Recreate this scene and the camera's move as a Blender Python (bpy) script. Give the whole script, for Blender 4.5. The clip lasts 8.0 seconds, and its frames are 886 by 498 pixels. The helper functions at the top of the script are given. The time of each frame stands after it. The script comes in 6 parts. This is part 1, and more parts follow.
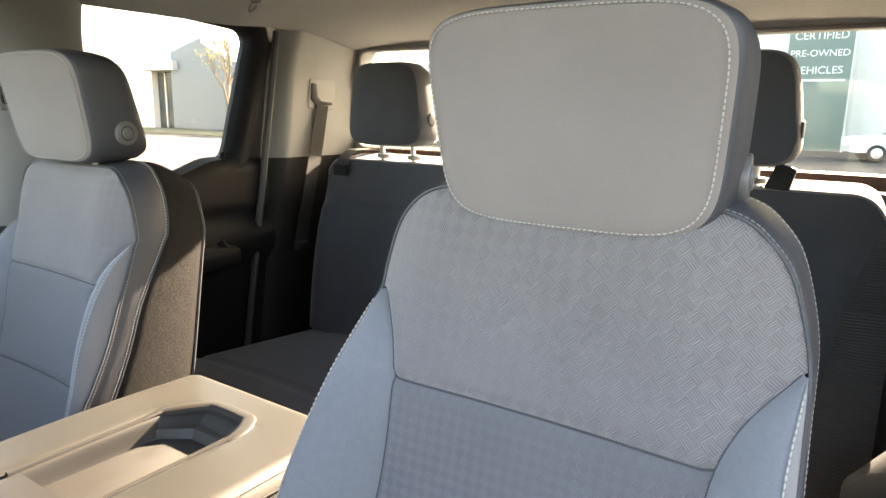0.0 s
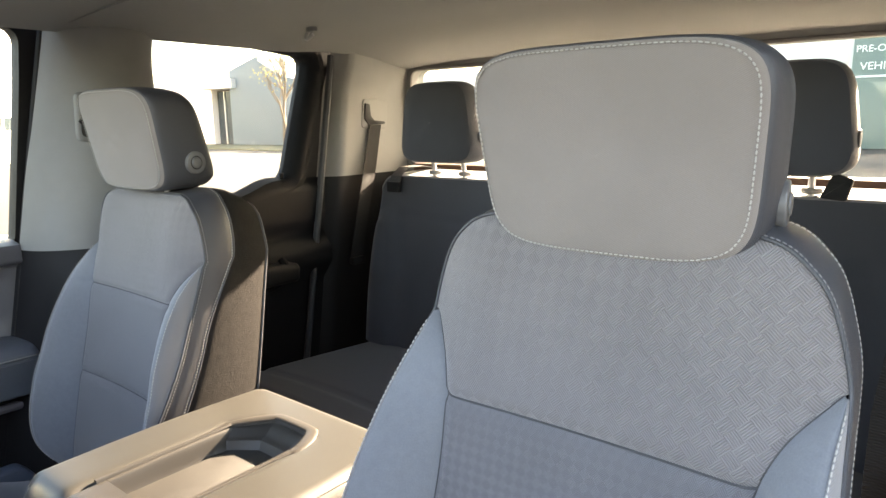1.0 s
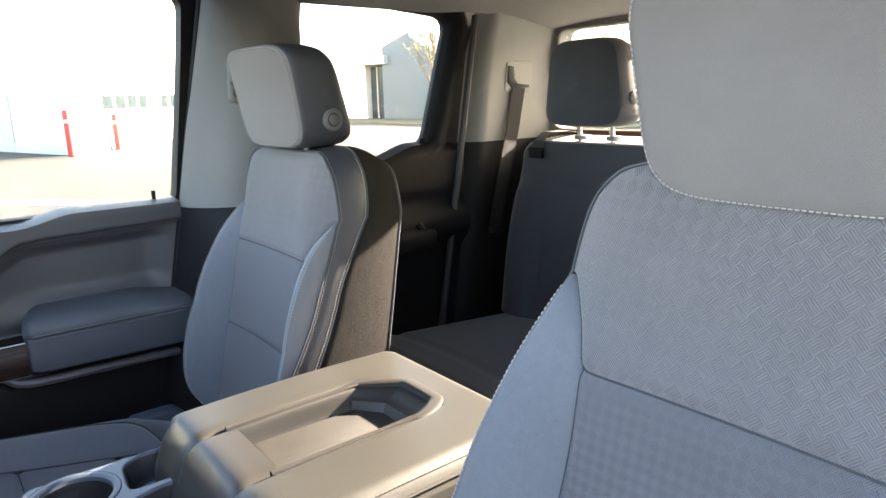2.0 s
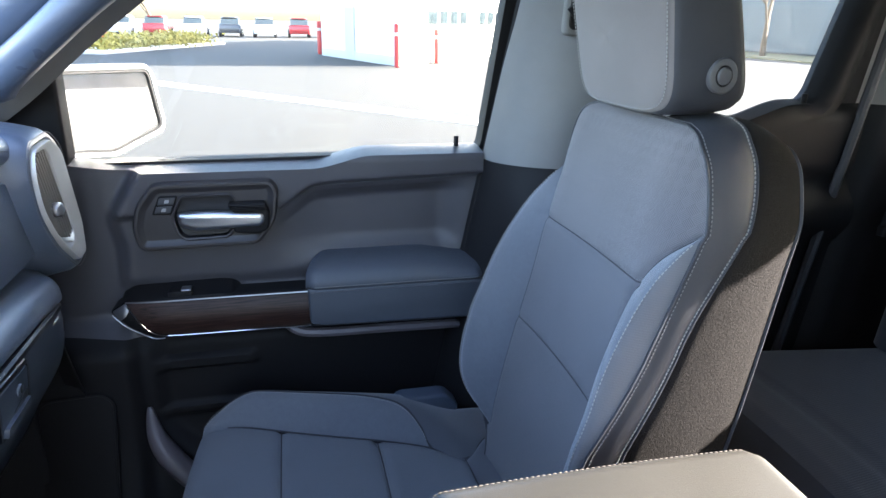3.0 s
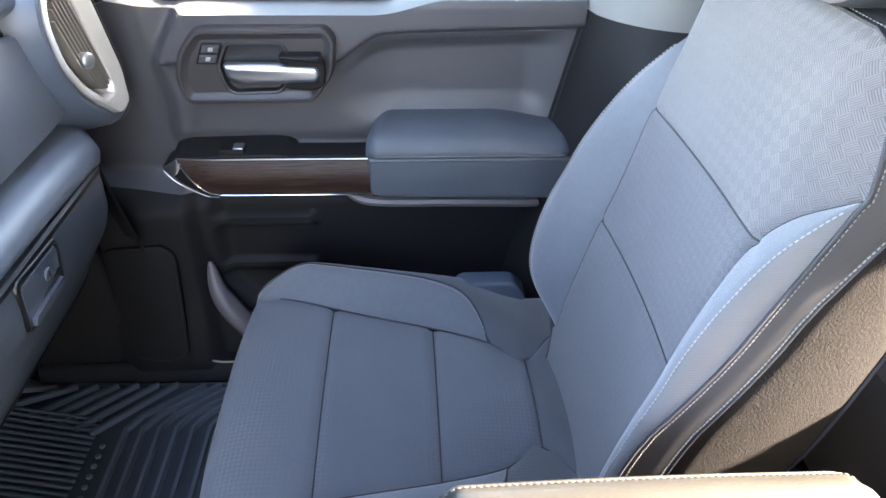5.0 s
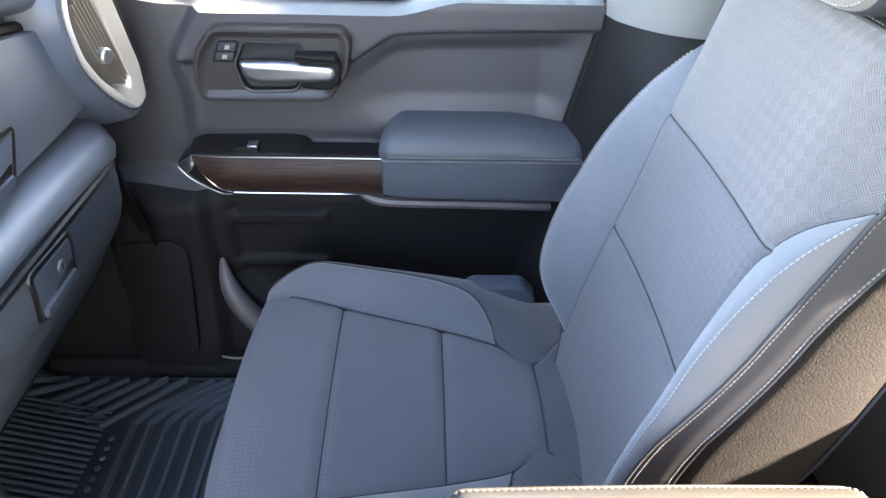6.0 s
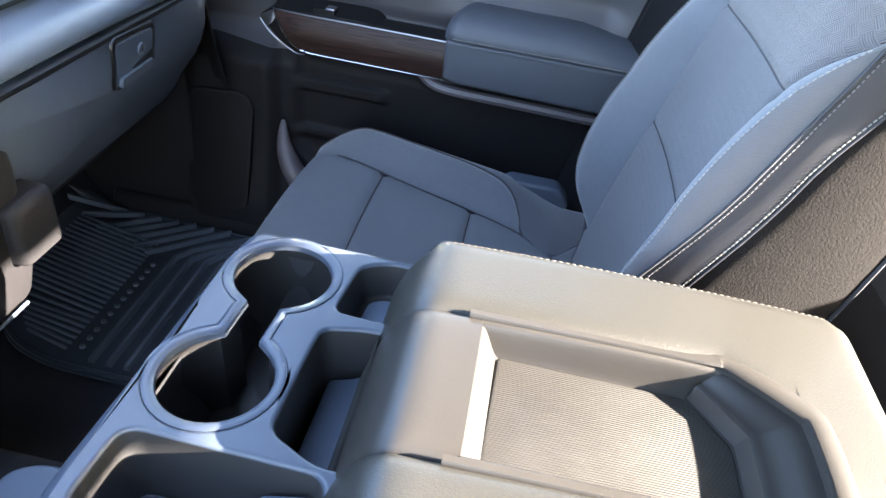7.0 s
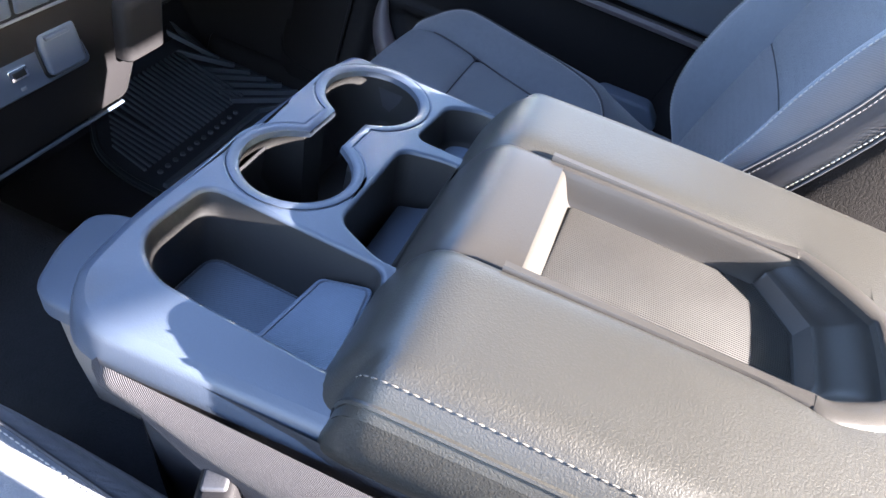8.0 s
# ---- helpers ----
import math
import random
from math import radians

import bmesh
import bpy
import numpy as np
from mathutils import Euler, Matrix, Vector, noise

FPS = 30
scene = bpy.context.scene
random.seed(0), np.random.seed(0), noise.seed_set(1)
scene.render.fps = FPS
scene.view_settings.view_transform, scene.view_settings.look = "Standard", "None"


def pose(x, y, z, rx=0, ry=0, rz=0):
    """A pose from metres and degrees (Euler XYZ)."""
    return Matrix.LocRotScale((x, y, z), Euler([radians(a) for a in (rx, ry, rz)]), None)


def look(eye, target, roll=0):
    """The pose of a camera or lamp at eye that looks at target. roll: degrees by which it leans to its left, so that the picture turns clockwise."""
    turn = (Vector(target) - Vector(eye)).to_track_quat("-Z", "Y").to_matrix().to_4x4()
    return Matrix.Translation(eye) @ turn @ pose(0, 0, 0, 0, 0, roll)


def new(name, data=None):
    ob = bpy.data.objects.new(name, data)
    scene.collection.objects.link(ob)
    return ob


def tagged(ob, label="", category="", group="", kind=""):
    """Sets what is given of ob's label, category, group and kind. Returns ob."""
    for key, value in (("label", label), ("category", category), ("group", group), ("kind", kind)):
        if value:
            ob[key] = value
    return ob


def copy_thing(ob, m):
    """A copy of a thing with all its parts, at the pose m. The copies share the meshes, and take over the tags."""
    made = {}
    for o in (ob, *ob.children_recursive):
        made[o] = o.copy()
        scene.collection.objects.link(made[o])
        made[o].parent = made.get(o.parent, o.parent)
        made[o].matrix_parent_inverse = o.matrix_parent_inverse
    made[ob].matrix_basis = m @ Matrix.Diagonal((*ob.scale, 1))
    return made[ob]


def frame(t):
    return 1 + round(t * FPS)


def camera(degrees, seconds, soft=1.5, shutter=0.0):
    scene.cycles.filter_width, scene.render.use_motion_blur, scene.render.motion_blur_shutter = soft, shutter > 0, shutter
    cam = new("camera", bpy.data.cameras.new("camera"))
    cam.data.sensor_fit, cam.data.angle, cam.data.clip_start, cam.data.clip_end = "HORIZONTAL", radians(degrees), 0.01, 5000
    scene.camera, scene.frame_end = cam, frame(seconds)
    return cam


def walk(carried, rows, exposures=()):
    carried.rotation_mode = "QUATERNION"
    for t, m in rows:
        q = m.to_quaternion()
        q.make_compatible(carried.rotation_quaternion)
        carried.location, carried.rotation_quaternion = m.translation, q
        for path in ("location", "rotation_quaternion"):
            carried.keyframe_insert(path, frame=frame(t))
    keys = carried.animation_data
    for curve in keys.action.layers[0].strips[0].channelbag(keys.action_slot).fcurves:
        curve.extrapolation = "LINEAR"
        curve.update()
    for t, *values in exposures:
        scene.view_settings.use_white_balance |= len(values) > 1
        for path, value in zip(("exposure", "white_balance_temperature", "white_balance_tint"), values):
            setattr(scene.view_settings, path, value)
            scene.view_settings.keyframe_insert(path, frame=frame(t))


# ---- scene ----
cam = camera(68.0, 8.0)
PATH = [
    (0, (0.676, -0.287, 0.997), (-0.423, 1.333, 0.587), 1.0),
    (0.5, (0.69, -0.306, 1.015), (-0.508, 1.254, 0.652), -0.2),
    (1, (0.696, -0.309, 1.018), (-0.536, 1.219, 0.634), -0.8),
    (1.2, (0.697, -0.311, 1.018), (-0.545, 1.208, 0.631), -0.8),
    (2.3, (0.6, -0.196, 0.961), (-1.108, 0.728, 0.482), -1.9),
    (2.5, (0.526, -0.159, 0.947), (-1.276, 0.545, 0.438), -1.5),
    (3, (0.325, -0.164, 1.006), (-1.513, 0.274, 0.349), 1.0),
    (3.5, (0.196, -0.101, 1.039), (-1.586, 0.094, 0.153), 1.6),
    (4, (0.168, -0.104, 1.059), (-1.513, 0.06, -0.014), 1.7),
    (4.5, (0.151, -0.09, 1.053), (-1.465, 0.038, -0.118), 1.3),
    (6, (0.149, -0.084, 1.052), (-1.463, -0.014, -0.13), 1.8),
    (6.5, (0.236, -0.059, 0.986), (-1.399, -0.046, -0.166), 4.6),
    (7, (0.294, -0.026, 0.927), (-1.305, -0.13, -0.27), 9.4),
    (7.5, (0.339, -0.022, 0.887), (-1.184, -0.19, -0.397), 15.7),
    (8, (0.344, -0.019, 0.868), (-1.098, -0.224, -0.503), 18.2),
]
walk(cam, [(t, look(eye, target, roll)) for t, eye, target, roll in PATH], exposures=[
    (0.0, 4.45, 8550, 16), (1.2, 4.47, 8550, 16), (2.5, 4.31, 6650, 14), (3.0, 4.35, 6350, 15), (3.5, 4.55, 6850, 15),
    (4.0, 5.06, 7300, 17), (4.5, 5.40, 7350, 17), (6.0, 5.56, 7450, 17), (7.0, 5.14, 6650, 14), (8.0, 4.70, 6100, 18)])

# ---- light ----
SUN_ELEV, SUN_SIDE = 21.1, 1.1      # degrees; the side is counted from straight behind the truck
world = bpy.data.worlds.new("sky")
scene.world = world
world.use_nodes = True
wn = world.node_tree
sky = wn.nodes.new("ShaderNodeTexSky")
sky.sky_type = "NISHITA"
sky.sun_disc = False
sky.sun_elevation = radians(SUN_ELEV)
sky.sun_rotation = radians(SUN_SIDE)
sky.air_density, sky.dust_density = 1.0, 3.0
wn.nodes["Background"].inputs[1].default_value = 0.11
wn.links.new(sky.outputs[0], wn.nodes["Background"].inputs[0])
sun = new("sun", bpy.data.lights.new("sun", "SUN"))
sun.data.energy, sun.data.angle, sun.data.color = 3.8, radians(0.5), (1.0, 0.93, 0.82)
sun_dir = Vector((math.sin(radians(SUN_SIDE)) * math.cos(radians(SUN_ELEV)),
                  math.cos(radians(SUN_SIDE)) * math.cos(radians(SUN_ELEV)), math.sin(radians(SUN_ELEV))))
sun.matrix_world = look(sun_dir * 20, (0, 0, 0))

# ---- materials ----


def nodes_of(name):
    m = bpy.data.materials.new(name)
    m.use_nodes = True
    nt = m.node_tree
    return m, nt, nt.nodes["Principled BSDF"]


def noise_tex(nt, coords, scale, detail=3.0, rough=0.55):
    n = nt.nodes.new("ShaderNodeTexNoise")
    n.inputs["Scale"].default_value = scale
    n.inputs["Detail"].default_value = detail
    n.inputs["Roughness"].default_value = rough
    nt.links.new(coords, n.inputs["Vector"])
    return n.outputs["Fac"]


def math_node(nt, op, a, b=None, c=None):
    n = nt.nodes.new("ShaderNodeMath")
    n.operation = op
    for i, v in enumerate((a, b, c)):
        if v is None:
            continue
        if isinstance(v, (int, float)):
            n.inputs[i].default_value = v
        else:
            nt.links.new(v, n.inputs[i])
    return n.outputs[0]


def coords_of(nt, scale=(1, 1, 1), turn=(0, 0, 0)):
    tc = nt.nodes.new("ShaderNodeTexCoord")
    mp = nt.nodes.new("ShaderNodeMapping")
    mp.inputs["Scale"].default_value = scale
    mp.inputs["Rotation"].default_value = [radians(a) for a in turn]
    nt.links.new(tc.outputs["Object"], mp.inputs["Vector"])
    return mp.outputs["Vector"]


def tint(nt, bsdf, color, fac, low=0.8, high=1.15):
    """Base colour: color scaled between low and high by fac."""
    k = math_node(nt, "MULTIPLY_ADD", fac, high - low, low)
    mx = nt.nodes.new("ShaderNodeMix")
    mx.data_type = "RGBA"
    mx.blend_type = "MULTIPLY"
    mx.inputs[0].default_value = 1.0
    mx.inputs[6].default_value = (*color, 1)
    comb = nt.nodes.new("ShaderNodeCombineColor")
    for i in range(3):
        nt.links.new(k, comb.inputs[i])
    nt.links.new(comb.outputs[0], mx.inputs[7])
    nt.links.new(mx.outputs[2], bsdf.inputs["Base Color"])


def bump(nt, bsdf, height, strength, distance):
    b = nt.nodes.new("ShaderNodeBump")
    b.inputs["Strength"].default_value = strength
    b.inputs["Distance"].default_value = distance
    nt.links.new(height, b.inputs["Height"])
    nt.links.new(b.outputs[0], bsdf.inputs["Normal"])


def plain(name, color, rough=0.5, metal=0.0, grain=60.0, depth=0.0006, low=0.85, high=1.12, sheen=0.0, coat=0.0):
    """A surface with fine grain, slow stains and a little uneven gloss."""
    m, nt, b = nodes_of(name)
    co = coords_of(nt)
    fine, slow = noise_tex(nt, co, grain, 4), noise_tex(nt, co, max(grain / 25, 0.3), 3)
    mixed = math_node(nt, "ADD", math_node(nt, "MULTIPLY", fine, 0.5), math_node(nt, "MULTIPLY", slow, 0.5))
    tint(nt, b, color, mixed, low, high)
    nt.links.new(math_node(nt, "MULTIPLY_ADD", slow, 0.07, rough - 0.035), b.inputs["Roughness"])
    b.inputs["Metallic"].default_value = metal
    b.inputs["Sheen Weight"].default_value = sheen
    b.inputs["Coat Weight"].default_value = coat
    if depth:
        bump(nt, b, fine, 0.5, depth)
    return m


def leather(name, color, rough=0.55, cell=420.0, depth=0.0007, strength=0.3):
    """Grained vinyl: pebbled cells with fine creases."""
    m, nt, b = nodes_of(name)
    co = coords_of(nt)
    v = nt.nodes.new("ShaderNodeTexVoronoi")
    v.feature = "DISTANCE_TO_EDGE"
    v.inputs["Scale"].default_value = cell
    warp = nt.nodes.new("ShaderNodeMix")
    warp.data_type = "VECTOR"
    warp.inputs[0].default_value = 0.004
    nz = nt.nodes.new("ShaderNodeTexNoise")
    nz.inputs["Scale"].default_value = cell * 0.8
    nt.links.new(co, nz.inputs["Vector"])
    nt.links.new(co, warp.inputs[4])
    nt.links.new(nz.outputs["Color"], warp.inputs[5])
    nt.links.new(warp.outputs[1], v.inputs["Vector"])
    cells = math_node(nt, "MINIMUM", math_node(nt, "MULTIPLY", v.outputs["Distance"], 3.0), 1.0)
    slow = noise_tex(nt, co, 9, 4)
    tint(nt, b, color, math_node(nt, "ADD", math_node(nt, "MULTIPLY", cells, 0.4), math_node(nt, "MULTIPLY", slow, 0.6)), 0.78, 1.18)
    nt.links.new(math_node(nt, "MULTIPLY_ADD", slow, 0.14, rough - 0.07), b.inputs["Roughness"])
    bump(nt, b, cells, strength, depth)
    return m


def basket(name, color, flat, block=0.0115, check=0.10):
    """Cloth woven in small blocks of slanting threads; flat: the axis along which the weave does not change."""
    m, nt, b = nodes_of(name)
    sc = [1, 1, 1]
    sc[flat] = 0
    co = coords_of(nt, sc, (0, 45, 0) if flat == 1 else (0, 0, 45))
    ch = nt.nodes.new("ShaderNodeTexChecker")
    ch.inputs["Scale"].default_value = 1 / block
    nt.links.new(co, ch.inputs["Vector"])
    waves = []
    for axis in ("X", "Z" if flat == 1 else "Y"):
        w = nt.nodes.new("ShaderNodeTexWave")
        w.bands_direction = axis
        w.inputs["Scale"].default_value = 1.884 / block
        w.inputs["Distortion"].default_value = 0.15
        nt.links.new(co, w.inputs["Vector"])
        waves.append(w.outputs["Fac"])
    mx = nt.nodes.new("ShaderNodeMix")
    nt.links.new(ch.outputs["Fac"], mx.inputs[0])
    nt.links.new(waves[0], mx.inputs[2])
    nt.links.new(waves[1], mx.inputs[3])
    slow = noise_tex(nt, coords_of(nt), 14, 4)
    fine = noise_tex(nt, coords_of(nt), 900, 2)
    k = math_node(nt, "ADD", math_node(nt, "MULTIPLY", mx.outputs[0], 0.55), math_node(nt, "MULTIPLY", slow, 0.30))
    k = math_node(nt, "ADD", k, math_node(nt, "MULTIPLY", fine, 0.15))
    k = math_node(nt, "ADD", k, math_node(nt, "MULTIPLY", ch.outputs["Fac"], check))
    tint(nt, b, color, k, 0.52, 1.26)
    b.inputs["Roughness"].default_value = 0.85
    b.inputs["Sheen Weight"].default_value = 0.25
    b.inputs["Specular IOR Level"].default_value = 0.25
    bump(nt, b, mx.outputs[0], 0.6, 0.0014)
    return m


def twill(name, color, turn=35, pitch=0.0016, sheen=0.35, fuzz=0.3):
    """Fine diagonal cloth with a soft nap."""
    m, nt, b = nodes_of(name)
    co = coords_of(nt, turn=(0, turn, 0))
    w = nt.nodes.new("ShaderNodeTexWave")
    w.bands_direction = "Z"
    w.inputs["Scale"].default_value = 0.31 / pitch
    w.inputs["Distortion"].default_value = 0.4
    nt.links.new(co, w.inputs["Vector"])
    plain_co = coords_of(nt)
    fine, slow = noise_tex(nt, plain_co, 650, 3), noise_tex(nt, plain_co, 12, 4)
    k = math_node(nt, "ADD", math_node(nt, "MULTIPLY", fine, fuzz), math_node(nt, "MULTIPLY", slow, 0.7 - fuzz))
    k = math_node(nt, "ADD", k, math_node(nt, "MULTIPLY", w.outputs["Fac"], 0.3))
    tint(nt, b, color, k, 0.75, 1.2)
    b.inputs["Roughness"].default_value = 0.9
    b.inputs["Sheen Weight"].default_value = sheen
    b.inputs["Specular IOR Level"].default_value = 0.2
    bump(nt, b, math_node(nt, "ADD", fine, math_node(nt, "MULTIPLY", w.outputs["Fac"], 0.6)), 0.4, 0.0008)
    return m


def suede(name, color):
    """Short napped cloth: fine mottled speckle with soft brushed patches."""
    m, nt, b = nodes_of(name)
    co = coords_of(nt)
    fine, mid, slow = noise_tex(nt, co, 700, 4, 0.7), noise_tex(nt, co, 130, 3), noise_tex(nt, co, 10, 3)
    k = math_node(nt, "ADD", math_node(nt, "MULTIPLY", fine, 0.5), math_node(nt, "MULTIPLY", mid, 0.25))
    tint(nt, b, color, math_node(nt, "ADD", k, math_node(nt, "MULTIPLY", slow, 0.25)), 0.6, 1.4)
    b.inputs["Roughness"].default_value = 0.9
    b.inputs["Sheen Weight"].default_value = 0.45
    b.inputs["Specular IOR Level"].default_value = 0.2
    bump(nt, b, fine, 0.5, 0.0009)
    return m


def plush(name, color, sheen=0.08):
    """Knitted pile: coarse fuzzy speckle."""
    m, nt, b = nodes_of(name)
    co = coords_of(nt)
    fine, mid = noise_tex(nt, co, 420, 4, 0.7), noise_tex(nt, co, 60, 4)
    tint(nt, b, color, math_node(nt, "ADD", math_node(nt, "MULTIPLY", fine, 0.6), math_node(nt, "MULTIPLY", mid, 0.4)), 0.55, 1.45)
    b.inputs["Roughness"].default_value = 0.95
    b.inputs["Sheen Weight"].default_value = sheen
    b.inputs["Specular IOR Level"].default_value = 0.06
    bump(nt, b, fine, 0.8, 0.002)
    return m


def ribbed(name, color, axis="X", pitch=0.0022, rough=0.6, turn=(0, 0, 0)):
    """Rubber or plastic with fine moulded ridges."""
    m, nt, b = nodes_of(name)
    co = coords_of(nt, turn=turn)
    w = nt.nodes.new("ShaderNodeTexWave")
    w.bands_direction = axis
    w.inputs["Scale"].default_value = 0.314 / pitch
    nt.links.new(co, w.inputs["Vector"])
    slow, dust = noise_tex(nt, coords_of(nt), 25, 5, 0.65), noise_tex(nt, coords_of(nt), 300, 3)
    k = math_node(nt, "ADD", math_node(nt, "MULTIPLY", slow, 0.6), math_node(nt, "MULTIPLY", dust, 0.2))
    tint(nt, b, color, math_node(nt, "ADD", k, math_node(nt, "MULTIPLY", w.outputs["Fac"], 0.2)), 0.7, 1.3)
    nt.links.new(math_node(nt, "MULTIPLY_ADD", slow, 0.2, rough - 0.1), b.inputs["Roughness"])
    bump(nt, b, w.outputs["Fac"], 0.6, 0.0012)
    return m


def wood_trim(name):
    m, nt, b = nodes_of(name)
    co = coords_of(nt, (60, 3, 60))
    grain = noise_tex(nt, co, 6, 5, 0.6)
    lines = noise_tex(nt, coords_of(nt, (300, 6, 300)), 3, 3)
    ramp = nt.nodes.new("ShaderNodeValToRGB")
    ramp.color_ramp.elements[0].position, ramp.color_ramp.elements[0].color = 0.35, (0.007, 0.0035, 0.003, 1)
    ramp.color_ramp.elements[1].position, ramp.color_ramp.elements[1].color = 0.68, (0.066, 0.033, 0.025, 1)
    nt.links.new(math_node(nt, "ADD", math_node(nt, "MULTIPLY", grain, 0.6), math_node(nt, "MULTIPLY", lines, 0.4)), ramp.inputs[0])
    nt.links.new(ramp.outputs[0], b.inputs["Base Color"])
    b.inputs["Roughness"].default_value = 0.46
    b.inputs["Specular IOR Level"].default_value = 0.3
    bump(nt, b, lines, 0.35, 0.0006)
    return m


def pane_glass(name, tint_color=(0.93, 0.96, 0.95)):
    m, nt, b = nodes_of(name)
    nt.nodes.remove(b)
    tr, gl, mx = (nt.nodes.new(k) for k in ("ShaderNodeBsdfTransparent", "ShaderNodeBsdfGlossy", "ShaderNodeMixShader"))
    fr = nt.nodes.new("ShaderNodeFresnel")
    fr.inputs["IOR"].default_value = 1.45
    tr.inputs[0].default_value = (*tint_color, 1)
    gl.inputs["Roughness"].default_value = 0.0
    nt.links.new(fr.outputs[0], mx.inputs[0])
    nt.links.new(tr.outputs[0], mx.inputs[1])
    nt.links.new(gl.outputs[0], mx.inputs[2])
    nt.links.new(mx.outputs[0], nt.nodes["Material Output"].inputs[0])
    return m


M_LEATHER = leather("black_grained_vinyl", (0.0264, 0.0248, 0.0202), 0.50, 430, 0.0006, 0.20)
M_LEATHER.node_tree.nodes["Principled BSDF"].inputs["Coat Weight"].default_value = 0.4
M_LEATHER.node_tree.nodes["Principled BSDF"].inputs["Coat Roughness"].default_value = 0.36
M_LEATHER_FINE = leather("black_fine_vinyl", (0.080, 0.089, 0.106), 0.40, 700, 0.0006, 0.3)
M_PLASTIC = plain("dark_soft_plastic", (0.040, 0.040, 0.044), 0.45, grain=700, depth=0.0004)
M_PLASTIC_BLACK = plain("black_plastic", (0.0115, 0.0106, 0.0112), 0.62, grain=500, depth=0.0004)
M_PLASTIC_BLACK.node_tree.nodes["Principled BSDF"].inputs["Specular IOR Level"].default_value = 0.22
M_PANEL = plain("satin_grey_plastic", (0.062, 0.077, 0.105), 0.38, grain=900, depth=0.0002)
M_PANEL.node_tree.nodes["Principled BSDF"].inputs["Specular IOR Level"].default_value = 0.6
# Sun bounce on the front bin body is put into this warm colour.
M_SUNLIT_BIN = plain("sunlit_bin_plastic", (0.190, 0.168, 0.150), 0.45, grain=700, depth=0.0004)
M_BASKET = basket("basket_weave_cloth", (0.168, 0.156, 0.160), 1, 0.0105, 0.06)
M_INSERT = basket("dark_insert_cloth", (0.135, 0.133, 0.146), 1, 0.0075, 0.03)
# Same insert cloth, lifted and blued in colour for sky light on cushions.
M_INSERT_SEAT = basket("sky_tinted_insert_cloth", (0.160, 0.172, 0.200), 2, 0.0044, 0.015)
M_SHOULDER = twill("dark_grey_twill_cloth", (0.096, 0.100, 0.113))
M_STRIP = twill("bolster_edge_cloth", (0.172, 0.172, 0.182))
M_TWILL = twill("grey_twill_cloth", (0.205, 0.194, 0.206))
M_BOLSTER = suede("blue_grey_suede_cloth", (0.140, 0.149, 0.166))
M_DOOR = leather("door_skin_vinyl", (0.066, 0.064, 0.073), 0.38, 800, 0.0005, 0.22)
M_SIDE = leather("seat_side_vinyl", (0.046, 0.048, 0.056), 0.5, 800, 0.0005, 0.25)
M_PLUSH = plush("knitted_pile", (0.0175, 0.0160, 0.0152), 0.0)
M_HEADREST = twill("headrest_twill", (0.205, 0.183, 0.172), 30, 0.0012, 0.2, 0.2)
M_REAR_CLOTH = twill("rear_black_cloth", (0.056, 0.059, 0.070), 20, 0.0016, 0.25, 0.4)
M_THREAD = plain("pale_thread", (0.34, 0.33, 0.31), 0.7, grain=900, depth=0.0002)
M_STITCH = plain("beige_thread", (0.12, 0.110, 0.095), 0.7, grain=900, depth=0.0002)
M_THREAD_PALE = plain("pale_grey_thread", (0.25, 0.245, 0.24), 0.7, grain=900, depth=0.0002)
M_THREAD_DARK = plain("grey_thread", (0.16, 0.16, 0.17), 0.7, grain=900, depth=0.0002)
# Thin dark beads in this colour paint the shade in the seam folds.
M_SEAM = plain("dark_seam_shade", (0.045, 0.045, 0.05), 0.8, grain=600, depth=0.0003)
# Black skin; the sky's blue sheen is put into its base colour.
M_DASH = leather("sky_tinted_dash_skin", (0.098, 0.125, 0.174), 0.30, 800, 0.0005, 0.22)
M_DASH.node_tree.nodes["Principled BSDF"].inputs["Coat Weight"].default_value = 0.7
M_DASH.node_tree.nodes["Principled BSDF"].inputs["Coat Roughness"].default_value = 0.42
# Same skin as the dash, darkened in colour where it curves under, unlit.
M_GLOVE = plain("shaded_dash_plastic", (0.050, 0.066, 0.094), 0.36, grain=800, depth=0.0003, coat=0.5)
M_CHROME = plain("satin_chrome", (0.68, 0.69, 0.72), 0.36, 1.0, grain=300, depth=0.0, low=0.92, high=1.05)
M_CHROME_BRIGHT = plain("bright_chrome", (0.82, 0.82, 0.83), 0.10, 1.0, grain=200, depth=0.0, low=0.95, high=1.03)
M_TRIM = plain("dull_chrome_trim", (0.34, 0.34, 0.36), 0.30, 1.0, grain=300, depth=0.0, low=0.9, high=1.05)
M_SILVER = plain("satin_silver_paint", (0.80, 0.79, 0.76), 0.30, 0.25, grain=500, depth=0.0, low=0.92, high=1.05)
M_SLAT = plain("dull_silver_paint", (0.30, 0.285, 0.26), 0.45, 0.4, grain=500, depth=0.0)
# Black plastic copied darker, so the rear's deep shade is in the colour.
M_REAR_PANEL = plain("shaded_matt_door_plastic", (0.007, 0.007, 0.008), 0.75, grain=500, depth=0.0004)
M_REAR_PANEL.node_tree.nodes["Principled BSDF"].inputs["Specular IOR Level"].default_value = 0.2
M_BUTTON = plain("grey_button_plastic", (0.120, 0.118, 0.120), 0.4, grain=500, depth=0.0002)
M_WOOD = wood_trim("dark_open_grain_wood")
M_HEADLINER = plain("headliner_felt", (0.150, 0.143, 0.136), 0.95, grain=500, depth=0.0008, sheen=0.2)
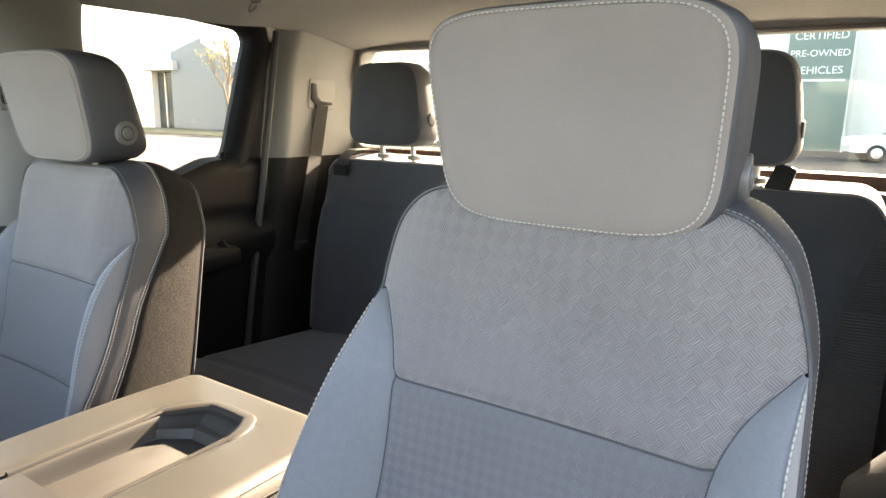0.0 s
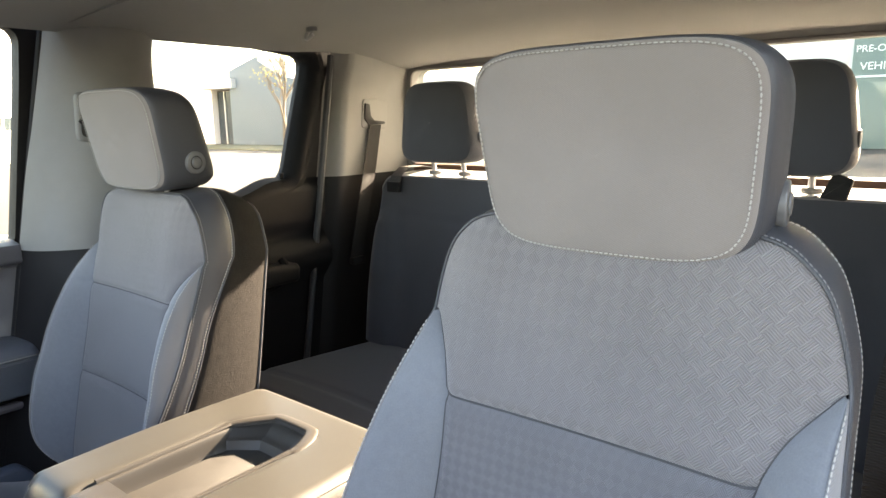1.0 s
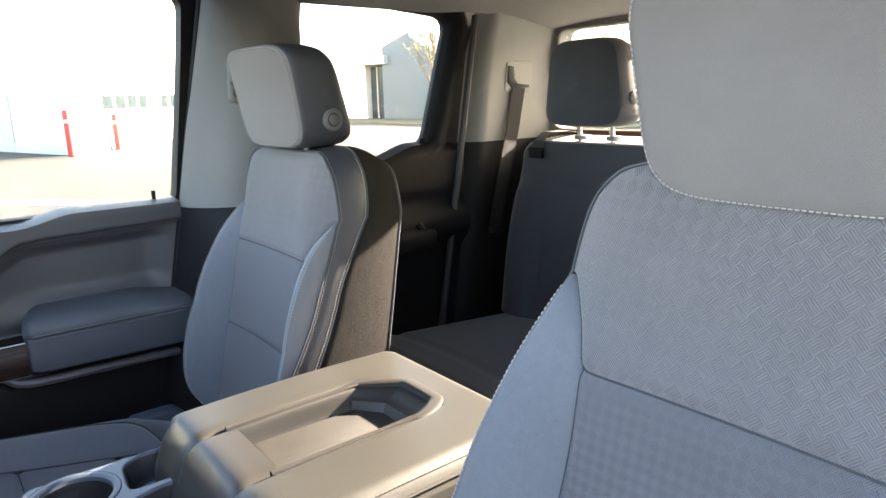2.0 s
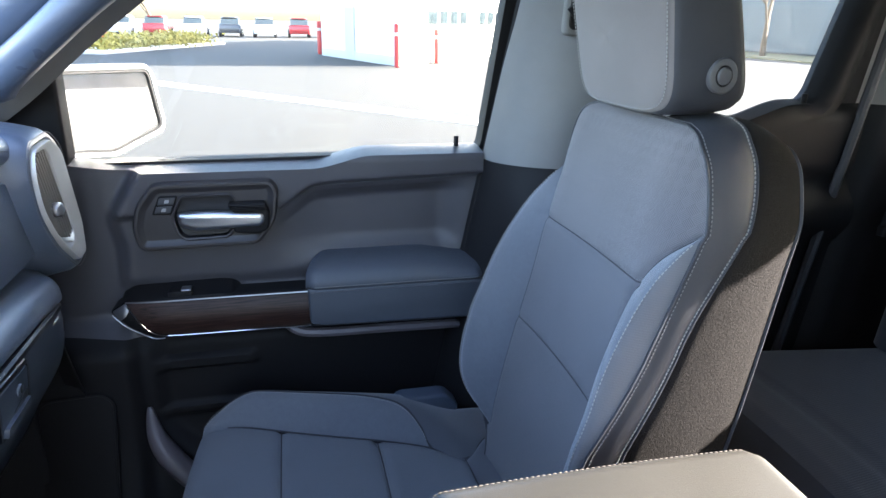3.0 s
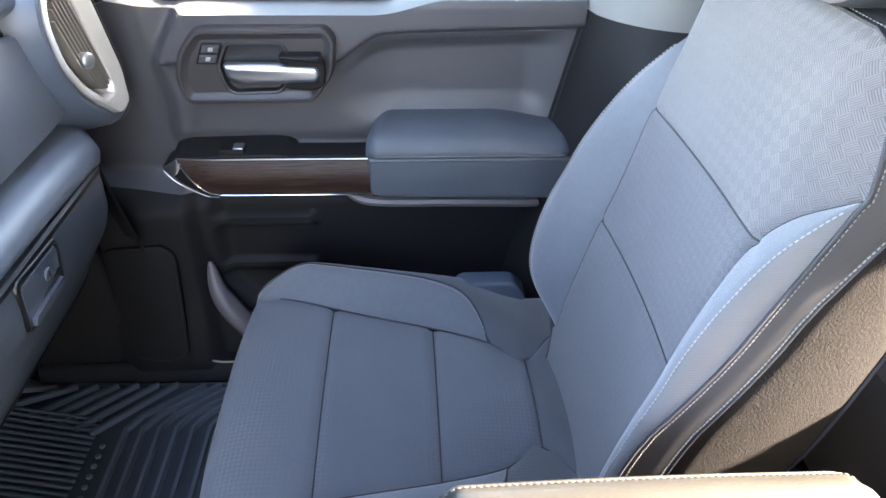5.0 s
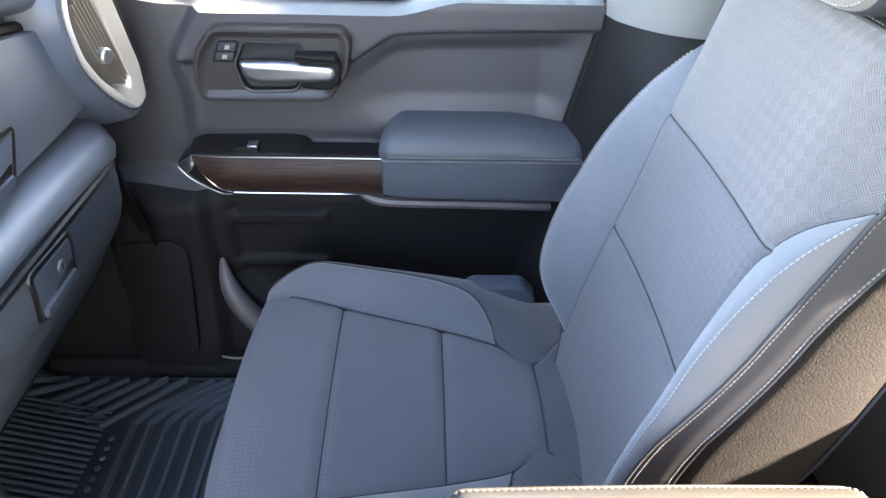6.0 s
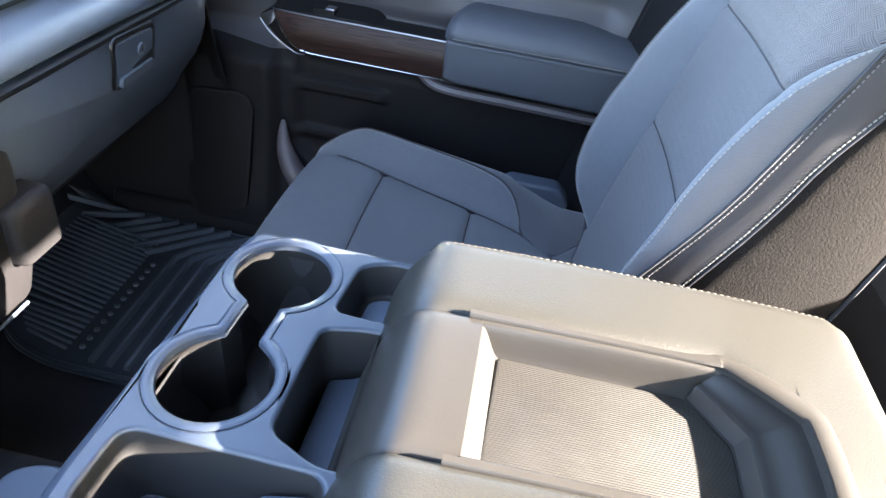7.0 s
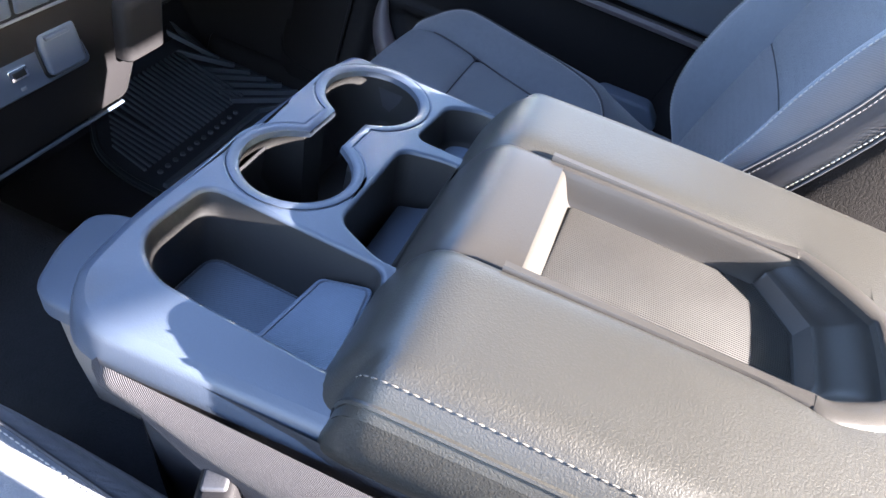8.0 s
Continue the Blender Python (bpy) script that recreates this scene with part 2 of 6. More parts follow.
M_PILLAR = plain("pale_grey_pillar_plastic", (0.19, 0.187, 0.180), 0.6, grain=700, depth=0.0004)
M_CARPET = plush("charcoal_carpet", (0.020, 0.021, 0.024))
M_MAT = plain("black_rubber_mat", (0.036, 0.044, 0.053), 0.30, grain=350, depth=0.0004)
# Lighter than the mat: highlights on the rib tops are put into the colour.
M_RIB = plain("highlit_rubber_ridge", (0.092, 0.110, 0.132), 0.34, grain=250, depth=0.0004)
M_EDGE = plain("purple_grey_plastic", (0.125, 0.108, 0.115), 0.42, grain=700, depth=0.0003)
M_BEZEL = plain("dark_bezel_plastic", (0.040, 0.036, 0.037), 0.42, grain=700, depth=0.0003)
M_CUP = plain("shaded_handle_cup", (0.018, 0.018, 0.020), 0.50, grain=400, depth=0.0003)
# Black for raised pieces that paint the shade in gaps, slots and hollows.
M_HOLLOW_SHADE = plain("black_hollow_shade", (0.0045, 0.0042, 0.0042), 0.32, grain=400, depth=0.0003)
M_LINER = plain("dark_moulded_liner", (0.028, 0.0270, 0.0265), 0.42, grain=400, depth=0.0003)
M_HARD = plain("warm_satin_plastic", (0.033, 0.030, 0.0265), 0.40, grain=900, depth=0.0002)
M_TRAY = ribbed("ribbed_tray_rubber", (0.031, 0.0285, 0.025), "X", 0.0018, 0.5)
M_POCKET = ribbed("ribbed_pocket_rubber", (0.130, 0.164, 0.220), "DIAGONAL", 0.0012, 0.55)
# Grey webbing darkened in its colour, in place of shade on the belts.
M_WEBBING = ribbed("shaded_grey_webbing", (0.024, 0.024, 0.025), "Z", 0.0030, 0.7)
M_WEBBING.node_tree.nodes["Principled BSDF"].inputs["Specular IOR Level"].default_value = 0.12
M_WEBBING_DARK = ribbed("black_webbing", (0.035, 0.035, 0.036), "X", 0.0030, 0.7)
M_MESH_SIDE = ribbed("knit_side_cover", (0.050, 0.044, 0.046), "DIAGONAL", 0.0008, 0.8)
M_GLASS = pane_glass("window_glass")
M_GLASS_DARK = pane_glass("rear_glass", (0.80, 0.84, 0.82))
M_MIRROR = plain("mirror_silver", (0.9, 0.9, 0.9), 0.02, 1.0, grain=20, depth=0.0, low=0.99, high=1.01)
M_MIRROR.node_tree.nodes["Principled BSDF"].inputs["Roughness"].default_value = 0.0
for link in list(M_MIRROR.node_tree.links):
    if link.to_socket.name == "Roughness":
        M_MIRROR.node_tree.links.remove(link)

# ---- shapes: a geometry is (points, faces) ----


def join(*geos):
    pts, faces = [], []
    for p, f in geos:
        k = len(pts)
        pts += p
        faces += [tuple(i + k for i in q) for q in f]
    return pts, faces


def grid(f, us, vs):
    """The surface f(u, v) over the values us and vs."""
    pts = [tuple(f(u, v)) for v in vs for u in us]
    n = len(us)
    faces = [(j * n + i, j * n + i + 1, (j + 1) * n + i + 1, (j + 1) * n + i) for j in range(len(vs) - 1) for i in range(n - 1)]
    return pts, faces


def steps(a, b, n):
    return [a + (b - a) * i / n for i in range(n + 1)]


def loft(rings, closed=True, cap=(True, True)):
    """Skin over rings of equally many points."""
    n = len(rings[0])
    pts = [tuple(p) for r in rings for p in r]
    faces = []
    for j in range(len(rings) - 1):
        for i in range(n if closed else n - 1):
            k = (i + 1) % n
            faces.append((j * n + i, j * n + k, (j + 1) * n + k, (j + 1) * n + i))
    if cap[0]:
        faces.append(tuple(reversed(range(n))))
    if cap[1]:
        faces.append(tuple(range((len(rings) - 1) * n, len(rings) * n)))
    return pts, faces


def tube(path, r, sides=6, closed=False):
    path = [Vector(p) for p in path]
    n = len(path)
    rings = []
    side = None
    for i, p in enumerate(path):
        a = path[(i - 1) % n] if closed or i else p
        b = path[(i + 1) % n] if closed or i < n - 1 else p
        d = (b - a).normalized()
        if side is None:
            side = d.orthogonal().normalized()
        side = (side - d * side.dot(d)).normalized()
        up = d.cross(side)
        rr = r(i / (n - 1)) if callable(r) else r
        rings.append([p + rr * (math.cos(2 * math.pi * k / sides) * side + math.sin(2 * math.pi * k / sides) * up) for k in range(sides)])
    if closed:
        rings.append(rings[0])
    return loft(rings, cap=(not closed, not closed))


def smooth_path(pts, n=8):
    """Catmull-Rom through the points."""
    pts = [Vector(p) for p in pts]
    out = []
    for i in range(len(pts) - 1):
        p0, p1, p2, p3 = pts[max(i - 1, 0)], pts[i], pts[i + 1], pts[min(i + 2, len(pts) - 1)]
        for k in range(n):
            t = k / n
            out.append(0.5 * (2 * p1 + (p2 - p0) * t + (2 * p0 - 5 * p1 + 4 * p2 - p3) * t * t + (3 * p1 - p0 - 3 * p2 + p3) * t ** 3))
    return out + [pts[-1]]


def curve(table):
    """A smooth function through (x, y) rows."""
    xs, ys = [r[0] for r in table], [r[1] for r in table]

    def f(x):
        if x <= xs[0]:
            return ys[0]
        if x >= xs[-1]:
            return ys[-1]
        i = max(k for k in range(len(xs) - 1) if xs[k] <= x)
        h = xs[i + 1] - xs[i]
        t = (x - xs[i]) / h

        def slope(k):
            if k <= 0 or k >= len(xs) - 1:
                return (ys[min(k + 1, len(ys) - 1)] - ys[max(k - 1, 0)]) / (xs[min(k + 1, len(xs) - 1)] - xs[max(k - 1, 0)])
            return (ys[k + 1] - ys[k - 1]) / (xs[k + 1] - xs[k - 1])
        m0, m1 = slope(i) * h, slope(i + 1) * h
        return (2 * t ** 3 - 3 * t * t + 1) * ys[i] + (t ** 3 - 2 * t * t + t) * m0 + (-2 * t ** 3 + 3 * t * t) * ys[i + 1] + (t ** 3 - t * t) * m1
    return f


def sstep(a, b, x):
    t = min(max((x - a) / (b - a), 0), 1)
    return t * t * (3 - 2 * t)


def rrect(w, h, r, n=5, cx=0.0, cy=0.0):
    """The outline of a rounded rectangle."""
    out = []
    for sx, sy, a0 in ((1, 1, 0), (-1, 1, 90), (-1, -1, 180), (1, -1, 270)):
        for k in range(n + 1):
            a = radians(a0 + 90 * k / n)
            out.append((cx + sx * (w / 2 - r) + r * math.cos(a), cy + sy * (h / 2 - r) + r * math.sin(a)))
    return out


def rounded(corners, r, n=4):
    """A polygon with rounded corners (r may be one for each corner)."""
    out = []
    m = len(corners)
    for i in range(m):
        p, a, b = Vector(corners[i]), Vector(corners[i - 1]), Vector(corners[(i + 1) % m])
        rr = r[i] if isinstance(r, (list, tuple)) else r
        da, db = (a - p), (b - p)
        d = min(rr, da.length * 0.45, db.length * 0.45)
        p0, p1 = p + da.normalized() * d, p + db.normalized() * d
        for k in range(n + 1):
            t = k / n
            q = (1 - t) ** 2 * p0 + 2 * t * (1 - t) * p + t * t * p1
            out.append((q.x, q.y))
    return out


def inset(outline, d):
    """The outline moved inward by d (counter-clockwise outlines)."""
    n = len(outline)
    out = []
    for i in range(n):
        p, a, b = Vector(outline[i]), Vector(outline[i - 1]), Vector(outline[(i + 1) % n])
        if (p - a).length < 1e-9:
            a = Vector(outline[i - 2])
        if (b - p).length < 1e-9:
            b = Vector(outline[(i + 2) % n])
        t = ((p - a).normalized() + (b - p).normalized())
        t = t.normalized() if t.length > 1e-9 else (b - p).normalized()
        out.append((p.x - t.y * d, p.y + t.x * d))
    return out


def shrink(outline, d):
    """The outline drawn together by about d on every side."""
    xs, ys = [p[0] for p in outline], [p[1] for p in outline]
    cx, cy = (min(xs) + max(xs)) / 2, (min(ys) + max(ys)) / 2
    fx, fy = 1 - 2 * d / (max(xs) - min(xs)), 1 - 2 * d / (max(ys) - min(ys))
    return [(cx + (x - cx) * fx, cy + (y - cy) * fy) for x, y in outline]


def area2(o):
    return sum(o[i - 1][0] * o[i][1] - o[i][0] * o[i - 1][1] for i in range(len(o)))


def plate(outline, lo, hi, to=lambda a, b, c: (a, b, c), r=0.002, n=3, both=True):
    """A plate with the outline in (a, b) from c = lo to c = hi, its edges rounded by r."""
    if area2(outline) < 0:
        outline = outline[::-1]
    rings = []
    if both:
        for k in range(n):
            a = radians(90 * k / n)
            rings.append([to(x, y, lo + r - r * math.cos(a)) for x, y in inset(outline, r - r * math.sin(a))])
    else:
        rings.append([to(x, y, lo) for x, y in outline])
    for k in range(n + 1):
        a = radians(90 * k / n)
        rings.append([to(x, y, hi - r + r * math.sin(a)) for x, y in inset(outline, r - r * math.cos(a))])
    return loft(rings)


def box(x0, x1, y0, y1, z0, z1, r=0.003):
    r = min(r, (x1 - x0) * 0.45, (y1 - y0) * 0.45, (z1 - z0) * 0.45)
    o = rrect(x1 - x0, y1 - y0, r * 1.01, 3, (x0 + x1) / 2, (y0 + y1) / 2)
    return plate(o, z0, z1, r=r)


def disc(c, r, h, axis, n=28, bevel=0.002):
    o = [(r * math.cos(2 * math.pi * k / n), r * math.sin(2 * math.pi * k / n)) for k in range(n)]
    a = Vector(axis).normalized()
    s = a.orthogonal().normalized()
    u = a.cross(s)
    c = Vector(c)
    return plate(o, 0, h, lambda x, y, z: tuple(c + s * x + u * y + a * z), bevel)


def bowl(outline, top, deep, slope=0.006, to=lambda a, b, c: (a, b, c), r=0.004, floor=True, n=4):
    """The inside of a recess below an opening, with rounded foot."""
    if area2(outline) < 0:
        outline = outline[::-1]
    rings = [[to(x, y, top) for x, y in outline], [to(x, y, deep + r) for x, y in shrink(outline, slope)]]
    for k in range(1, n + 1):
        a = radians(90 * k / n)
        rings.append([to(x, y, deep + r - r * math.sin(a)) for x, y in shrink(outline, slope + r - r * math.cos(a))])
    return loft(rings, cap=(False, floor))


def cover(outline, to, c0, c1, rings=9):
    """A curved cover: the outline filled by shrinking rings that follow the surface."""
    o = outline if area2(outline) > 0 else outline[::-1]
    cx, cy = sum(p[0] for p in o) / len(o), sum(p[1] for p in o) / len(o)
    rs = [[to(a, b, c0) for a, b in o], [to(a, b, c1 - 0.003) for a, b in o]]
    for k in range(rings + 1):
        s = 1 - 0.02 - 0.97 * k / rings
        rs.append([to(cx + (a - cx) * s, cy + (b - cy) * s, c1) for a, b in o])
    return loft(rs, cap=(False, True))


def stitches(path, pitch=0.0050, length=0.0034, r=0.0008):
    path = [Vector(p) for p in path]
    run, geos, at = 0.0, [], 0.0
    for a, b in zip(path, path[1:]):
        seg = (b - a).length
        if seg < 1e-9:
            continue
        d = (b - a) / seg
        while at < run + seg:
            p = a + d * (at - run)
            geos.append(tube([p - d * length / 2, p - d * length / 4, p + d * length / 4, p + d * length / 2],
                             lambda t: r * (0.5 if t in (0.0, 1.0) else 1.0), 5))
            at += pitch
        run += seg
    return join(*geos)


def moved(geo, m):
    return [tuple(m @ Vector(p)) for p in geo[0]], geo[1]


def mesh_of(name, geo, material, flat=False):
    me = bpy.data.meshes.new(name)
    me.from_pydata([tuple(p) for p in geo[0]], [], geo[1])
    me.materials.append(material)
    me.update()
    bm = bmesh.new()
    bm.from_mesh(me)
    bmesh.ops.recalc_face_normals(bm, faces=bm.faces)
    for f in bm.faces:
        f.smooth = not flat
    for e in bm.edges:
        if len(e.link_faces) == 2 and e.calc_face_angle(0) > radians(38):
            e.smooth = False
    bm.to_mesh(me)
    bm.free()
    return me


def part(name, geo, material, parent, label="", flat=False):
    ob = new(name, mesh_of(name, geo, material, flat))
    ob.parent = parent
    if label:
        ob["label"] = label
    return ob


def thing(name, label, category, at=(0, 0, 0), turn=0.0, group="", kind=""):
    ob = new(name)
    ob.empty_display_size = 0.05
    ob.matrix_basis = pose(*at, 0, 0, turn)
    return tagged(ob, label, category, group, kind)


def solid(name, geo, material, label, category, group="", kind="", flat=False):
    return tagged(new(name, mesh_of(name, geo, material, flat)), label, category, group, kind)

# ---- front seats ----
# The seat's own axes: x across (the middle of its back at 0), y to the truck's rear, z up from the cabin floor.
BACK_PROFILE = smooth_path([(0, 0.112, 0.26), (0, 0.138, 0.39), (0, 0.172, 0.565), (0, 0.205, 0.736), (0, 0.221, 0.815),
                            (0, 0.232, 0.862), (0, 0.243, 0.889), (0, 0.257, 0.903)], 12)
back_half = curve([(0.26, 0.110), (0.34, 0.126), (0.375, 0.146), (0.40, 0.170), (0.43, 0.187), (0.47, 0.194), (0.55, 0.195), (0.62, 0.192), (0.70, 0.187),
                   (0.75, 0.184), (0.80, 0.181), (0.84, 0.172), (0.87, 0.160), (0.89, 0.142), (0.898, 0.128), (0.903, 0.108)])
leaf_edge = curve([(0.375, 0.142), (0.41, 0.148), (0.46, 0.150), (0.55, 0.145), (0.65, 0.134), (0.725, 0.135), (0.765, 0.149), (0.80, 0.178)])
bolster_rise = curve([(0.375, 0.002), (0.42, 0.040), (0.47, 0.054), (0.55, 0.053), (0.60, 0.046), (0.65, 0.041), (0.70, 0.030), (0.75, 0.012), (0.78, -0.008), (0.80, -0.026)])
edge_back = curve([(0.375, 0.000), (0.42, -0.030), (0.48, -0.044), (0.55, -0.040), (0.60, -0.021), (0.65, -0.004), (0.70, 0.007), (0.75, 0.018), (0.80, 0.027)])
outer_fill = curve([(0.375, 0.010), (0.42, 0.030), (0.50, 0.040), (0.58, 0.040), (0.65, 0.031), (0.72, 0.018), (0.77, 0.006), (0.80, 0.0)])
SEAM_UP, SEAM_MID, LEAF_TOP, LEAF_FOOT = 0.734, 0.572, 0.80, 0.375


def profile_at(k):
    """The point of the back's middle line at share k of its rows."""
    i = min(int(k), len(BACK_PROFILE) - 2)
    p = BACK_PROFILE[i].lerp(BACK_PROFILE[i + 1], k - i)
    return p.y, p.z


def row_of(z):
    """The row of the front line at height z."""
    return next(i + (z - BACK_PROFILE[i].z) / (BACK_PROFILE[i + 1].z - BACK_PROFILE[i].z)
                for i in range(len(BACK_PROFILE) - 1) if BACK_PROFILE[i].z <= z <= BACK_PROFILE[i + 1].z)


def inner_half(z):
    return leaf_edge(z) if LEAF_FOOT < z < LEAF_TOP else back_half(z)


def dent(d, wide=0.0045, deep=0.0045):
    return deep * math.exp(-(d / wide) ** 2)


def back_point(side_x, z, y, z_row):
    """A point of the back's middle panels, at x = side_x in the row whose middle lies at (y, z)."""
    b = inner_half(z_row)
    ax = abs(side_x)
    shoulder = sstep(0.70, 0.80, z_row)
    yy = y + 0.001 - 0.007 * (ax / b) ** 2 * (1 - shoulder) + 0.030 * shoulder * (max(0.0, ax - 0.10) / 0.082) ** 2
    if LEAF_FOOT < z_row < LEAF_TOP:
        yy += dent(b - ax)
    return (side_x, yy + dent(z_row - SEAM_UP) + dent(z_row - SEAM_MID, 0.006, 0.003), z)


def bolster_point(sign, u, k):
    """A point of the side bolster: u from 0 at its inner seam over the crest at 1 to the outer edge at 2."""
    y, z = profile_at(k)
    w, b = back_half(z) + (outer_fill(z) if sign < 0 else 0.0), inner_half(z)
    crest = b + 0.86 * (w - b)
    y0, y1, y2 = back_point(b, z, y, z)[1], y - bolster_rise(z), y + edge_back(z)
    if u <= 1:
        x, yy = b + (crest - b) * u, y0 + (y1 - y0) * math.sin(math.pi / 2 * u) ** 0.85
        yy += dent((1 - u) * 0.04, 0.003, 0.0015)
    else:
        a = math.pi / 2 * (u - 1)
        x, yy = crest + (w - crest) * math.sin(a), y1 + (y2 - y1) * (1 - math.cos(a)) + dent((u - 1) * 0.04, 0.003, 0.0015)
    return (sign * x, yy, z)


def edge_point(sign, k):
    y, z = profile_at(k)
    return Vector(bolster_point(sign, 2, k) if LEAF_FOOT < z < LEAF_TOP else back_point(sign * back_half(z), z, y, z))


def back_patch(row0, row1, cols, rows):
    """A middle panel of the back between two rows."""
    def f(u, k):
        y, z = profile_at(k)
        return back_point(u * inner_half(z), z, y, z)
    return grid(f, steps(-1, 1, cols), steps(row0, row1, rows))


def arch():
    """Round the back, from its left foot over the top to its right foot: front edge, rear edge and outward way."""
    last = len(BACK_PROFILE) - 1
    ks = steps(0, last, 100)
    front = []
    for sign, order in ((-1, ks), (1, ks[::-1])):
        side = [edge_point(sign, k) for k in order]
        if sign == 1:
            y, z = profile_at(last)
            front += [Vector(back_point(u * back_half(z), z, y, z)) for u in steps(-1, 1, 24)[1:-1]]
        front += side
    out = []
    for i, p in enumerate(front):
        a, b = front[max(i - 4, 0)], front[min(i + 4, len(front) - 1)]
        t = Vector((b.x - a.x, 0, b.z - a.z)).normalized()
        n = Vector((-t.z, 0, t.x))
        plane = 0.373 + (min(p.z, 0.80) - 0.736) * 0.20
        rear = Vector((p.x - n.x * 0.028, plane, p.z - n.z * 0.026))
        out.append((p, rear, n))
    return out


ARCH = arch()


def pile_share(i):
    """Where the seam between the smooth band and the pile panel runs."""
    return 0.22 + 0.20 * sstep(0.68, 0.86, ARCH[int(i)][0].z)


def band_point(r, i):
    """The padded band between the front cloth and the rear shell."""
    p, q, n = ARCH[int(i)]
    bulge = 0.014 + 0.010 * max(0.0, n.z)
    return p.lerp(q, r) + n * (bulge * math.sin(math.pi * min(0.08 + r * 0.92, 1.0)) ** 0.8 - bulge * math.sin(math.pi * 0.08) ** 0.8 * (1 - r) - dent((r - pile_share(i)) * 0.15, 0.003, 0.0025))


def head_point(theta, k, depth):
    """A point of the headrest: k is the share of the front outline's size, depth 0 at the front and 1 at the back."""
    c, s = math.cos(theta), math.sin(theta)
    e = 2 / 5.2
    hw, hh = 0.117, 0.082
    x = hw * math.copysign(abs(c) ** e, c)
    z = hh * math.copysign(abs(s) ** e, s)
    x *= 1 + 0.05 * (z / hh)
    up = (z / hh + 1) / 2
    full = 0.104 - 0.020 * up
    bend = 0.010 * (x / hw) ** 2
    return Vector((0.003 + x * k, 0.211 + bend * k * k + full * depth - 0.19 * z * k, 0.993 + z * k))


def front_seat(label):
    seat = thing("front_seat", label, "car seat", group="front bucket seats")
    last = len(BACK_PROFILE) - 1
    up, mid, top, foot = row_of(SEAM_UP), row_of(SEAM_MID), row_of(LEAF_TOP), row_of(LEAF_FOOT)
    part("upper_back_panel", back_patch(up, last, 64, 90), M_BASKET, seat, "grey basket-weave cloth panel")
    part("middle_back_panel", back_patch(mid, up, 44, 40), M_INSERT, seat, "darker woven insert panel")
    part("lower_back_panel", back_patch(0, mid, 44, 50), M_INSERT, seat, "darker woven insert panel")
    for sign in (-1, 1):
        ks = steps(foot + 0.02, top - 0.02, 80)
        part("back_bolster", grid(lambda u, k: bolster_point(sign, u, k), steps(0, 1, 16), ks), M_BOLSTER, seat, "blue-grey suede-like bolster")
        part("bolster_strip", grid(lambda u, k: bolster_point(sign, u, k), steps(1, 2, 12), ks), M_STRIP, seat)
        part("bolster_stitching", stitches([Vector(bolster_point(sign, 1.10, k)) + Vector((sign * 0.0005, -0.0008, 0)) for k in ks[4:-3]], 0.0050, 0.0034, 0.0007), M_THREAD, seat)
        part("bolster_seam", tube([Vector(bolster_point(sign, 0, k)) + Vector((0, 0.0004, 0)) for k in ks], 0.0013, 5), M_SEAM, seat)
    for zs in (SEAM_UP, SEAM_MID):
        y, z = profile_at(row_of(zs))
        part("cross_seam", tube([Vector(back_point(u * inner_half(zs), z, y, z)) + Vector((0, -0.0012, 0)) for u in steps(-1, 1, 40)], 0.0010 if zs == SEAM_UP else 0.0007, 5), M_SEAM, seat)
    n = len(ARCH)
    rows = list(range(0, n, 2))
    part("side_panel", grid(lambda v, i: band_point(v * pile_share(i), i), steps(0, 1, 8), rows), M_SIDE, seat, "smooth grey side band")
    part("side_pile_panel", grid(lambda v, i: band_point(pile_share(i) + v * (1 - pile_share(i)), i), steps(0, 1, 14), rows), M_PLUSH, seat, "knitted pile side panel")
    part("piping", tube([ARCH[i][0] + ARCH[i][2] * 0.0010 + Vector((0, -0.0004, 0)) for i in rows[2:-2]], 0.0016, 6), M_SIDE, seat)
    part("stitching", stitches([band_point(0.035, i) + ARCH[i][2] * 0.0006 + Vector((0, -0.0006, 0)) for i in rows[3:-3]], 0.0046, 0.0031, 0.0006), M_THREAD_PALE, seat)
    part("seam_stitching", stitches([band_point(pile_share(i) - 0.02, i) + ARCH[i][2] * 0.0005 for i in rows[6:-6]], 0.0046, 0.0034, 0.0008), M_THREAD, seat)
    part("seam_welt", tube([band_point(pile_share(i) + 0.008, i) + ARCH[i][2] * 0.0005 for i in rows[4:-4]], 0.0016, 6), M_SIDE, seat)
    part("rear_piping", tube([band_point(1.0, i) for i in rows], 0.003, 6), M_SIDE, seat)
    half = n // 2

    def rear_panel(u, i):
        p, q = ARCH[int(i)][1], ARCH[n - 1 - int(i)][1]
        m = p.lerp(q, (u + 1) / 2)
        return m + Vector((0, 0.018 * (1 - u ** 4) * sstep(half, half - 40, i), 0))
    part("rear_shell", grid(rear_panel, steps(-1, 1, 16), list(range(0, half, 4)) + [half]), M_PLASTIC, seat, "dark moulded seat back shell")

    # headrest
    ths = [2 * math.pi * i / 96 for i in range(96)]
    fronts = [(0.0004, -0.0752), (0.08, -0.0750), (0.3, -0.073), (0.6, -0.066), (0.8, -0.054), (0.9, -0.040), (0.96, -0.022), (0.985, -0.004), (0.992, 0.010)]
    sides = [(0.992, 0.010), (1.0, 0.016), (1.02, 0.08), (1.03, 0.2), (1.035, 0.4), (1.02, 0.65), (0.99, 0.82), (0.93, 0.94), (0.85, 0.99), (0.5, 1.03), (0.02, 1.04)]
    head = part("headrest", loft([[head_point(t, k, d) for t in ths] for k, d in sides], cap=(False, True)), M_SIDE, seat, "padded headrest")
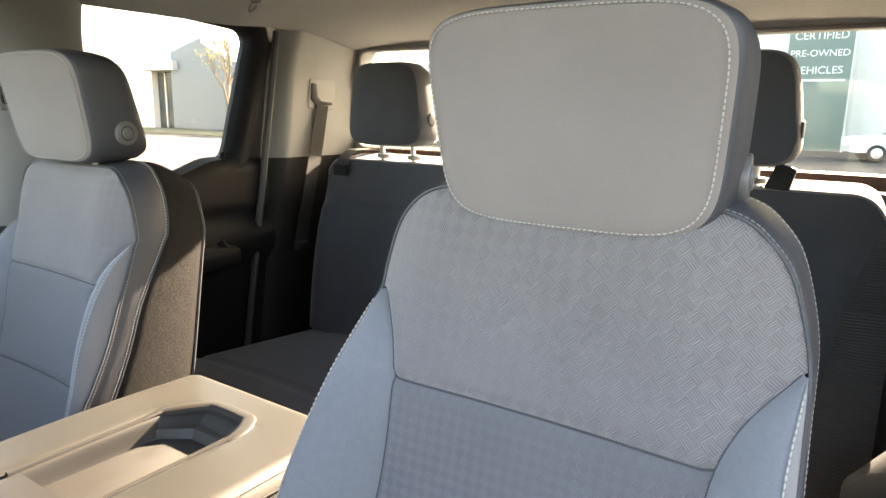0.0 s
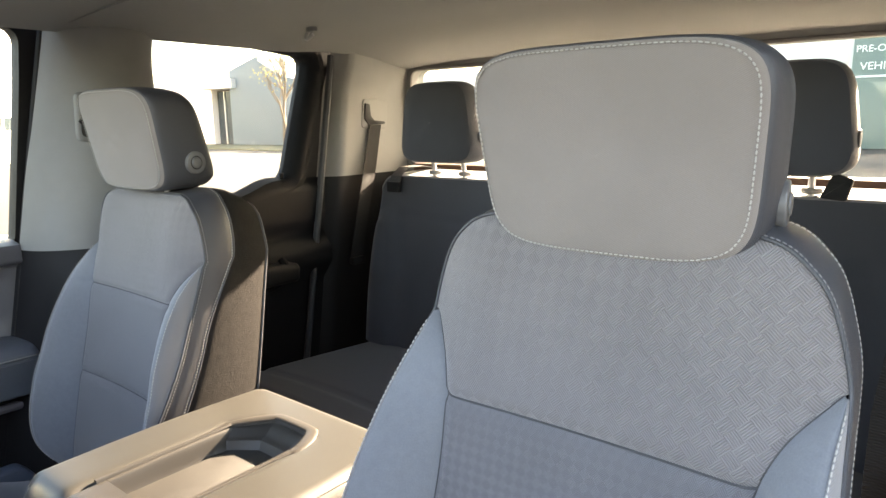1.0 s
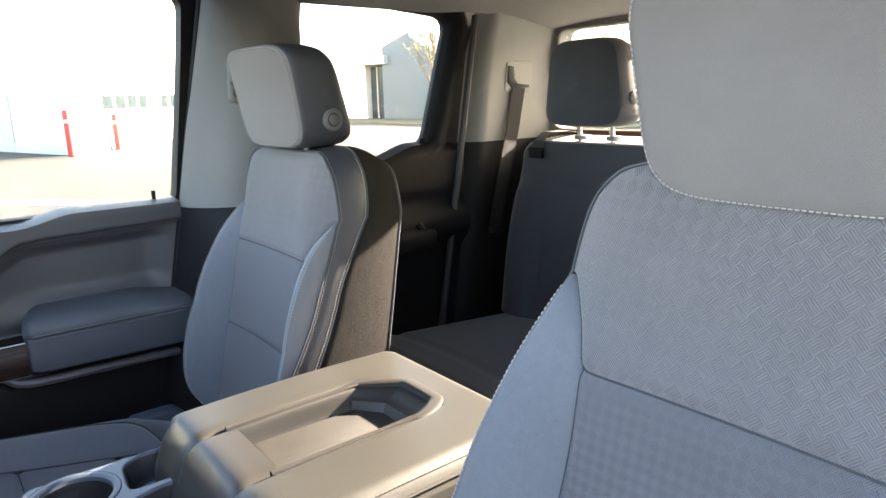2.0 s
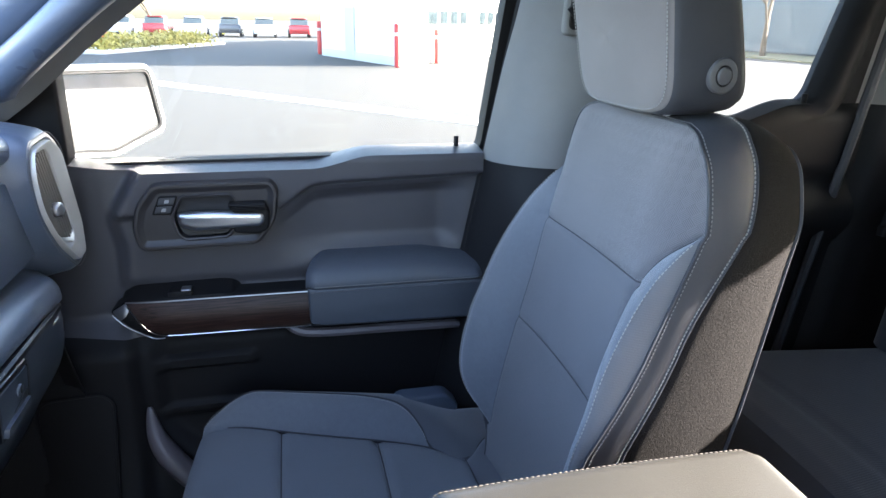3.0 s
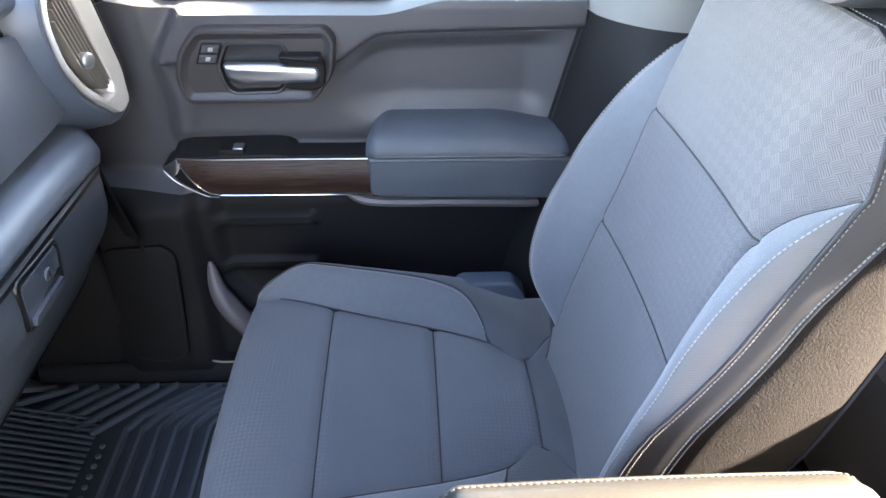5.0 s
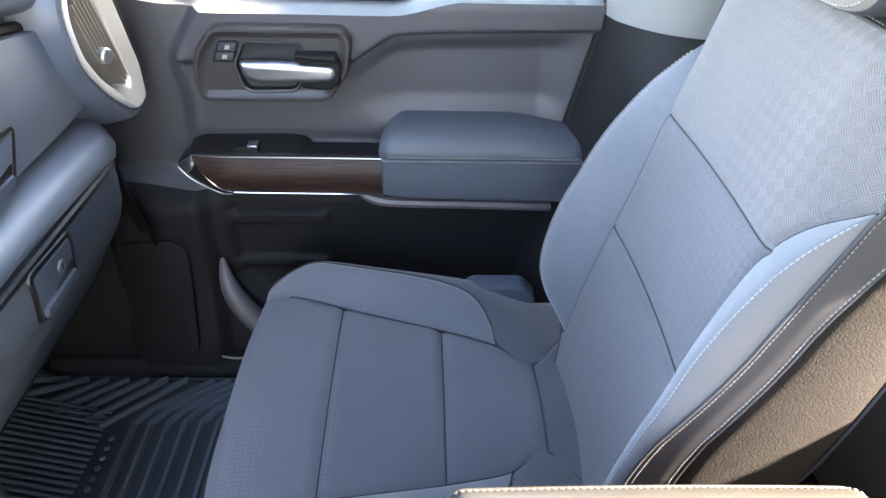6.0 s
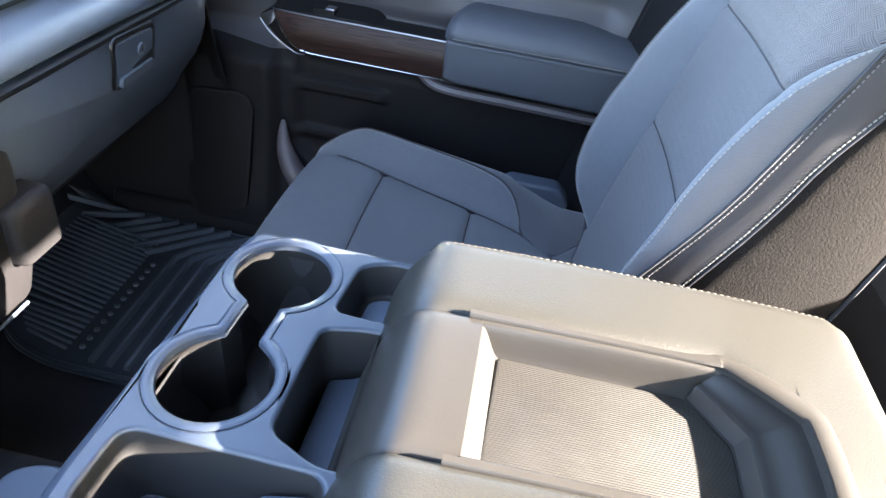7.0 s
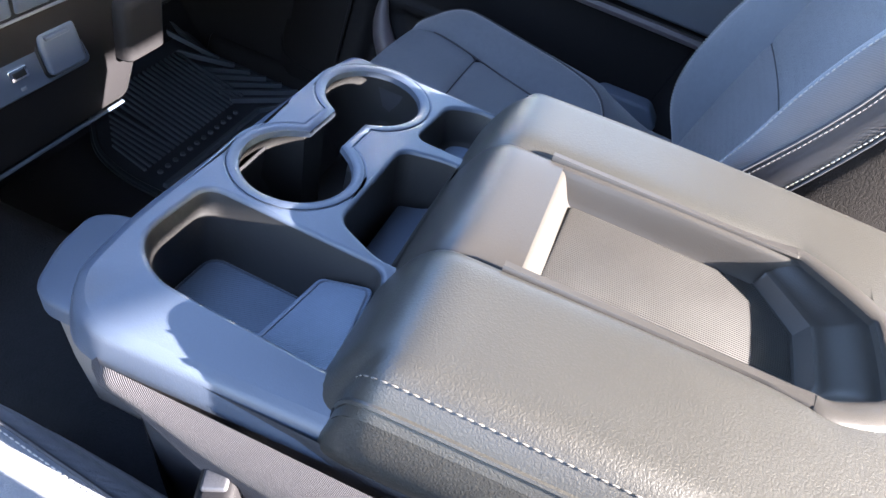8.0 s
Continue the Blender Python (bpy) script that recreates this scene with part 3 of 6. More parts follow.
    part("headrest_face", loft([[head_point(t, k, d) for t in ths] for k, d in fronts], cap=(True, False)), M_HEADREST, head, "pale grey twill face")
    part("headrest_stitching", stitches([head_point(t, 0.955, -0.028) + Vector((0, -0.0012, 0)) for t in ths + ths[:1]], 0.0042, 0.0030, 0.0007), M_THREAD, head)
    bx, by, bz = 0.121, 0.281, 0.956
    button = part("headrest_button", disc((bx - 0.004, by, bz), 0.0185, 0.0078, (1, 0.12, 0)), M_BUTTON, head, "round grey release button")
    # Dark disc paints the shade in the button's ring groove.
    part("button_groove", disc((bx - 0.001, by, bz), 0.0125, 0.0050, (1, 0.12, 0)), M_HOLLOW_SHADE, button)
    part("button_cap", disc((bx - 0.001, by, bz), 0.0092, 0.0070, (1, 0.12, 0)), M_BUTTON, button)
    for sx in (-0.05, 0.05):
        part("headrest_post", tube([(sx, 0.272, 0.87), (sx, 0.262, 0.98)], 0.006, 10), M_CHROME, head)
        part("post_collar", disc((sx, 0.290, 0.904), 0.012, 0.010, (0, 0, 1), 16), M_PLASTIC_BLACK, head)

    # cushion
    cx = -0.045
    prof = smooth_path([(0, -0.318, 0.155), (0, -0.350, 0.235), (0, -0.356, 0.300), (0, -0.338, 0.345), (0, -0.300, 0.364), (0, -0.24, 0.366),
                        (0, -0.15, 0.356), (0, -0.05, 0.345), (0, 0.05, 0.334), (0, 0.13, 0.326), (0, 0.19, 0.322)], 9)
    cush_half = curve([(-0.36, 0.222), (-0.32, 0.240), (-0.27, 0.254), (-0.20, 0.258), (-0.05, 0.254), (0.06, 0.246), (0.19, 0.225)])
    cush_in = curve([(-0.36, 0.205), (-0.30, 0.194), (-0.20, 0.168), (-0.12, 0.151), (-0.047, 0.136), (0.033, 0.113), (0.087, 0.080), (0.137, 0.134), (0.19, 0.150)])
    suede_out = curve([(-0.36, 0.50), (-0.28, 0.66), (-0.20, 0.68), (-0.08, 0.66), (-0.02, 0.56), (0.01, 0.42), (0.03, 0.16), (0.036, 0.0), (0.19, 0.0)])


    def prof_at(k):
        i = min(int(k), len(prof) - 2)
        p = prof[i].lerp(prof[i + 1], k - i)
        return p.y, p.z
    seams = (-0.204, -0.050, 0.087)

    def row_y(y):
        return next(i + (y - prof[i].y) / (prof[i + 1].y - prof[i].y) for i in range(20, len(prof) - 1) if prof[i].y <= y <= prof[i + 1].y)

    def cushion_point(x, k):
        y, z = prof_at(k)
        w, b = cush_half(y), cush_in(y)
        ax = abs(x)
        front = sstep(0.30, 0.36, z) if y < -0.28 else 1.0
        if ax <= b:
            zz = z + 0.010 * (1 - (ax / b) ** 2) * front - dent(b - ax, 0.004, 0.003) * front
            for s in seams:
                zz -= dent(y - s, 0.0055, 0.005) * front
            return (cx + x, y + 0.05 * (ax / w) ** 4 * (1 - front), zz)
        t = (ax - b) / (w - b)
        ramp = sstep(-0.345, -0.24, y) * (1 - 0.75 * sstep(-0.02, 0.12, y))
        zz = z + 0.038 * ramp * math.sin(math.pi * 0.82 * t) - dent(ax - b, 0.004, 0.003) * front - 0.030 * sstep(0.75, 1, t) ** 2
        return (cx + x, y + 0.05 * (ax / w) ** 4 * (1 - front), zz)
    rows_end = len(prof) - 1
    cuts = [0, row_y(seams[0]), row_y(seams[1]), row_y(seams[2]), rows_end]
    for i, nm in enumerate(("cushion_front_panel", "cushion_middle_panel", "cushion_rear_panel", "cushion_rear_border")):
        n = max(14, int((cuts[i + 1] - cuts[i]) * 1.2))
        part(nm, grid(lambda u, k: cushion_point(u * cush_in(prof_at(k)[0]), k), steps(-1, 1, 40), steps(cuts[i], cuts[i + 1], n)),
             M_INSERT_SEAT if i < 3 else M_SHOULDER, seat)
    for s in seams:
        part("cushion_seam", tube([Vector(cushion_point(u * cush_in(s), row_y(s))) + Vector((0, 0, 0.0016)) for u in steps(-1, 1, 40)], 0.0011, 5), M_SEAM, seat)
    for sign in (-1, 1):
        def on_side(u, k):
            y = prof_at(k)[0]
            return cushion_point(sign * (cush_in(y) + u * (cush_half(y) - cush_in(y)) * 0.9999 + 1e-5), k)
        k_end = row_y(0.0355)
        part("cushion_bolster", grid(lambda v, k: on_side(v * suede_out(prof_at(k)[0]), k), steps(0, 1, 16), steps(0, k_end, 90)), M_BOLSTER, seat, "blue-grey suede-like bolster")
        part("cushion_shoulder", grid(lambda v, k: on_side(suede_out(prof_at(k)[0]) * (1 - v) + v, k), steps(0, 1, 16), steps(0, rows_end, 110)), M_SHOULDER, seat, "smooth darker bolster edge")
        part("cushion_edge_seam", tube([Vector(on_side(suede_out(prof_at(k)[0]), k)) + Vector((0, 0, 0.0006)) for k in steps(16, k_end, 70)], 0.0016, 6), M_SEAM, seat)
        part("cushion_edge_stitching", stitches([Vector(on_side(max(suede_out(prof_at(k)[0]) - 0.05, 0.0), k)) + Vector((0, 0, 0.0008)) for k in steps(18, k_end, 70)], 0.005, 0.0034, 0.0006), M_THREAD, seat)
        part("cushion_corner_seam", tube([Vector(cushion_point(sign * (cush_in(y) + 0.0005), row_y(y))) + Vector((0, 0, 0.0012)) for y in steps(-0.29, 0.137, 60)], 0.0012, 5), M_SEAM, seat)

        def skirt(r, k):
            x, y, z = cushion_point(sign * cush_half(prof_at(k)[0]), k)
            return (x + sign * 0.006 * math.sin(math.pi * r), y, z + (0.13 - z) * r)
        part("cushion_side", grid(skirt, steps(0, 1, 6), steps(0, rows_end, 50)), M_SIDE, seat)
        part("seat_rail", box(cx + sign * 0.19 - 0.02, cx + sign * 0.19 + 0.02, -0.25, 0.20, 0.055, 0.10), M_PLASTIC_BLACK, seat)
    part("seat_base", box(cx - 0.22, cx + 0.22, -0.26, 0.17, 0.095, 0.19, 0.02), M_PLASTIC_BLACK, seat)
    part("cushion_back_skirt", grid(lambda u, r: (cx + u * 0.225, 0.19, 0.322 - r * 0.19), steps(-1, 1, 8), steps(0, 1, 3)), M_SIDE, seat)
    return seat


passenger_seat = front_seat("grey cloth bucket seat with basket-weave inserts beside the passenger door")
passenger_seat.matrix_basis = pose(-0.420, 0, 0)
part("recline_trim", plate(rounded([(-0.03, 0.335), (0.0, 0.372), (0.085, 0.372), (0.11, 0.345), (0.10, 0.325), (-0.02, 0.325)], 0.01), -0.305, -0.268, lambda a, b, c: (c + 0.015, a, b), 0.006), M_PANEL, passenger_seat, "satin grey recliner cover")
driver_seat = copy_thing(passenger_seat, pose(0.467, -0.060, 0.03))
driver_seat["label"] = "grey cloth bucket seat with basket-weave inserts beside the driver door"
for ob in driver_seat.children:      # its headrest is pushed further down and its cushion is set lower
    if ob.name.startswith("cushion"):
        ob.location += Vector((0.008, 0.0, -0.016))
    if ob.name.startswith("headrest"):
        ob.location += Vector((0.000, 0.012, -0.033))

# ---- centre console ----
console = thing("center_console", "dark grey centre console with cup holders and padded grey lid", "car console", (0.008, 0, 0))
PZ = 0.566   # height of the holder panel
LZ = 0.612   # height of the lid


def hole_plate(outer, holes, z, thick):
    """A flat sheet with holes, as triangles, with walls down at every edge."""
    bm = bmesh.new()
    edges = []
    for ring in [outer] + holes:
        vs = [bm.verts.new((x, y, z)) for x, y in ring]
        edges += [bm.edges.new((vs[i - 1], vs[i])) for i in range(len(vs))]
    bmesh.ops.triangle_fill(bm, use_beauty=True, use_dissolve=False, edges=edges)
    bm.verts.ensure_lookup_table()
    bm.verts.index_update()
    pts = [tuple(v.co) for v in bm.verts]
    faces = [tuple(v.index for v in f.verts) for f in bm.faces]
    bm.free()
    return pts, faces


def lip(outline, z, r=0.004, n=4, inward=True):
    """A rounded edge that turns down into an opening."""
    if area2(outline) < 0:
        outline = outline[::-1]
    s = 1 if inward else -1
    return loft([[(x, y, z - r + r * math.cos(radians(90 * k / n))) for x, y in inset(outline, s * r * math.sin(radians(90 * k / n)))] for k in range(n + 1)], cap=(False, False))


panel_outer = rounded([(0.176, -0.236), (0.168, -0.036), (-0.170, -0.030), (-0.172, -0.225), (-0.140, -0.232), (0.10, -0.244)][::-1], [0.03, 0.02, 0.06, 0.012, 0.012, 0.055], 8)
CUP_A, CUP_B, CUP_R = Vector((-0.002, -0.186)), Vector((-0.118, -0.180)), 0.0475


def cup_outline(r, neck):
    """Two circles joined by a channel with short chamfers."""
    d = (CUP_B - CUP_A).normalized()
    n = Vector((-d.y, d.x))
    a0 = math.atan2(neck, math.sqrt(r * r - neck * neck))
    base = math.atan2(d.y, d.x)
    out = []
    for i in range(33):
        a = base + a0 + (2 * math.pi - 2 * a0) * i / 32
        out.append(tuple(CUP_A + r * Vector((math.cos(a), math.sin(a)))))
    for i in range(33):
        a = base + math.pi + a0 + (2 * math.pi - 2 * a0) * i / 32
        out.append(tuple(CUP_B + r * Vector((math.cos(a), math.sin(a)))))
    return out


cup_hole = cup_outline(CUP_R, 0.020)
pocket = rounded([(0.052, -0.222), (0.112, -0.226), (0.134, -0.200), (0.142, -0.082), (0.128, -0.074), (0.056, -0.090)], [0.014, 0.02, 0.02, 0.012, 0.012, 0.012], 5)
slot = rounded([(-0.066, -0.131), (0.032, -0.134), (0.050, -0.098), (0.050, -0.066), (-0.074, -0.066), (-0.074, -0.098)], 0.010, 4)
small_bin = rounded([(-0.088, -0.128), (-0.148, -0.122), (-0.160, -0.100), (-0.160, -0.068), (-0.086, -0.068)], 0.010, 4)
top_in = inset(panel_outer if area2(panel_outer) > 0 else panel_outer[::-1], 0.008)
holes = [cup_hole, pocket, slot, small_bin]


def rim_drop(geo):
    """Rolls the panel down towards the driver's side."""
    return [(x, y, z - 0.011 * min(1.0, max(0.0, (x - 0.146) / 0.018)) ** 1.5) for x, y, z in geo[0]], geo[1]


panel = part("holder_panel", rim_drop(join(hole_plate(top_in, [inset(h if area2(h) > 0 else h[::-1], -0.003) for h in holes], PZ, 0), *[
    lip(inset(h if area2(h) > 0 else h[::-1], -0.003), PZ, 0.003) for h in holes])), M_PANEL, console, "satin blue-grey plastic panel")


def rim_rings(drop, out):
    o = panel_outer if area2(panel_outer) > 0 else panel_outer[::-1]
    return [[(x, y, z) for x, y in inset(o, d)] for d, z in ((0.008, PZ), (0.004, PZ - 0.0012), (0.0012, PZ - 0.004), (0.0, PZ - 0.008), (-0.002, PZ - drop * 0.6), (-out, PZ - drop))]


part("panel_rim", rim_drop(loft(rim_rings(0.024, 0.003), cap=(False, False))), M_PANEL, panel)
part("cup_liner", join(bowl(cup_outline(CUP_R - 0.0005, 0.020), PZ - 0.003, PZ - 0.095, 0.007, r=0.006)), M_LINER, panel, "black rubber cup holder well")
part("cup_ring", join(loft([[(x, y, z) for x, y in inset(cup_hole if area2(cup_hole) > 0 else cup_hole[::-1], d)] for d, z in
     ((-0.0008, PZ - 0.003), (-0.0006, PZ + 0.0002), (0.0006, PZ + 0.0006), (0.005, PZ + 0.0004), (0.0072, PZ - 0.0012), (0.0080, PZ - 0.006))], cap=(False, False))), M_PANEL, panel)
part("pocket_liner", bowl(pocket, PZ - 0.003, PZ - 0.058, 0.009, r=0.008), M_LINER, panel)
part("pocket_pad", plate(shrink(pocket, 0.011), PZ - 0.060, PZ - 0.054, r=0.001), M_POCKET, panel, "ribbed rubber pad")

# Pale bead drawn for the sunlit line at the pocket floor's edge.
part("pad_edge", tube([(a, b, PZ - 0.0535) for a, b in shrink(pocket, 0.0115)], 0.0009, 6, True), M_PANEL, panel)


def ledge(a, b, c):
    return (a, b, PZ - 0.034 + c + 0.014 * sstep(-0.136, -0.080, b))


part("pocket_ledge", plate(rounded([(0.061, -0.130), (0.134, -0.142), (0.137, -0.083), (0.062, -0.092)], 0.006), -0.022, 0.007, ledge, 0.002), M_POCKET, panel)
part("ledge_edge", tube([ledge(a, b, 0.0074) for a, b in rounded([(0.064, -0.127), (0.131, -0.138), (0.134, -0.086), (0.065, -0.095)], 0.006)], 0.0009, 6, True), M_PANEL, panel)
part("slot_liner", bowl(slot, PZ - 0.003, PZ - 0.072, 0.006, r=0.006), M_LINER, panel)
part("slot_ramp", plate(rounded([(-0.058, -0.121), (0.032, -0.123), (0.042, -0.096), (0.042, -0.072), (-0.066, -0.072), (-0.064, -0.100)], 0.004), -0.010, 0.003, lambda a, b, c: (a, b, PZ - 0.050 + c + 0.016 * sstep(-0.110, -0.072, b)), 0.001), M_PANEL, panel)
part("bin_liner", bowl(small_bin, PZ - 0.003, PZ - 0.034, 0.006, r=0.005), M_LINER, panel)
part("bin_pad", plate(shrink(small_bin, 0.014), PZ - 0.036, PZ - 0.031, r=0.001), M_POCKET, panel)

# lid: padded left and right cushions with a hard tray between them
LX0, LX1, LY0, LY1 = -0.166, 0.172, -0.086, 0.285


def lid_height(x, y):
    """The lid's crowned top; it rolls down in front and at the sides."""
    ex = min(x - LX0, LX1 - x)
    z = LZ + 0.004 * math.sin(math.pi * (y - LY0) / (LY1 - LY0))
    fy = y - LY0
    z -= 0.046 * max(0.0, 1 - fy / 0.040) ** 2.4
    z -= 0.030 * max(0.0, 1 - (LY1 - y) / 0.03) ** 2.5
    z -= 0.026 * max(0.0, 1 - ex / 0.030) ** 2.4
    return z


def lid_corner(x, y):
    """Rounds the lid's plan corners."""
    r = 0.035
    cx = min(max(x, LX0 + r), LX1 - r)
    cy = min(max(y, LY0 + r), LY1 - r)
    dx, dy = x - cx, y - cy
    m = max(abs(dx), abs(dy))
    if m > 0 and dx and dy:
        k = m / math.hypot(dx, dy)
        return cx + dx * k, cy + dy * k
    return x, y


def tray_left(y):
    return -0.064 if y < 0.160 else -0.064 + (y - 0.160) * 0.70


def tray_right(y):
    return 0.056 if y < 0.172 else 0.056 - (y - 0.172) * 0.45


def lid_point(x, y, x_edge=None):
    px, py = lid_corner(x, y)
    z = lid_height(x, y)
    if x_edge is not None:
        d = abs(x - x_edge)
        z -= 0.010 * math.exp(-d / 0.006)
    return (px, py, z)


ys = steps(LY0, 0.2065, 70)
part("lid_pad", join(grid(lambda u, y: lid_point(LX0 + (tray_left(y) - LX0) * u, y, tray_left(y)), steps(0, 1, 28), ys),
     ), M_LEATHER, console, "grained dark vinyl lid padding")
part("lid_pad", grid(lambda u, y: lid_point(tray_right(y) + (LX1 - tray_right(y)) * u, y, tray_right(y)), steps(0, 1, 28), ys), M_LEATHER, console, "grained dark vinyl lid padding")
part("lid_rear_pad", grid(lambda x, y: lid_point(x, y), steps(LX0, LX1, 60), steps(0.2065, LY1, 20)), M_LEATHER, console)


def lid_side(points, drop):
    def f(r, i):
        x, y, z = points[int(i)]
        cxm, cym = (LX0 + LX1) / 2, (LY0 + LY1) / 2
        out = Vector((x - cxm, (y - cym) * 0.9)).normalized() * 0.006 * math.sin(math.pi * r)
        return (x + out.x, y + out.y, z - drop * r)
    return grid(f, steps(0, 1, 8), range(len(points)))


loop = [lid_point(LX0 + (LX1 - LX0) * t, LY0) for t in steps(0, 1, 30)] + [lid_point(LX1, LY0 + (LY1 - LY0) * t) for t in steps(0, 1, 40)][1:]
loop += [lid_point(LX1 + (LX0 - LX1) * t, LY1) for t in steps(0, 1, 30)][1:] + [lid_point(LX0, LY1 + (LY0 - LY1) * t) for t in steps(0, 1, 40)][1:]
part("lid_side_cover", lid_side(loop, 0.050), M_LEATHER, console)
for side in (0, 1):
    line = [Vector(lid_point((LX0 + 0.012) if side == 0 else (LX1 - 0.012), y)) + Vector((0, 0, 0.0008)) for y in steps(LY0 + 0.016, LY1 - 0.02, 80)]
    part("lid_stitching", stitches(line, 0.0055, 0.0036, 0.0006), M_STITCH, console)
    edge = [Vector(lid_point((LX0 + 0.004) if side == 0 else (LX1 - 0.004), y)) for y in steps(LY0 + 0.010, LY1 - 0.012, 80)]
    part("lid_piping", tube(edge, 0.0018, 6), M_LEATHER, console)

REAR_TOP = smooth_path([(-0.064, 0.156, 0), (-0.061, 0.163, 0), (-0.034, 0.200, 0), (-0.022, 0.206, 0), (0.024, 0.206, 0), (0.040, 0.201, 0), (0.056, 0.172, 0), (0.056, 0.160, 0)], 6)
REAR_FOOT = smooth_path([(-0.051, 0.138, 0), (-0.049, 0.141, 0), (-0.020, 0.162, 0), (-0.012, 0.164, 0), (0.020, 0.164, 0), (0.032, 0.164, 0), (0.038, 0.163, 0), (0.038, 0.160, 0)], 6)


def rear_wall(u, r):
    """The tray's sloping rear end: from its rim down over a step to the floor."""
    k = u * (len(REAR_TOP) - 1)
    i = min(int(k), len(REAR_TOP) - 2)
    a, b = REAR_TOP[i].lerp(REAR_TOP[i + 1], k - i), REAR_FOOT[i].lerp(REAR_FOOT[i + 1], k - i)
    p = a.lerp(b, r)
    return (p.x, p.y, LZ - 0.002 - 0.010 * sstep(0.08, 0.75, r) - 0.013 * sstep(0.78, 0.96, r))


tray = part("lid_tray", join(
    # tongue in front of the tray
    grid(lambda u, y: (-0.076 + 0.138 * u, y, lid_height(0.0, y) - 0.002 - 0.003 * (2 * u - 1) ** 4 - 0.016 * abs(2 * u - 1) ** 16), steps(0, 1, 30), steps(LY0 - 0.010, -0.012, 18)),
    # sloping front wall, side walls, rear walls
    grid(lambda u, r: (-0.069 + 0.130 * u + (0.5 - u) * 0.03 * r, -0.012 + 0.016 * r, LZ - 0.004 - 0.021 * sstep(0, 1, r)), steps(0, 1, 8), steps(0, 1, 8)),
    grid(lambda r, y: (tray_left(y) + r * (-0.051 - tray_left(y)), y, lid_height(0, y) - 0.004 + (LZ - 0.023 - lid_height(0, y)) * sstep(0.12, 1, r)), steps(0, 1, 10), steps(-0.012, 0.165, 30)),
    grid(lambda r, y: (tray_right(y) + r * (0.038 - tray_right(y)), y, lid_height(0, y) - 0.004 + (LZ - 0.023 - lid_height(0, y)) * sstep(0.12, 1, r)), steps(0, 1, 10), steps(-0.012, 0.165, 30)),
    grid(rear_wall, steps(0, 1, 40), steps(0, 1, 16))), M_HARD, console, "hard satin plastic tray")
RIM = [Vector((-0.064, y, 0)) for y in steps(-0.022, 0.150, 11)] + [Vector((p.x, p.y, 0)) for p in REAR_TOP] + [Vector((0.056, y, 0)) for y in steps(0.150, -0.022, 11)]


def rim_sweep(path):
    """A flat rounded moulding on the lid, wider round the tray's rear end."""
    rings = []
    for i, p in enumerate(path):
        t = (path[min(i + 1, len(path) - 1)] - path[max(i - 1, 0)]).normalized()
        n = Vector((-t.y, t.x, 0))
        w = 0.006 + 0.010 * sstep(0.12, 0.19, p.y)
        top = LZ + 0.0022 + 0.002 * sstep(0.12, 0.19, p.y)
        rings.append([p + n * k * w + Vector((0, 0, z)) for k, z in ((-0.12, top - 0.009), (-0.10, top - 0.0015), (0.08, top), (0.80, top), (0.98, top - 0.0015), (1.06, top - 0.005), (1.06, top - 0.016))])
    return loft(rings, closed=False, cap=(False, False))


part("tray_rim", rim_sweep(RIM), M_HARD, console)
part("tray_pad", plate(rounded([(-0.052, 0.003), (0.039, 0.000), (0.039, 0.164), (-0.014, 0.164), (-0.050, 0.139)], 0.004), LZ - 0.034, LZ - 0.023, r=0.0015), M_TRAY, console, "ribbed rubber phone mat")

# body below
body_o = rounded([(-0.166, -0.228), (0.176, -0.232), (0.176, 0.27), (-0.166, 0.27)], 0.03, 5)
part("console_body", loft([[(x, y, z) for x, y in inset(body_o, d)] for d, z in ((0.004, 0.548), (0.004, 0.52), (0.022, 0.45), (0.035, 0.30), (0.045, 0.08))], cap=(False, True)), M_PLASTIC, console)
knit_foot = curve([(-0.23, 0.515), (-0.19, 0.506), (-0.13, 0.462), (-0.05, 0.445), (0.28, 0.440)])


def knit(r, y):
    """The side cover: a soft roll under the panel, turned in at its foot."""
    z = 0.5360 + (knit_foot(y) - 0.5360) * min(r, 1.0)
    return (0.1800 + 0.004 * math.sin(math.pi * min(r, 1.0)) - 0.020 * max(0.0, r - 1) / 0.2 - 0.03 * sstep(-0.20, -0.235, y), y, z - 0.004 * max(0.0, r - 1) / 0.2)


part("knit_cover", grid(knit, steps(0, 1.2, 18), steps(-0.226, 0.268, 60)), M_MESH_SIDE, console, "knitted grey side cover")
part("under_lid", box(LX0 + 0.006, LX1 - 0.006, LY0 + 0.012, LY1 - 0.010, 0.520, 0.568, 0.008), M_PLASTIC_BLACK, console)
part("front_bin", plate(rounded([(0.142, -0.205), (0.143, -0.281), (0.134, -0.295), (0.100, -0.308), (0.064, -0.311), (0.052, -0.292), (0.052, -0.205)][::-1], [0.004, 0.012, 0.010, 0.012, 0.008, 0.008, 0.004]), 0.484, 0.502, r=0.004), M_PANEL, console, "front storage flap")
part("front_bin_body", loft([[(x, y, z) for x, y in inset(rounded([(0.140, -0.205), (0.139, -0.276), (0.130, -0.289), (0.070, -0.302), (0.058, -0.205)][::-1], 0.008), d)] for d, z in ((0.0, 0.485), (0.004, 0.43), (0.012, 0.37))]), M_SUNLIT_BIN, console)

# ---- cabin shell ----
DX = -0.866    # inner face of the passenger door
floor_sheet = solid("floor", join(box(-0.80, 0.80, -1.05, 1.45, 0.0, 0.055, 0.01)), M_CARPET, "charcoal carpeted cabin floor", "floor", kind="structure")
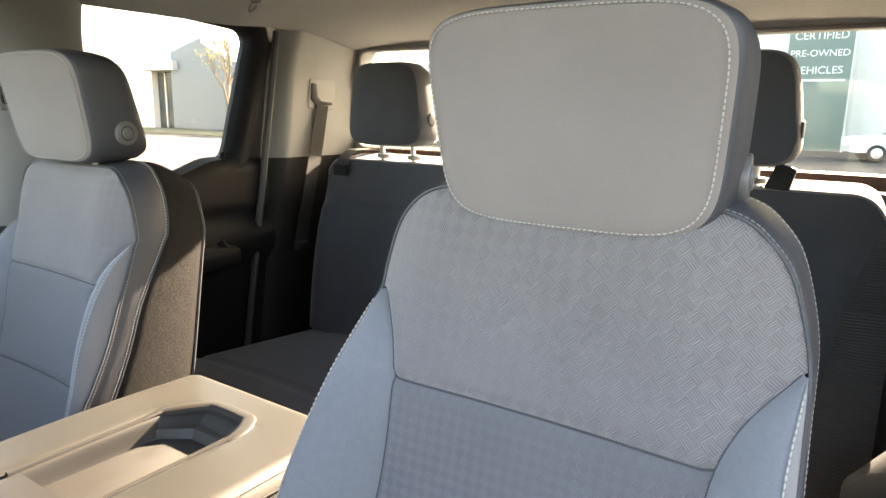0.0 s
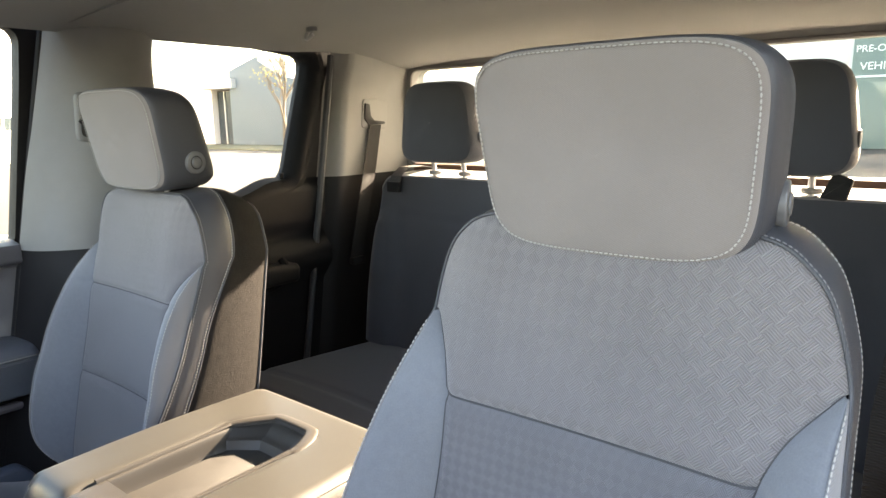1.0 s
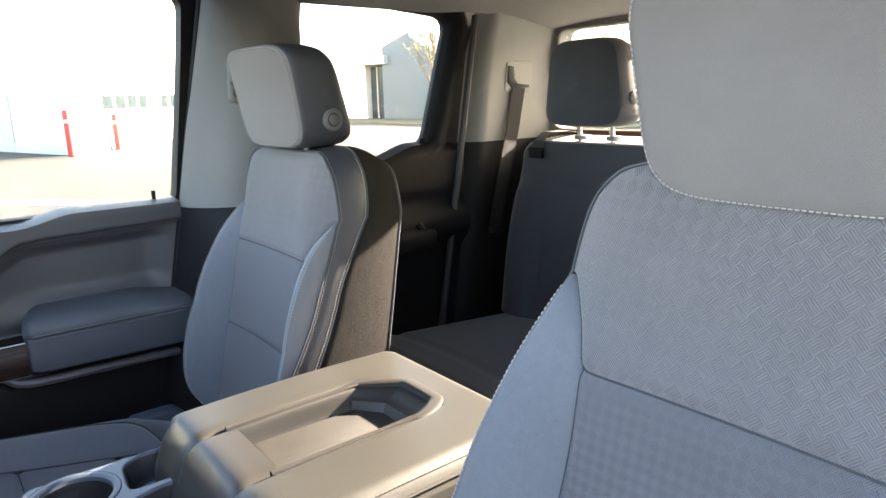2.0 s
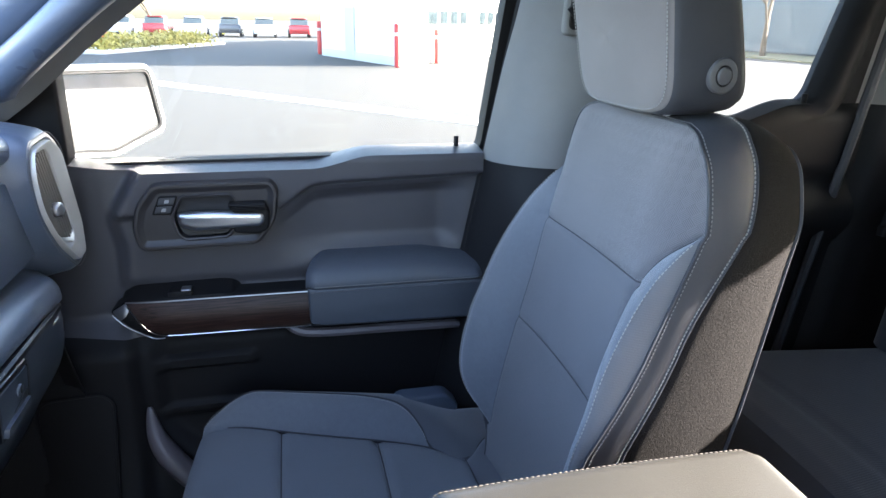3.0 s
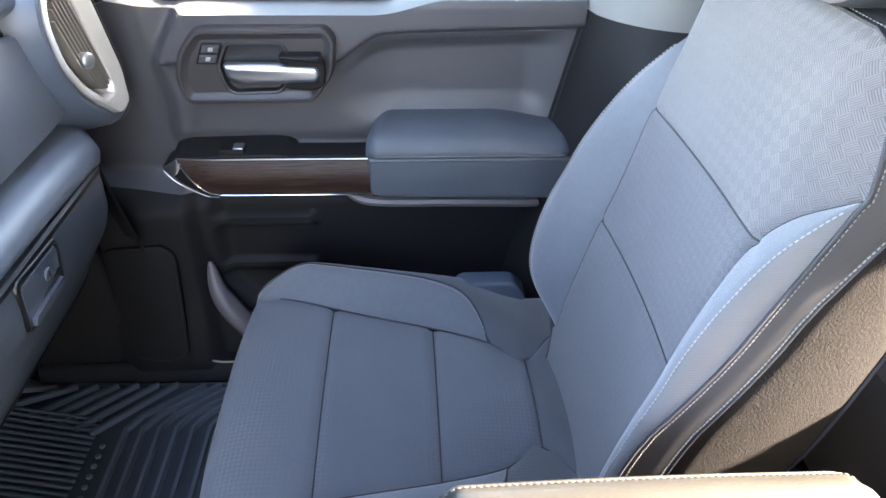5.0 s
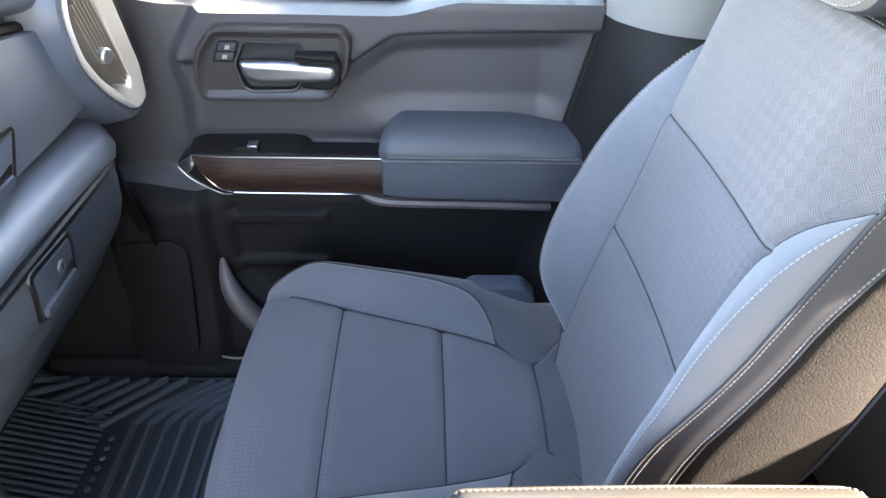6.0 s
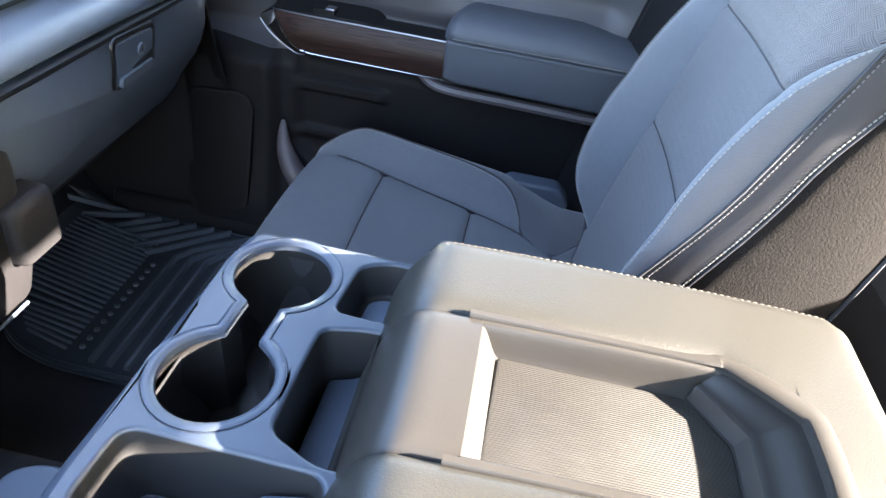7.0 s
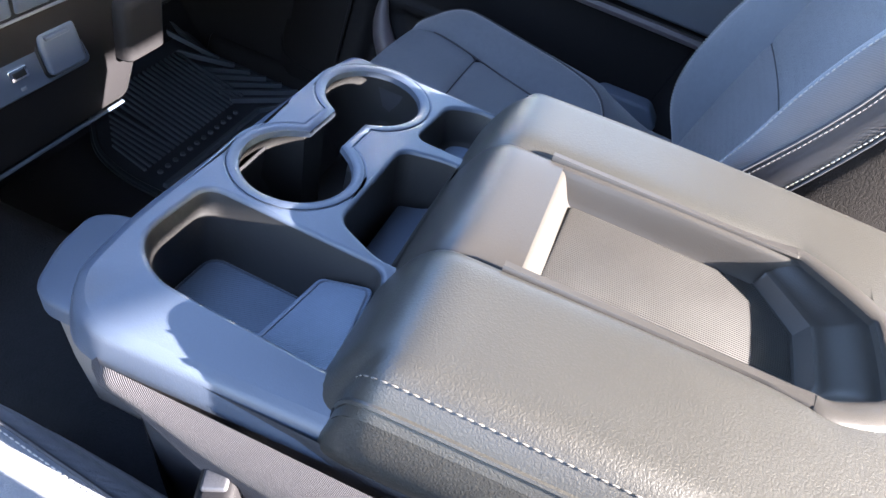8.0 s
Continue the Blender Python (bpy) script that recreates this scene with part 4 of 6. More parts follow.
tunnel = solid("floor_tunnel", plate(rounded([(-0.17, 0.05), (-0.12, 0.20), (0.12, 0.20), (0.17, 0.05)], 0.05), -1.04, 0.60, lambda a, b, c: (a, c, b), 0.01), M_CARPET, "carpeted transmission hump", "floor", kind="structure")


def headliner(u, y):
    x = u * 0.80
    return (x, y, 1.262 - 0.055 * abs(u) ** 5 * (1 - 0.65 * sstep(0.85, 1.25, y)) - 0.062 * sstep(0.95, 1.40, y) - 0.03 * sstep(-0.05, -0.28, y))


roof = solid("ceiling", join(grid(headliner, steps(-1, 1, 40), steps(-0.28, 1.42, 40)), box(-0.84, 0.84, -0.30, 1.45, 1.29, 1.32, 0.01)), M_HEADLINER, "pale grey felt headliner", "ceiling", kind="structure")
visor_seam = part("headliner_seam", tube(smooth_path([(-0.75, 0.30, 1.222), (-0.62, 0.33, 1.244), (-0.3, 0.33, 1.259)], 8), 0.002, 5), M_HEADLINER, roof)


def wall_ring(name, outer, opening, x0, x1, material, label, category, parent=None):
    """A wall in the (y, z) plane from x0 to x1 with one opening that goes through."""
    o = outer if area2(outer) > 0 else outer[::-1]
    h = opening if area2(opening) > 0 else opening[::-1]
    sheets = []
    for x in (x0, x1):
        pts, faces = hole_plate(o, [h], 0, 0)
        sheets.append(([(x, p[0], p[1]) for p in pts], faces))
    edges = [loft([[(x, a, b) for a, b in ring] for x in (x0, x1)], cap=(False, False)) for ring in (o, h)]
    return join(*sheets, *edges)


# outer skins of both sides, with the window openings
front_win = rounded([(-0.76, 0.765), (0.192, 0.772), (0.238, 1.09), (0.252, 1.21), (0.20, 1.232), (-0.30, 1.20), (-0.60, 1.05)], [0.02, 0.02, 0.05, 0.04, 0.06, 0.2, 0.1], 5)
rear_win = rounded([(0.44, 0.830), (0.74, 0.823), (0.885, 0.862), (0.985, 1.205), (0.60, 1.235), (0.475, 1.225), (0.44, 1.15)], [0.02, 0.03, 0.03, 0.05, 0.1, 0.05, 0.05], 5)
side_wall = {}
for sign, nm in ((-1, "wall_passenger_side"), (1, "wall_driver_side")):
    outer_r = [(0.30, 0.0), (1.45, 0.0), (1.45, 1.30), (0.30, 1.30)]
    side_wall[sign] = solid(nm, wall_ring(nm, outer_r, rear_win, sign * 0.846, sign * 0.882, M_PLASTIC_BLACK, "", ""), M_PLASTIC_BLACK,
                            "dark painted side of the cab with a window opening", "vehicle side", kind="structure")
outer_f = [(-0.80, 0.0), (0.30, 0.0), (0.30, 1.30), (-0.26, 1.28), (-0.62, 1.12), (-0.80, 0.96)]
solid("wall_front_door_frame", wall_ring("f", outer_f, front_win, -0.920, -0.880, M_PLASTIC_BLACK, "", ""), M_PLASTIC_BLACK, "black passenger door frame round the window", "door frame", kind="structure")
solid("sill_driver_side", box(0.70, 0.90, -0.80, 0.32, 0.0, 0.10, 0.02), M_PLASTIC_BLACK, "black driver door sill", "door sill", kind="structure")


def pane(name, outline, x, material, label, thick=0.004):
    ob = solid(name, plate(inset(outline if area2(outline) > 0 else outline[::-1], -0.006), -thick / 2, thick / 2, lambda a, b, c: (x + c, a, b), 0.001), material, label, "window glass", kind="structure")
    ob.visible_shadow = False
    return ob


pane("window_front", front_win, -0.900, M_GLASS, "clear side window glass of the passenger door")
pane("window_rear_passenger", rear_win, -0.866, M_GLASS, "clear side window glass of the rear door")
pane("window_rear_driver", rear_win, 0.866, M_GLASS, "clear side window glass of the rear door")

# rear wall with the back window
back_o = [(-0.90, 0.0), (0.90, 0.0), (0.90, 1.30), (-0.90, 1.30)]
# Passenger edge drawn in, behind the pillar trim, to keep sun off it.
back_h = rounded([(-0.786, 0.880), (0.815, 0.880), (0.755, 1.180), (-0.772, 1.180)], 0.035, 5)
pts_faces = wall_ring("b", back_o, back_h, 1.36, 1.42, None, "", "")
solid("wall_back", ([(p[1], p[0], p[2]) for p in pts_faces[0]], pts_faces[1]), M_PILLAR, "grey trimmed back wall of the cab", "wall", kind="structure")
back_pane = solid("window_back", plate(inset(back_h if area2(back_h) > 0 else back_h[::-1], -0.006), 1.392, 1.396, lambda a, b, c: (a, c, b), 0.001), M_GLASS_DARK, "wide back window glass", "window glass", kind="structure")
back_pane.visible_shadow = False
solid("window_seal", tube([(x, 1.358, z) for x, z in inset(back_h if area2(back_h) > 0 else back_h[::-1], -0.002)], 0.006, 6, True), M_HEADLINER, "pale felt edge of the back window", "seal", kind="structure")

# pillars: pale upper trim over dark lower trim
for sign in (-1, 1):
    def b_pillar(u, z):
        lean = 0.20 * (z - 0.77)
        y = 0.208 + lean + u * (0.24 - 0.04 * sstep(0.9, 1.2, z))
        bulge = max(0.0, math.sin(math.pi * (0.08 + 0.84 * u))) ** 0.5
        return (sign * (0.845 - 0.125 * bulge * (1 - 0.25 * sstep(1.05, 1.22, z))), y, z)
    ob = thing("pillar_trim", "pale grey moulded pillar trim behind the front door", "pillar trim", kind="structure")
    part("upper_cover", grid(b_pillar, steps(-0.095, 1.095, 30), steps(0.765, 1.235, 24)), M_PILLAR, ob)
    # Inboard bulge of the lower cover added to block sun from the cushion.
    part("lower_cover", grid(lambda u, z: (lambda p: (p[0] + sign * (0.004 - 0.050 * sstep(0.76, 0.69, z) * max(0.0, math.sin(math.pi * u))), p[1] + 0.002, p[2]))(b_pillar(u, z)), steps(-0.095, 1.095, 30), steps(0.06, 0.7665, 20)), M_PLASTIC_BLACK, ob, "dark lower pillar cover")
    part("door_seal", tube([(sign * 0.842, 0.196 + 0.20 * (z - 0.77), z) for z in steps(0.06, 1.22, 20)], 0.011, 8), M_PLASTIC_BLACK, ob)

    def c_pillar(u, z):
        y0 = 1.000 + 0.16 * (z - 0.86)
        y = y0 + u * (1.37 - y0)
        x = 0.845 - 0.045 * sstep(0.0, 0.18, u)
        return (sign * (x - 0.02 * sstep(1.10, 1.22, z)), y, z)
    ob = thing("pillar_trim", "pale grey moulded pillar trim behind the rear door", "pillar trim", kind="structure")
    part("upper_cover", grid(c_pillar, steps(0, 1, 24), steps(0.856, 1.225, 20)), M_PILLAR, ob)
    part("lower_cover", grid(lambda u, z: (lambda p: (p[0] + sign * 0.005, p[1], p[2]))(c_pillar(u, z)), steps(0, 1, 24), steps(0.06, 0.858, 24)), M_PLASTIC_BLACK, ob, "dark lower pillar cover")
    ring = rear_win if area2(rear_win) > 0 else rear_win[::-1]
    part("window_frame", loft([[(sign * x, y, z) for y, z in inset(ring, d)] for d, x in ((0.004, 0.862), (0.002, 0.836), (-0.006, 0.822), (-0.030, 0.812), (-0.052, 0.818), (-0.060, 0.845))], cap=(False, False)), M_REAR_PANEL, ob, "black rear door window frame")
    part("door_seal", tube([(sign * 0.812, 0.990 + 0.17 * (z - 0.86), z) for z in steps(0.10, 1.21, 20)], 0.010, 8), M_PLASTIC, ob)

# rear doors
for sign in (-1, 1):
    rd = thing("rear_door", "dark plastic rear door panel with grab handle", "car door", kind="structure")

    def rear_panel_pt(y, z):
        top = 0.823 + 0.035 * sstep(0.70, 0.84, y)
        zz = 0.08 + (top - 0.08) * z
        h = 0.02 + 0.035 * sstep(0.55, 0.62, zz) * (1 - sstep(0.64, 0.70, zz)) + 0.012 * sstep(0.70, 0.74, zz) - 0.02 * sstep(0.955, 1.0, z) ** 2
        return (sign * (0.845 - h), y, zz)
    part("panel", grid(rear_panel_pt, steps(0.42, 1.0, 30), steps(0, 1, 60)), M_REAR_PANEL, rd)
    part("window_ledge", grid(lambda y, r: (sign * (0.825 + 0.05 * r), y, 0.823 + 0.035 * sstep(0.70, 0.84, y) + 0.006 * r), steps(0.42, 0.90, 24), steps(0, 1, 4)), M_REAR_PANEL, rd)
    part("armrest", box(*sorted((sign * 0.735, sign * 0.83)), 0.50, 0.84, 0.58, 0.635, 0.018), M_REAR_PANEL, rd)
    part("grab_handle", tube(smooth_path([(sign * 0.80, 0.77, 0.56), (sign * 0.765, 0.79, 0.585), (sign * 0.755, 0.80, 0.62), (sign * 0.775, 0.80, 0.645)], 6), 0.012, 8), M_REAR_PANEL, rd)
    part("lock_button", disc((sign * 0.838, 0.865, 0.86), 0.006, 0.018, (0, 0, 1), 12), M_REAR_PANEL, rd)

# coat hook on the headliner
hook = thing("coat_hook", "small pale plastic coat hook on the headliner", "hook")
part("hook_base", plate(rrect(0.030, 0.016, 0.006, 4, -0.60, 0.80), 1.235, 1.246, r=0.003), M_PILLAR, hook)
part("hook_arm", tube(smooth_path([(-0.606, 0.800, 1.240), (-0.612, 0.791, 1.224), (-0.600, 0.785, 1.216), (-0.582, 0.789, 1.226)], 6), 0.0045, 7), M_THREAD, hook)

# rear seat belts and their slots
for sign in (-1, 1):
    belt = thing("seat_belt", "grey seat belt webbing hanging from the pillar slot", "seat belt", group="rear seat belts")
    top, low = Vector((sign * 0.792, 1.205, 1.008)), Vector((sign * 0.770, 1.080, 0.595))
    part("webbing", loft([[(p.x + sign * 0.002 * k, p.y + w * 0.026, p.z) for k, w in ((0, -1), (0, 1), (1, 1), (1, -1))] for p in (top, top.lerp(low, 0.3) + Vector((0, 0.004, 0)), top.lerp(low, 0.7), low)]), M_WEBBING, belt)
    frame_o = rounded([(1.150, 0.998), (1.262, 0.995), (1.270, 1.085), (1.160, 1.088)], 0.014, 4)
    part("slot_frame", plate(frame_o, 0, 0.0035, lambda a, b, c: (sign * (0.801 - c), a, b), 0.002), M_PILLAR, belt)
    # Black plate, standing proud, paints the dark of the belt slot.
    part("slot", plate(rounded([(1.166, 1.074), (1.161, 1.026), (1.182, 1.007), (1.252, 1.010), (1.252, 1.018), (1.205, 1.022), (1.190, 1.036), (1.186, 1.072)], 0.004, 3), 0.003, 0.0065, lambda a, b, c: (sign * (0.801 - c), a, b), 0.001), M_HOLLOW_SHADE, belt, "dark belt slot")
    part("belt_tongue", box(*sorted((sign * 0.755, sign * 0.776)), 1.055, 1.105, 0.585, 0.607, 0.004), M_PLASTIC_BLACK, belt)

# the belt and its guide by the front seats
for sign, yb in ((-1, 0.325), (1, 0.34)):
    belt = thing("seat_belt", "grey front seat belt on its height adjuster", "seat belt", group="front seat belts")
    part("adjuster", plate(rounded([(yb - 0.05, 0.985), (yb + 0.0, 0.985), (yb + 0.005, 1.085), (yb - 0.045, 1.085)], 0.014), 0, 0.02, lambda a, b, c: (sign * (0.728 - c), a, b), 0.006), M_PILLAR, belt)
    # Proud black plate paints the shade inside the adjuster recess.
    part("adjuster_slot", plate(rounded([(yb - 0.044, 0.995), (yb - 0.006, 0.995), (yb - 0.003, 1.076), (yb - 0.040, 1.076)], 0.012), 0.018, 0.0225, lambda a, b, c: (sign * (0.728 - c), a, b), 0.001), M_HOLLOW_SHADE, belt, "dark adjuster slot")
    part("guide_loop", tube(smooth_path([(sign * 0.70, yb - 0.045, 1.03), (sign * 0.698, yb - 0.02, 1.005), (sign * 0.698, yb + 0.02, 1.0), (sign * 0.70, yb + 0.03, 1.03)], 5), 0.007, 8), M_PLASTIC_BLACK, belt)
    # Lower webbing turned inboard, out of view, to block sun on the cushion.
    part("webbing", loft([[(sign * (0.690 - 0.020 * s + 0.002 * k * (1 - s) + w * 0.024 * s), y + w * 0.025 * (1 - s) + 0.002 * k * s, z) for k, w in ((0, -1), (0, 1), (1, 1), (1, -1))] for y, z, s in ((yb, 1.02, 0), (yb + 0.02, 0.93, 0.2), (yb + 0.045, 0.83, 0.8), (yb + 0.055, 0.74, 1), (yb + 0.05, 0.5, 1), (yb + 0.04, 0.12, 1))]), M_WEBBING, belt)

# ---- rear bench ----
bench = thing("rear_bench", "black cloth rear bench seat with split backrest", "bench seat")
for x0, x1, y_off in ((-0.735, -0.200, 0.0), (-0.195, 0.210, 0.012), (0.215, 0.735, 0.0)):
    def bench_back(u, v):
        x = x0 + (x1 - x0) * u
        k = min(u, 1 - u) * (x1 - x0)
        z = 0.36 + 0.500 * min(v / 0.86, 1) + 0.012 * math.sin(math.pi * min(max((v - 0.86) / 0.14, 0), 1) / 2) - 0.020 * max(0, 1 - k / 0.06) ** 2 * sstep(0.5, 0.86, v)
        y = 1.055 + y_off + 0.055 * min(v / 0.86, 1) + 0.14 * max(0, (v - 0.86) / 0.14) + 0.035 * max(0, 1 - k / 0.03) ** 2
        y -= 0.020 * sstep(0.08, 0.02, abs(k - 0.08) ) * (1 - sstep(0.62, 0.72, v)) - dent((v - 0.66) * 0.5, 0.005, 0.004) - dent(k - 0.13, 0.005, 0.003 * (v < 0.66))
        outer = max(0.0, abs(x) - 0.62) / 0.115     # the outboard corners are rounded off
        z -= 0.055 * outer ** 2.2 * sstep(0.45, 0.86, v)
        x -= math.copysign(0.045 * outer * sstep(0.2, 1.0, v), x)
        return (x, y, z)
    part("backrest", grid(bench_back, steps(0, 1, 50), steps(0, 0.86, 44)[:-1] + steps(0.86, 1, 12)), M_REAR_CLOTH, bench)
    line = [Vector(bench_back(u, 0.862)) + Vector((0, -0.001, 0.001)) for u in steps(0.03, 0.97, 40)]
    part("backrest_piping", tube(line, 0.0028, 6), M_TWILL, bench)

    def bench_cushion(u, v):
        x = x0 + (x1 - x0) * u
        k = min(u, 1 - u) * (x1 - x0)
        y = 0.575 + 0.50 * max(0, (v - 0.2) / 0.8)
        z = 0.385 - 0.04 * max(0, (v - 0.2) / 0.8) - (0.28 * (1 - v / 0.2) ** 1.6 if v < 0.2 else 0) - 0.03 * max(0, 1 - k / 0.03) ** 2 + 0.012 * math.sin(math.pi * u)
        if v < 0.2:
            y += -0.03 * math.sin(math.pi * v / 0.2 * 0.9)
        return (x, y, z - dent((v - 0.35) * 0.6, 0.006, 0.004))
    part("cushion", grid(bench_cushion, steps(0, 1, 36), steps(0, 1, 40)), M_REAR_CLOTH, bench)
part("back_shelf", box(-0.76, 0.76, 1.24, 1.36, 0.80, 0.855, 0.012), M_PLASTIC, bench, "dark parcel shelf behind the backrest")
part("shelf_trim", box(-0.745, 0.745, 1.325, 1.358, 0.852, 0.882, 0.006), plain("brown_back_panel", (0.12, 0.062, 0.04), 0.7, grain=200), bench, "brown felt strip below the back window")


def rear_headrest(cx):
    h = thing("rear_headrest", "black cloth rear headrest raised on chrome posts", "headrest", (cx, 0, 0), group="rear headrests")
    ths = [2 * math.pi * i / 56 for i in range(56)]

    def pt(t, k, d):
        c, s = math.cos(t), math.sin(t)
        e = 2 / 5.0
        x, z = 0.120 * math.copysign(abs(c) ** e, c), 0.106 * math.copysign(abs(s) ** e, s)
        x *= 1 - 0.11 * (z / 0.106 + 0.3)
        full = 0.10 - 0.02 * (z / 0.106)
        return (x * k, 1.06 + 0.012 * (x * k / 0.12) ** 2 + full * d + 0.02 * z * k, 1.012 + z * k)
    body = part("cushion", loft([[pt(t, k, d) for t in ths] for k, d in ((0.02, -0.1), (0.6, -0.09), (0.88, -0.05), (0.97, 0.0), (1.0, 0.1), (1.02, 0.3), (1.02, 0.6), (0.97, 0.85), (0.88, 0.97), (0.5, 1.02), (0.02, 1.03))]), M_REAR_CLOTH, h)
    part("release_button", disc((0.116, 1.115, 0.975), 0.017, 0.010, (1, 0, 0), 24), M_PLASTIC, h, "round grey release button")
    for sx in (-0.055, 0.05):
        part("post", tube([(sx, 1.140, 0.85), (sx, 1.128, 0.925)], 0.0065, 10), M_CHROME, h)
        part("post_collar", disc((sx, 1.140, 0.868), 0.019, 0.012, (0, 0, 1), 20, 0.004), M_PILLAR, h)
    return h


rear_headrest(-0.440)
rear_headrest(0.405)
strap = thing("tether_strap", "black tether strap with a steel hook over the backrest", "strap")
part("strap", loft([[(x, y, z) for x in (-0.628, -0.588)] + [(x, y + 0.003, z + 0.002) for x in (-0.588, -0.628)] for y, z in ((1.088, 0.832), (1.096, 0.862), (1.13, 0.884), (1.20, 0.884), (1.30, 0.868))]), M_WEBBING_DARK, strap)
part("strap_clip", box(-0.632, -0.584, 1.078, 1.092, 0.816, 0.846, 0.004), M_PLASTIC_BLACK, strap)
latch = thing("tether_anchor", "folded pale webbing loop beside the headrest post", "strap")
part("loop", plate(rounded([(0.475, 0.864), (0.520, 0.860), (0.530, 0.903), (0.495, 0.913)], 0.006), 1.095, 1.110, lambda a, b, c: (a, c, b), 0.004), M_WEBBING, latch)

# ---- passenger door ----
door = thing("front_door", "dark padded passenger door with chrome handle and wood trim", "car door")
seam_z = curve([(-0.80, 0.676), (-0.45, 0.676), (-0.40, 0.677), (-0.195, 0.678), (-0.172, 0.690), (-0.130, 0.718), (-0.10, 0.723), (0.00, 0.727), (0.20, 0.732)])
pad_front = curve([(0.50, -0.460), (0.56, -0.458), (0.62, -0.454), (0.676, -0.461), (0.702, -0.452), (0.735, -0.432), (0.767, -0.408)])


def door_x(y, z):
    """How far the panel stands into the cabin."""
    zs = seam_z(y)
    edge = pad_front(z) - 0.010
    h = 0.010 + 0.016 * sstep(zs - 0.002, zs + 0.012, z) * (1 - 0.4 * sstep(0.765, 0.79, z)) * sstep(edge, edge + 0.02, y)
    scoop = sstep(-0.22, -0.08, y) * sstep(zs, zs - 0.03, z) * sstep(0.57, 0.63, z)
    h -= 0.020 * scoop * (1 - sstep(0.10, 0.17, y))
    h += 0.022 * sstep(edge - 0.008, edge + 0.024, y) * sstep(0.53, 0.57, z)
    h += 0.030 * sstep(0.55, 0.51, z) * sstep(0.455, 0.49, z) * sstep(-0.475, -0.435, y)
    h += 0.030 * sstep(0.30, 0.10, z) + 0.041 * sstep(0.50, 0.43, z)
    h += 0.028 * sstep(0.470, 0.455, z) * sstep(0.435, 0.452, z) * sstep(-0.19, -0.165, y)
    bay = sstep(-0.435 + 0.10 * sstep(0.30, 0.17, z), -0.400 + 0.10 * sstep(0.30, 0.17, z), y) * sstep(0.47, 0.44, z) * sstep(0.15, 0.20, z)
    h -= 0.019 * bay
    h += 0.024 * sstep(-0.44, -0.47, y) * sstep(0.50, 0.44, z) * sstep(-0.66, -0.60, y)
    h += 0.010 * bay * sstep(0.385, 0.395, z) * (1 - sstep(0.41, 0.42, z)) * (1 - sstep(-0.26, -0.24, y))
    h += 0.010 * bay * sstep(0.29, 0.30, z) * (1 - sstep(0.31, 0.32, z)) * (1 - sstep(-0.26, -0.24, y))
    return DX + h - 0.010 * sstep(-0.48, -0.43, y) * sstep(0.53, 0.57, z)


def ledge_top(y):
    return 0.757 + 0.020 * sstep(-0.13, -0.02, y) + 0.020 * sstep(-0.42, -0.60, y)


def door_panel(y, v):
    z = 0.06 + (ledge_top(y) - 0.06) * v
    return (door_x(y, z), y, z)


part("lower_panel", grid(door_panel, steps(-0.86, 0.185, 320), steps(0.575, 0.86, 44)), M_DOOR, door)
part("pocket_panel", grid(door_panel, steps(-0.86, 0.185, 150), steps(0, 0.575, 86)), M_PLASTIC_BLACK, door, "black lower door pocket")
part("upper_pad", grid(door_panel, steps(-0.86, 0.185, 320), steps(0.86, 1.0, 30)), M_DOOR, door, "dark soft door pad")
part("window_ledge", grid(lambda y, r: (lambda x0: (x0 + (-0.905 - x0) * r, y, ledge_top(y) + 0.010 * math.sin(math.pi * r * 0.6) - 0.004 * r))(door_x(y, ledge_top(y))), steps(-0.86, 0.185, 60), steps(0, 1, 8)), M_LEATHER_FINE, door)
part("pad_stitching", stitches([Vector((door_x(y, seam_z(y) + 0.004) + 0.0022, y, seam_z(y) + 0.003)) for y in steps(-0.19, 0.18, 100)], 0.0045, 0.003, 0.0006), M_THREAD_DARK, door)
part("pad_stitching", stitches([Vector((door_x(y, 0.680) + 0.0022, y, 0.679)) for y in steps(-0.455, -0.428, 12)], 0.0045, 0.003, 0.0006), M_THREAD_DARK, door)
part("rear_edge", grid(lambda r, v: (lambda z: (door_x(0.185, z) + (-0.915 - door_x(0.185, z)) * r, 0.185 + 0.008 * math.sin(math.pi * r), z))(0.06 + (ledge_top(0.185) - 0.06) * v), steps(0, 1, 6), steps(0, 1, 60)), M_PLASTIC_BLACK, door)


def on_door(x):
    return lambda a, b, c: (x + c, a, b)


BX = -0.847   # the handle sits on the raised pad
bez = rounded([(-0.417, 0.633), (-0.423, 0.669), (-0.414, 0.704), (-0.387, 0.738), (-0.201, 0.739), (-0.192, 0.724), (-0.198, 0.676), (-0.228, 0.635)][::-1], 0.012, 5)
bez = bez if area2(bez) > 0 else bez[::-1]


def handle_shape(rows, r, n=4):
    """An outline round the door handle, given from the handle's own origin."""
    o = rounded([(a - 0.003, b - 0.013) for a, b in rows], r, n)
    return o if area2(o) > 0 else o[::-1]


CUP_ROWS = [(-0.352, 0.668), (-0.360, 0.700), (-0.343, 0.734), (-0.262, 0.734), (-0.254, 0.716), (-0.250, 0.690), (-0.272, 0.660), (-0.342, 0.658)]
cup_o = handle_shape(CUP_ROWS, 0.008)
sheet = hole_plate(inset(bez, 0.012), [cup_o], 0, 0)
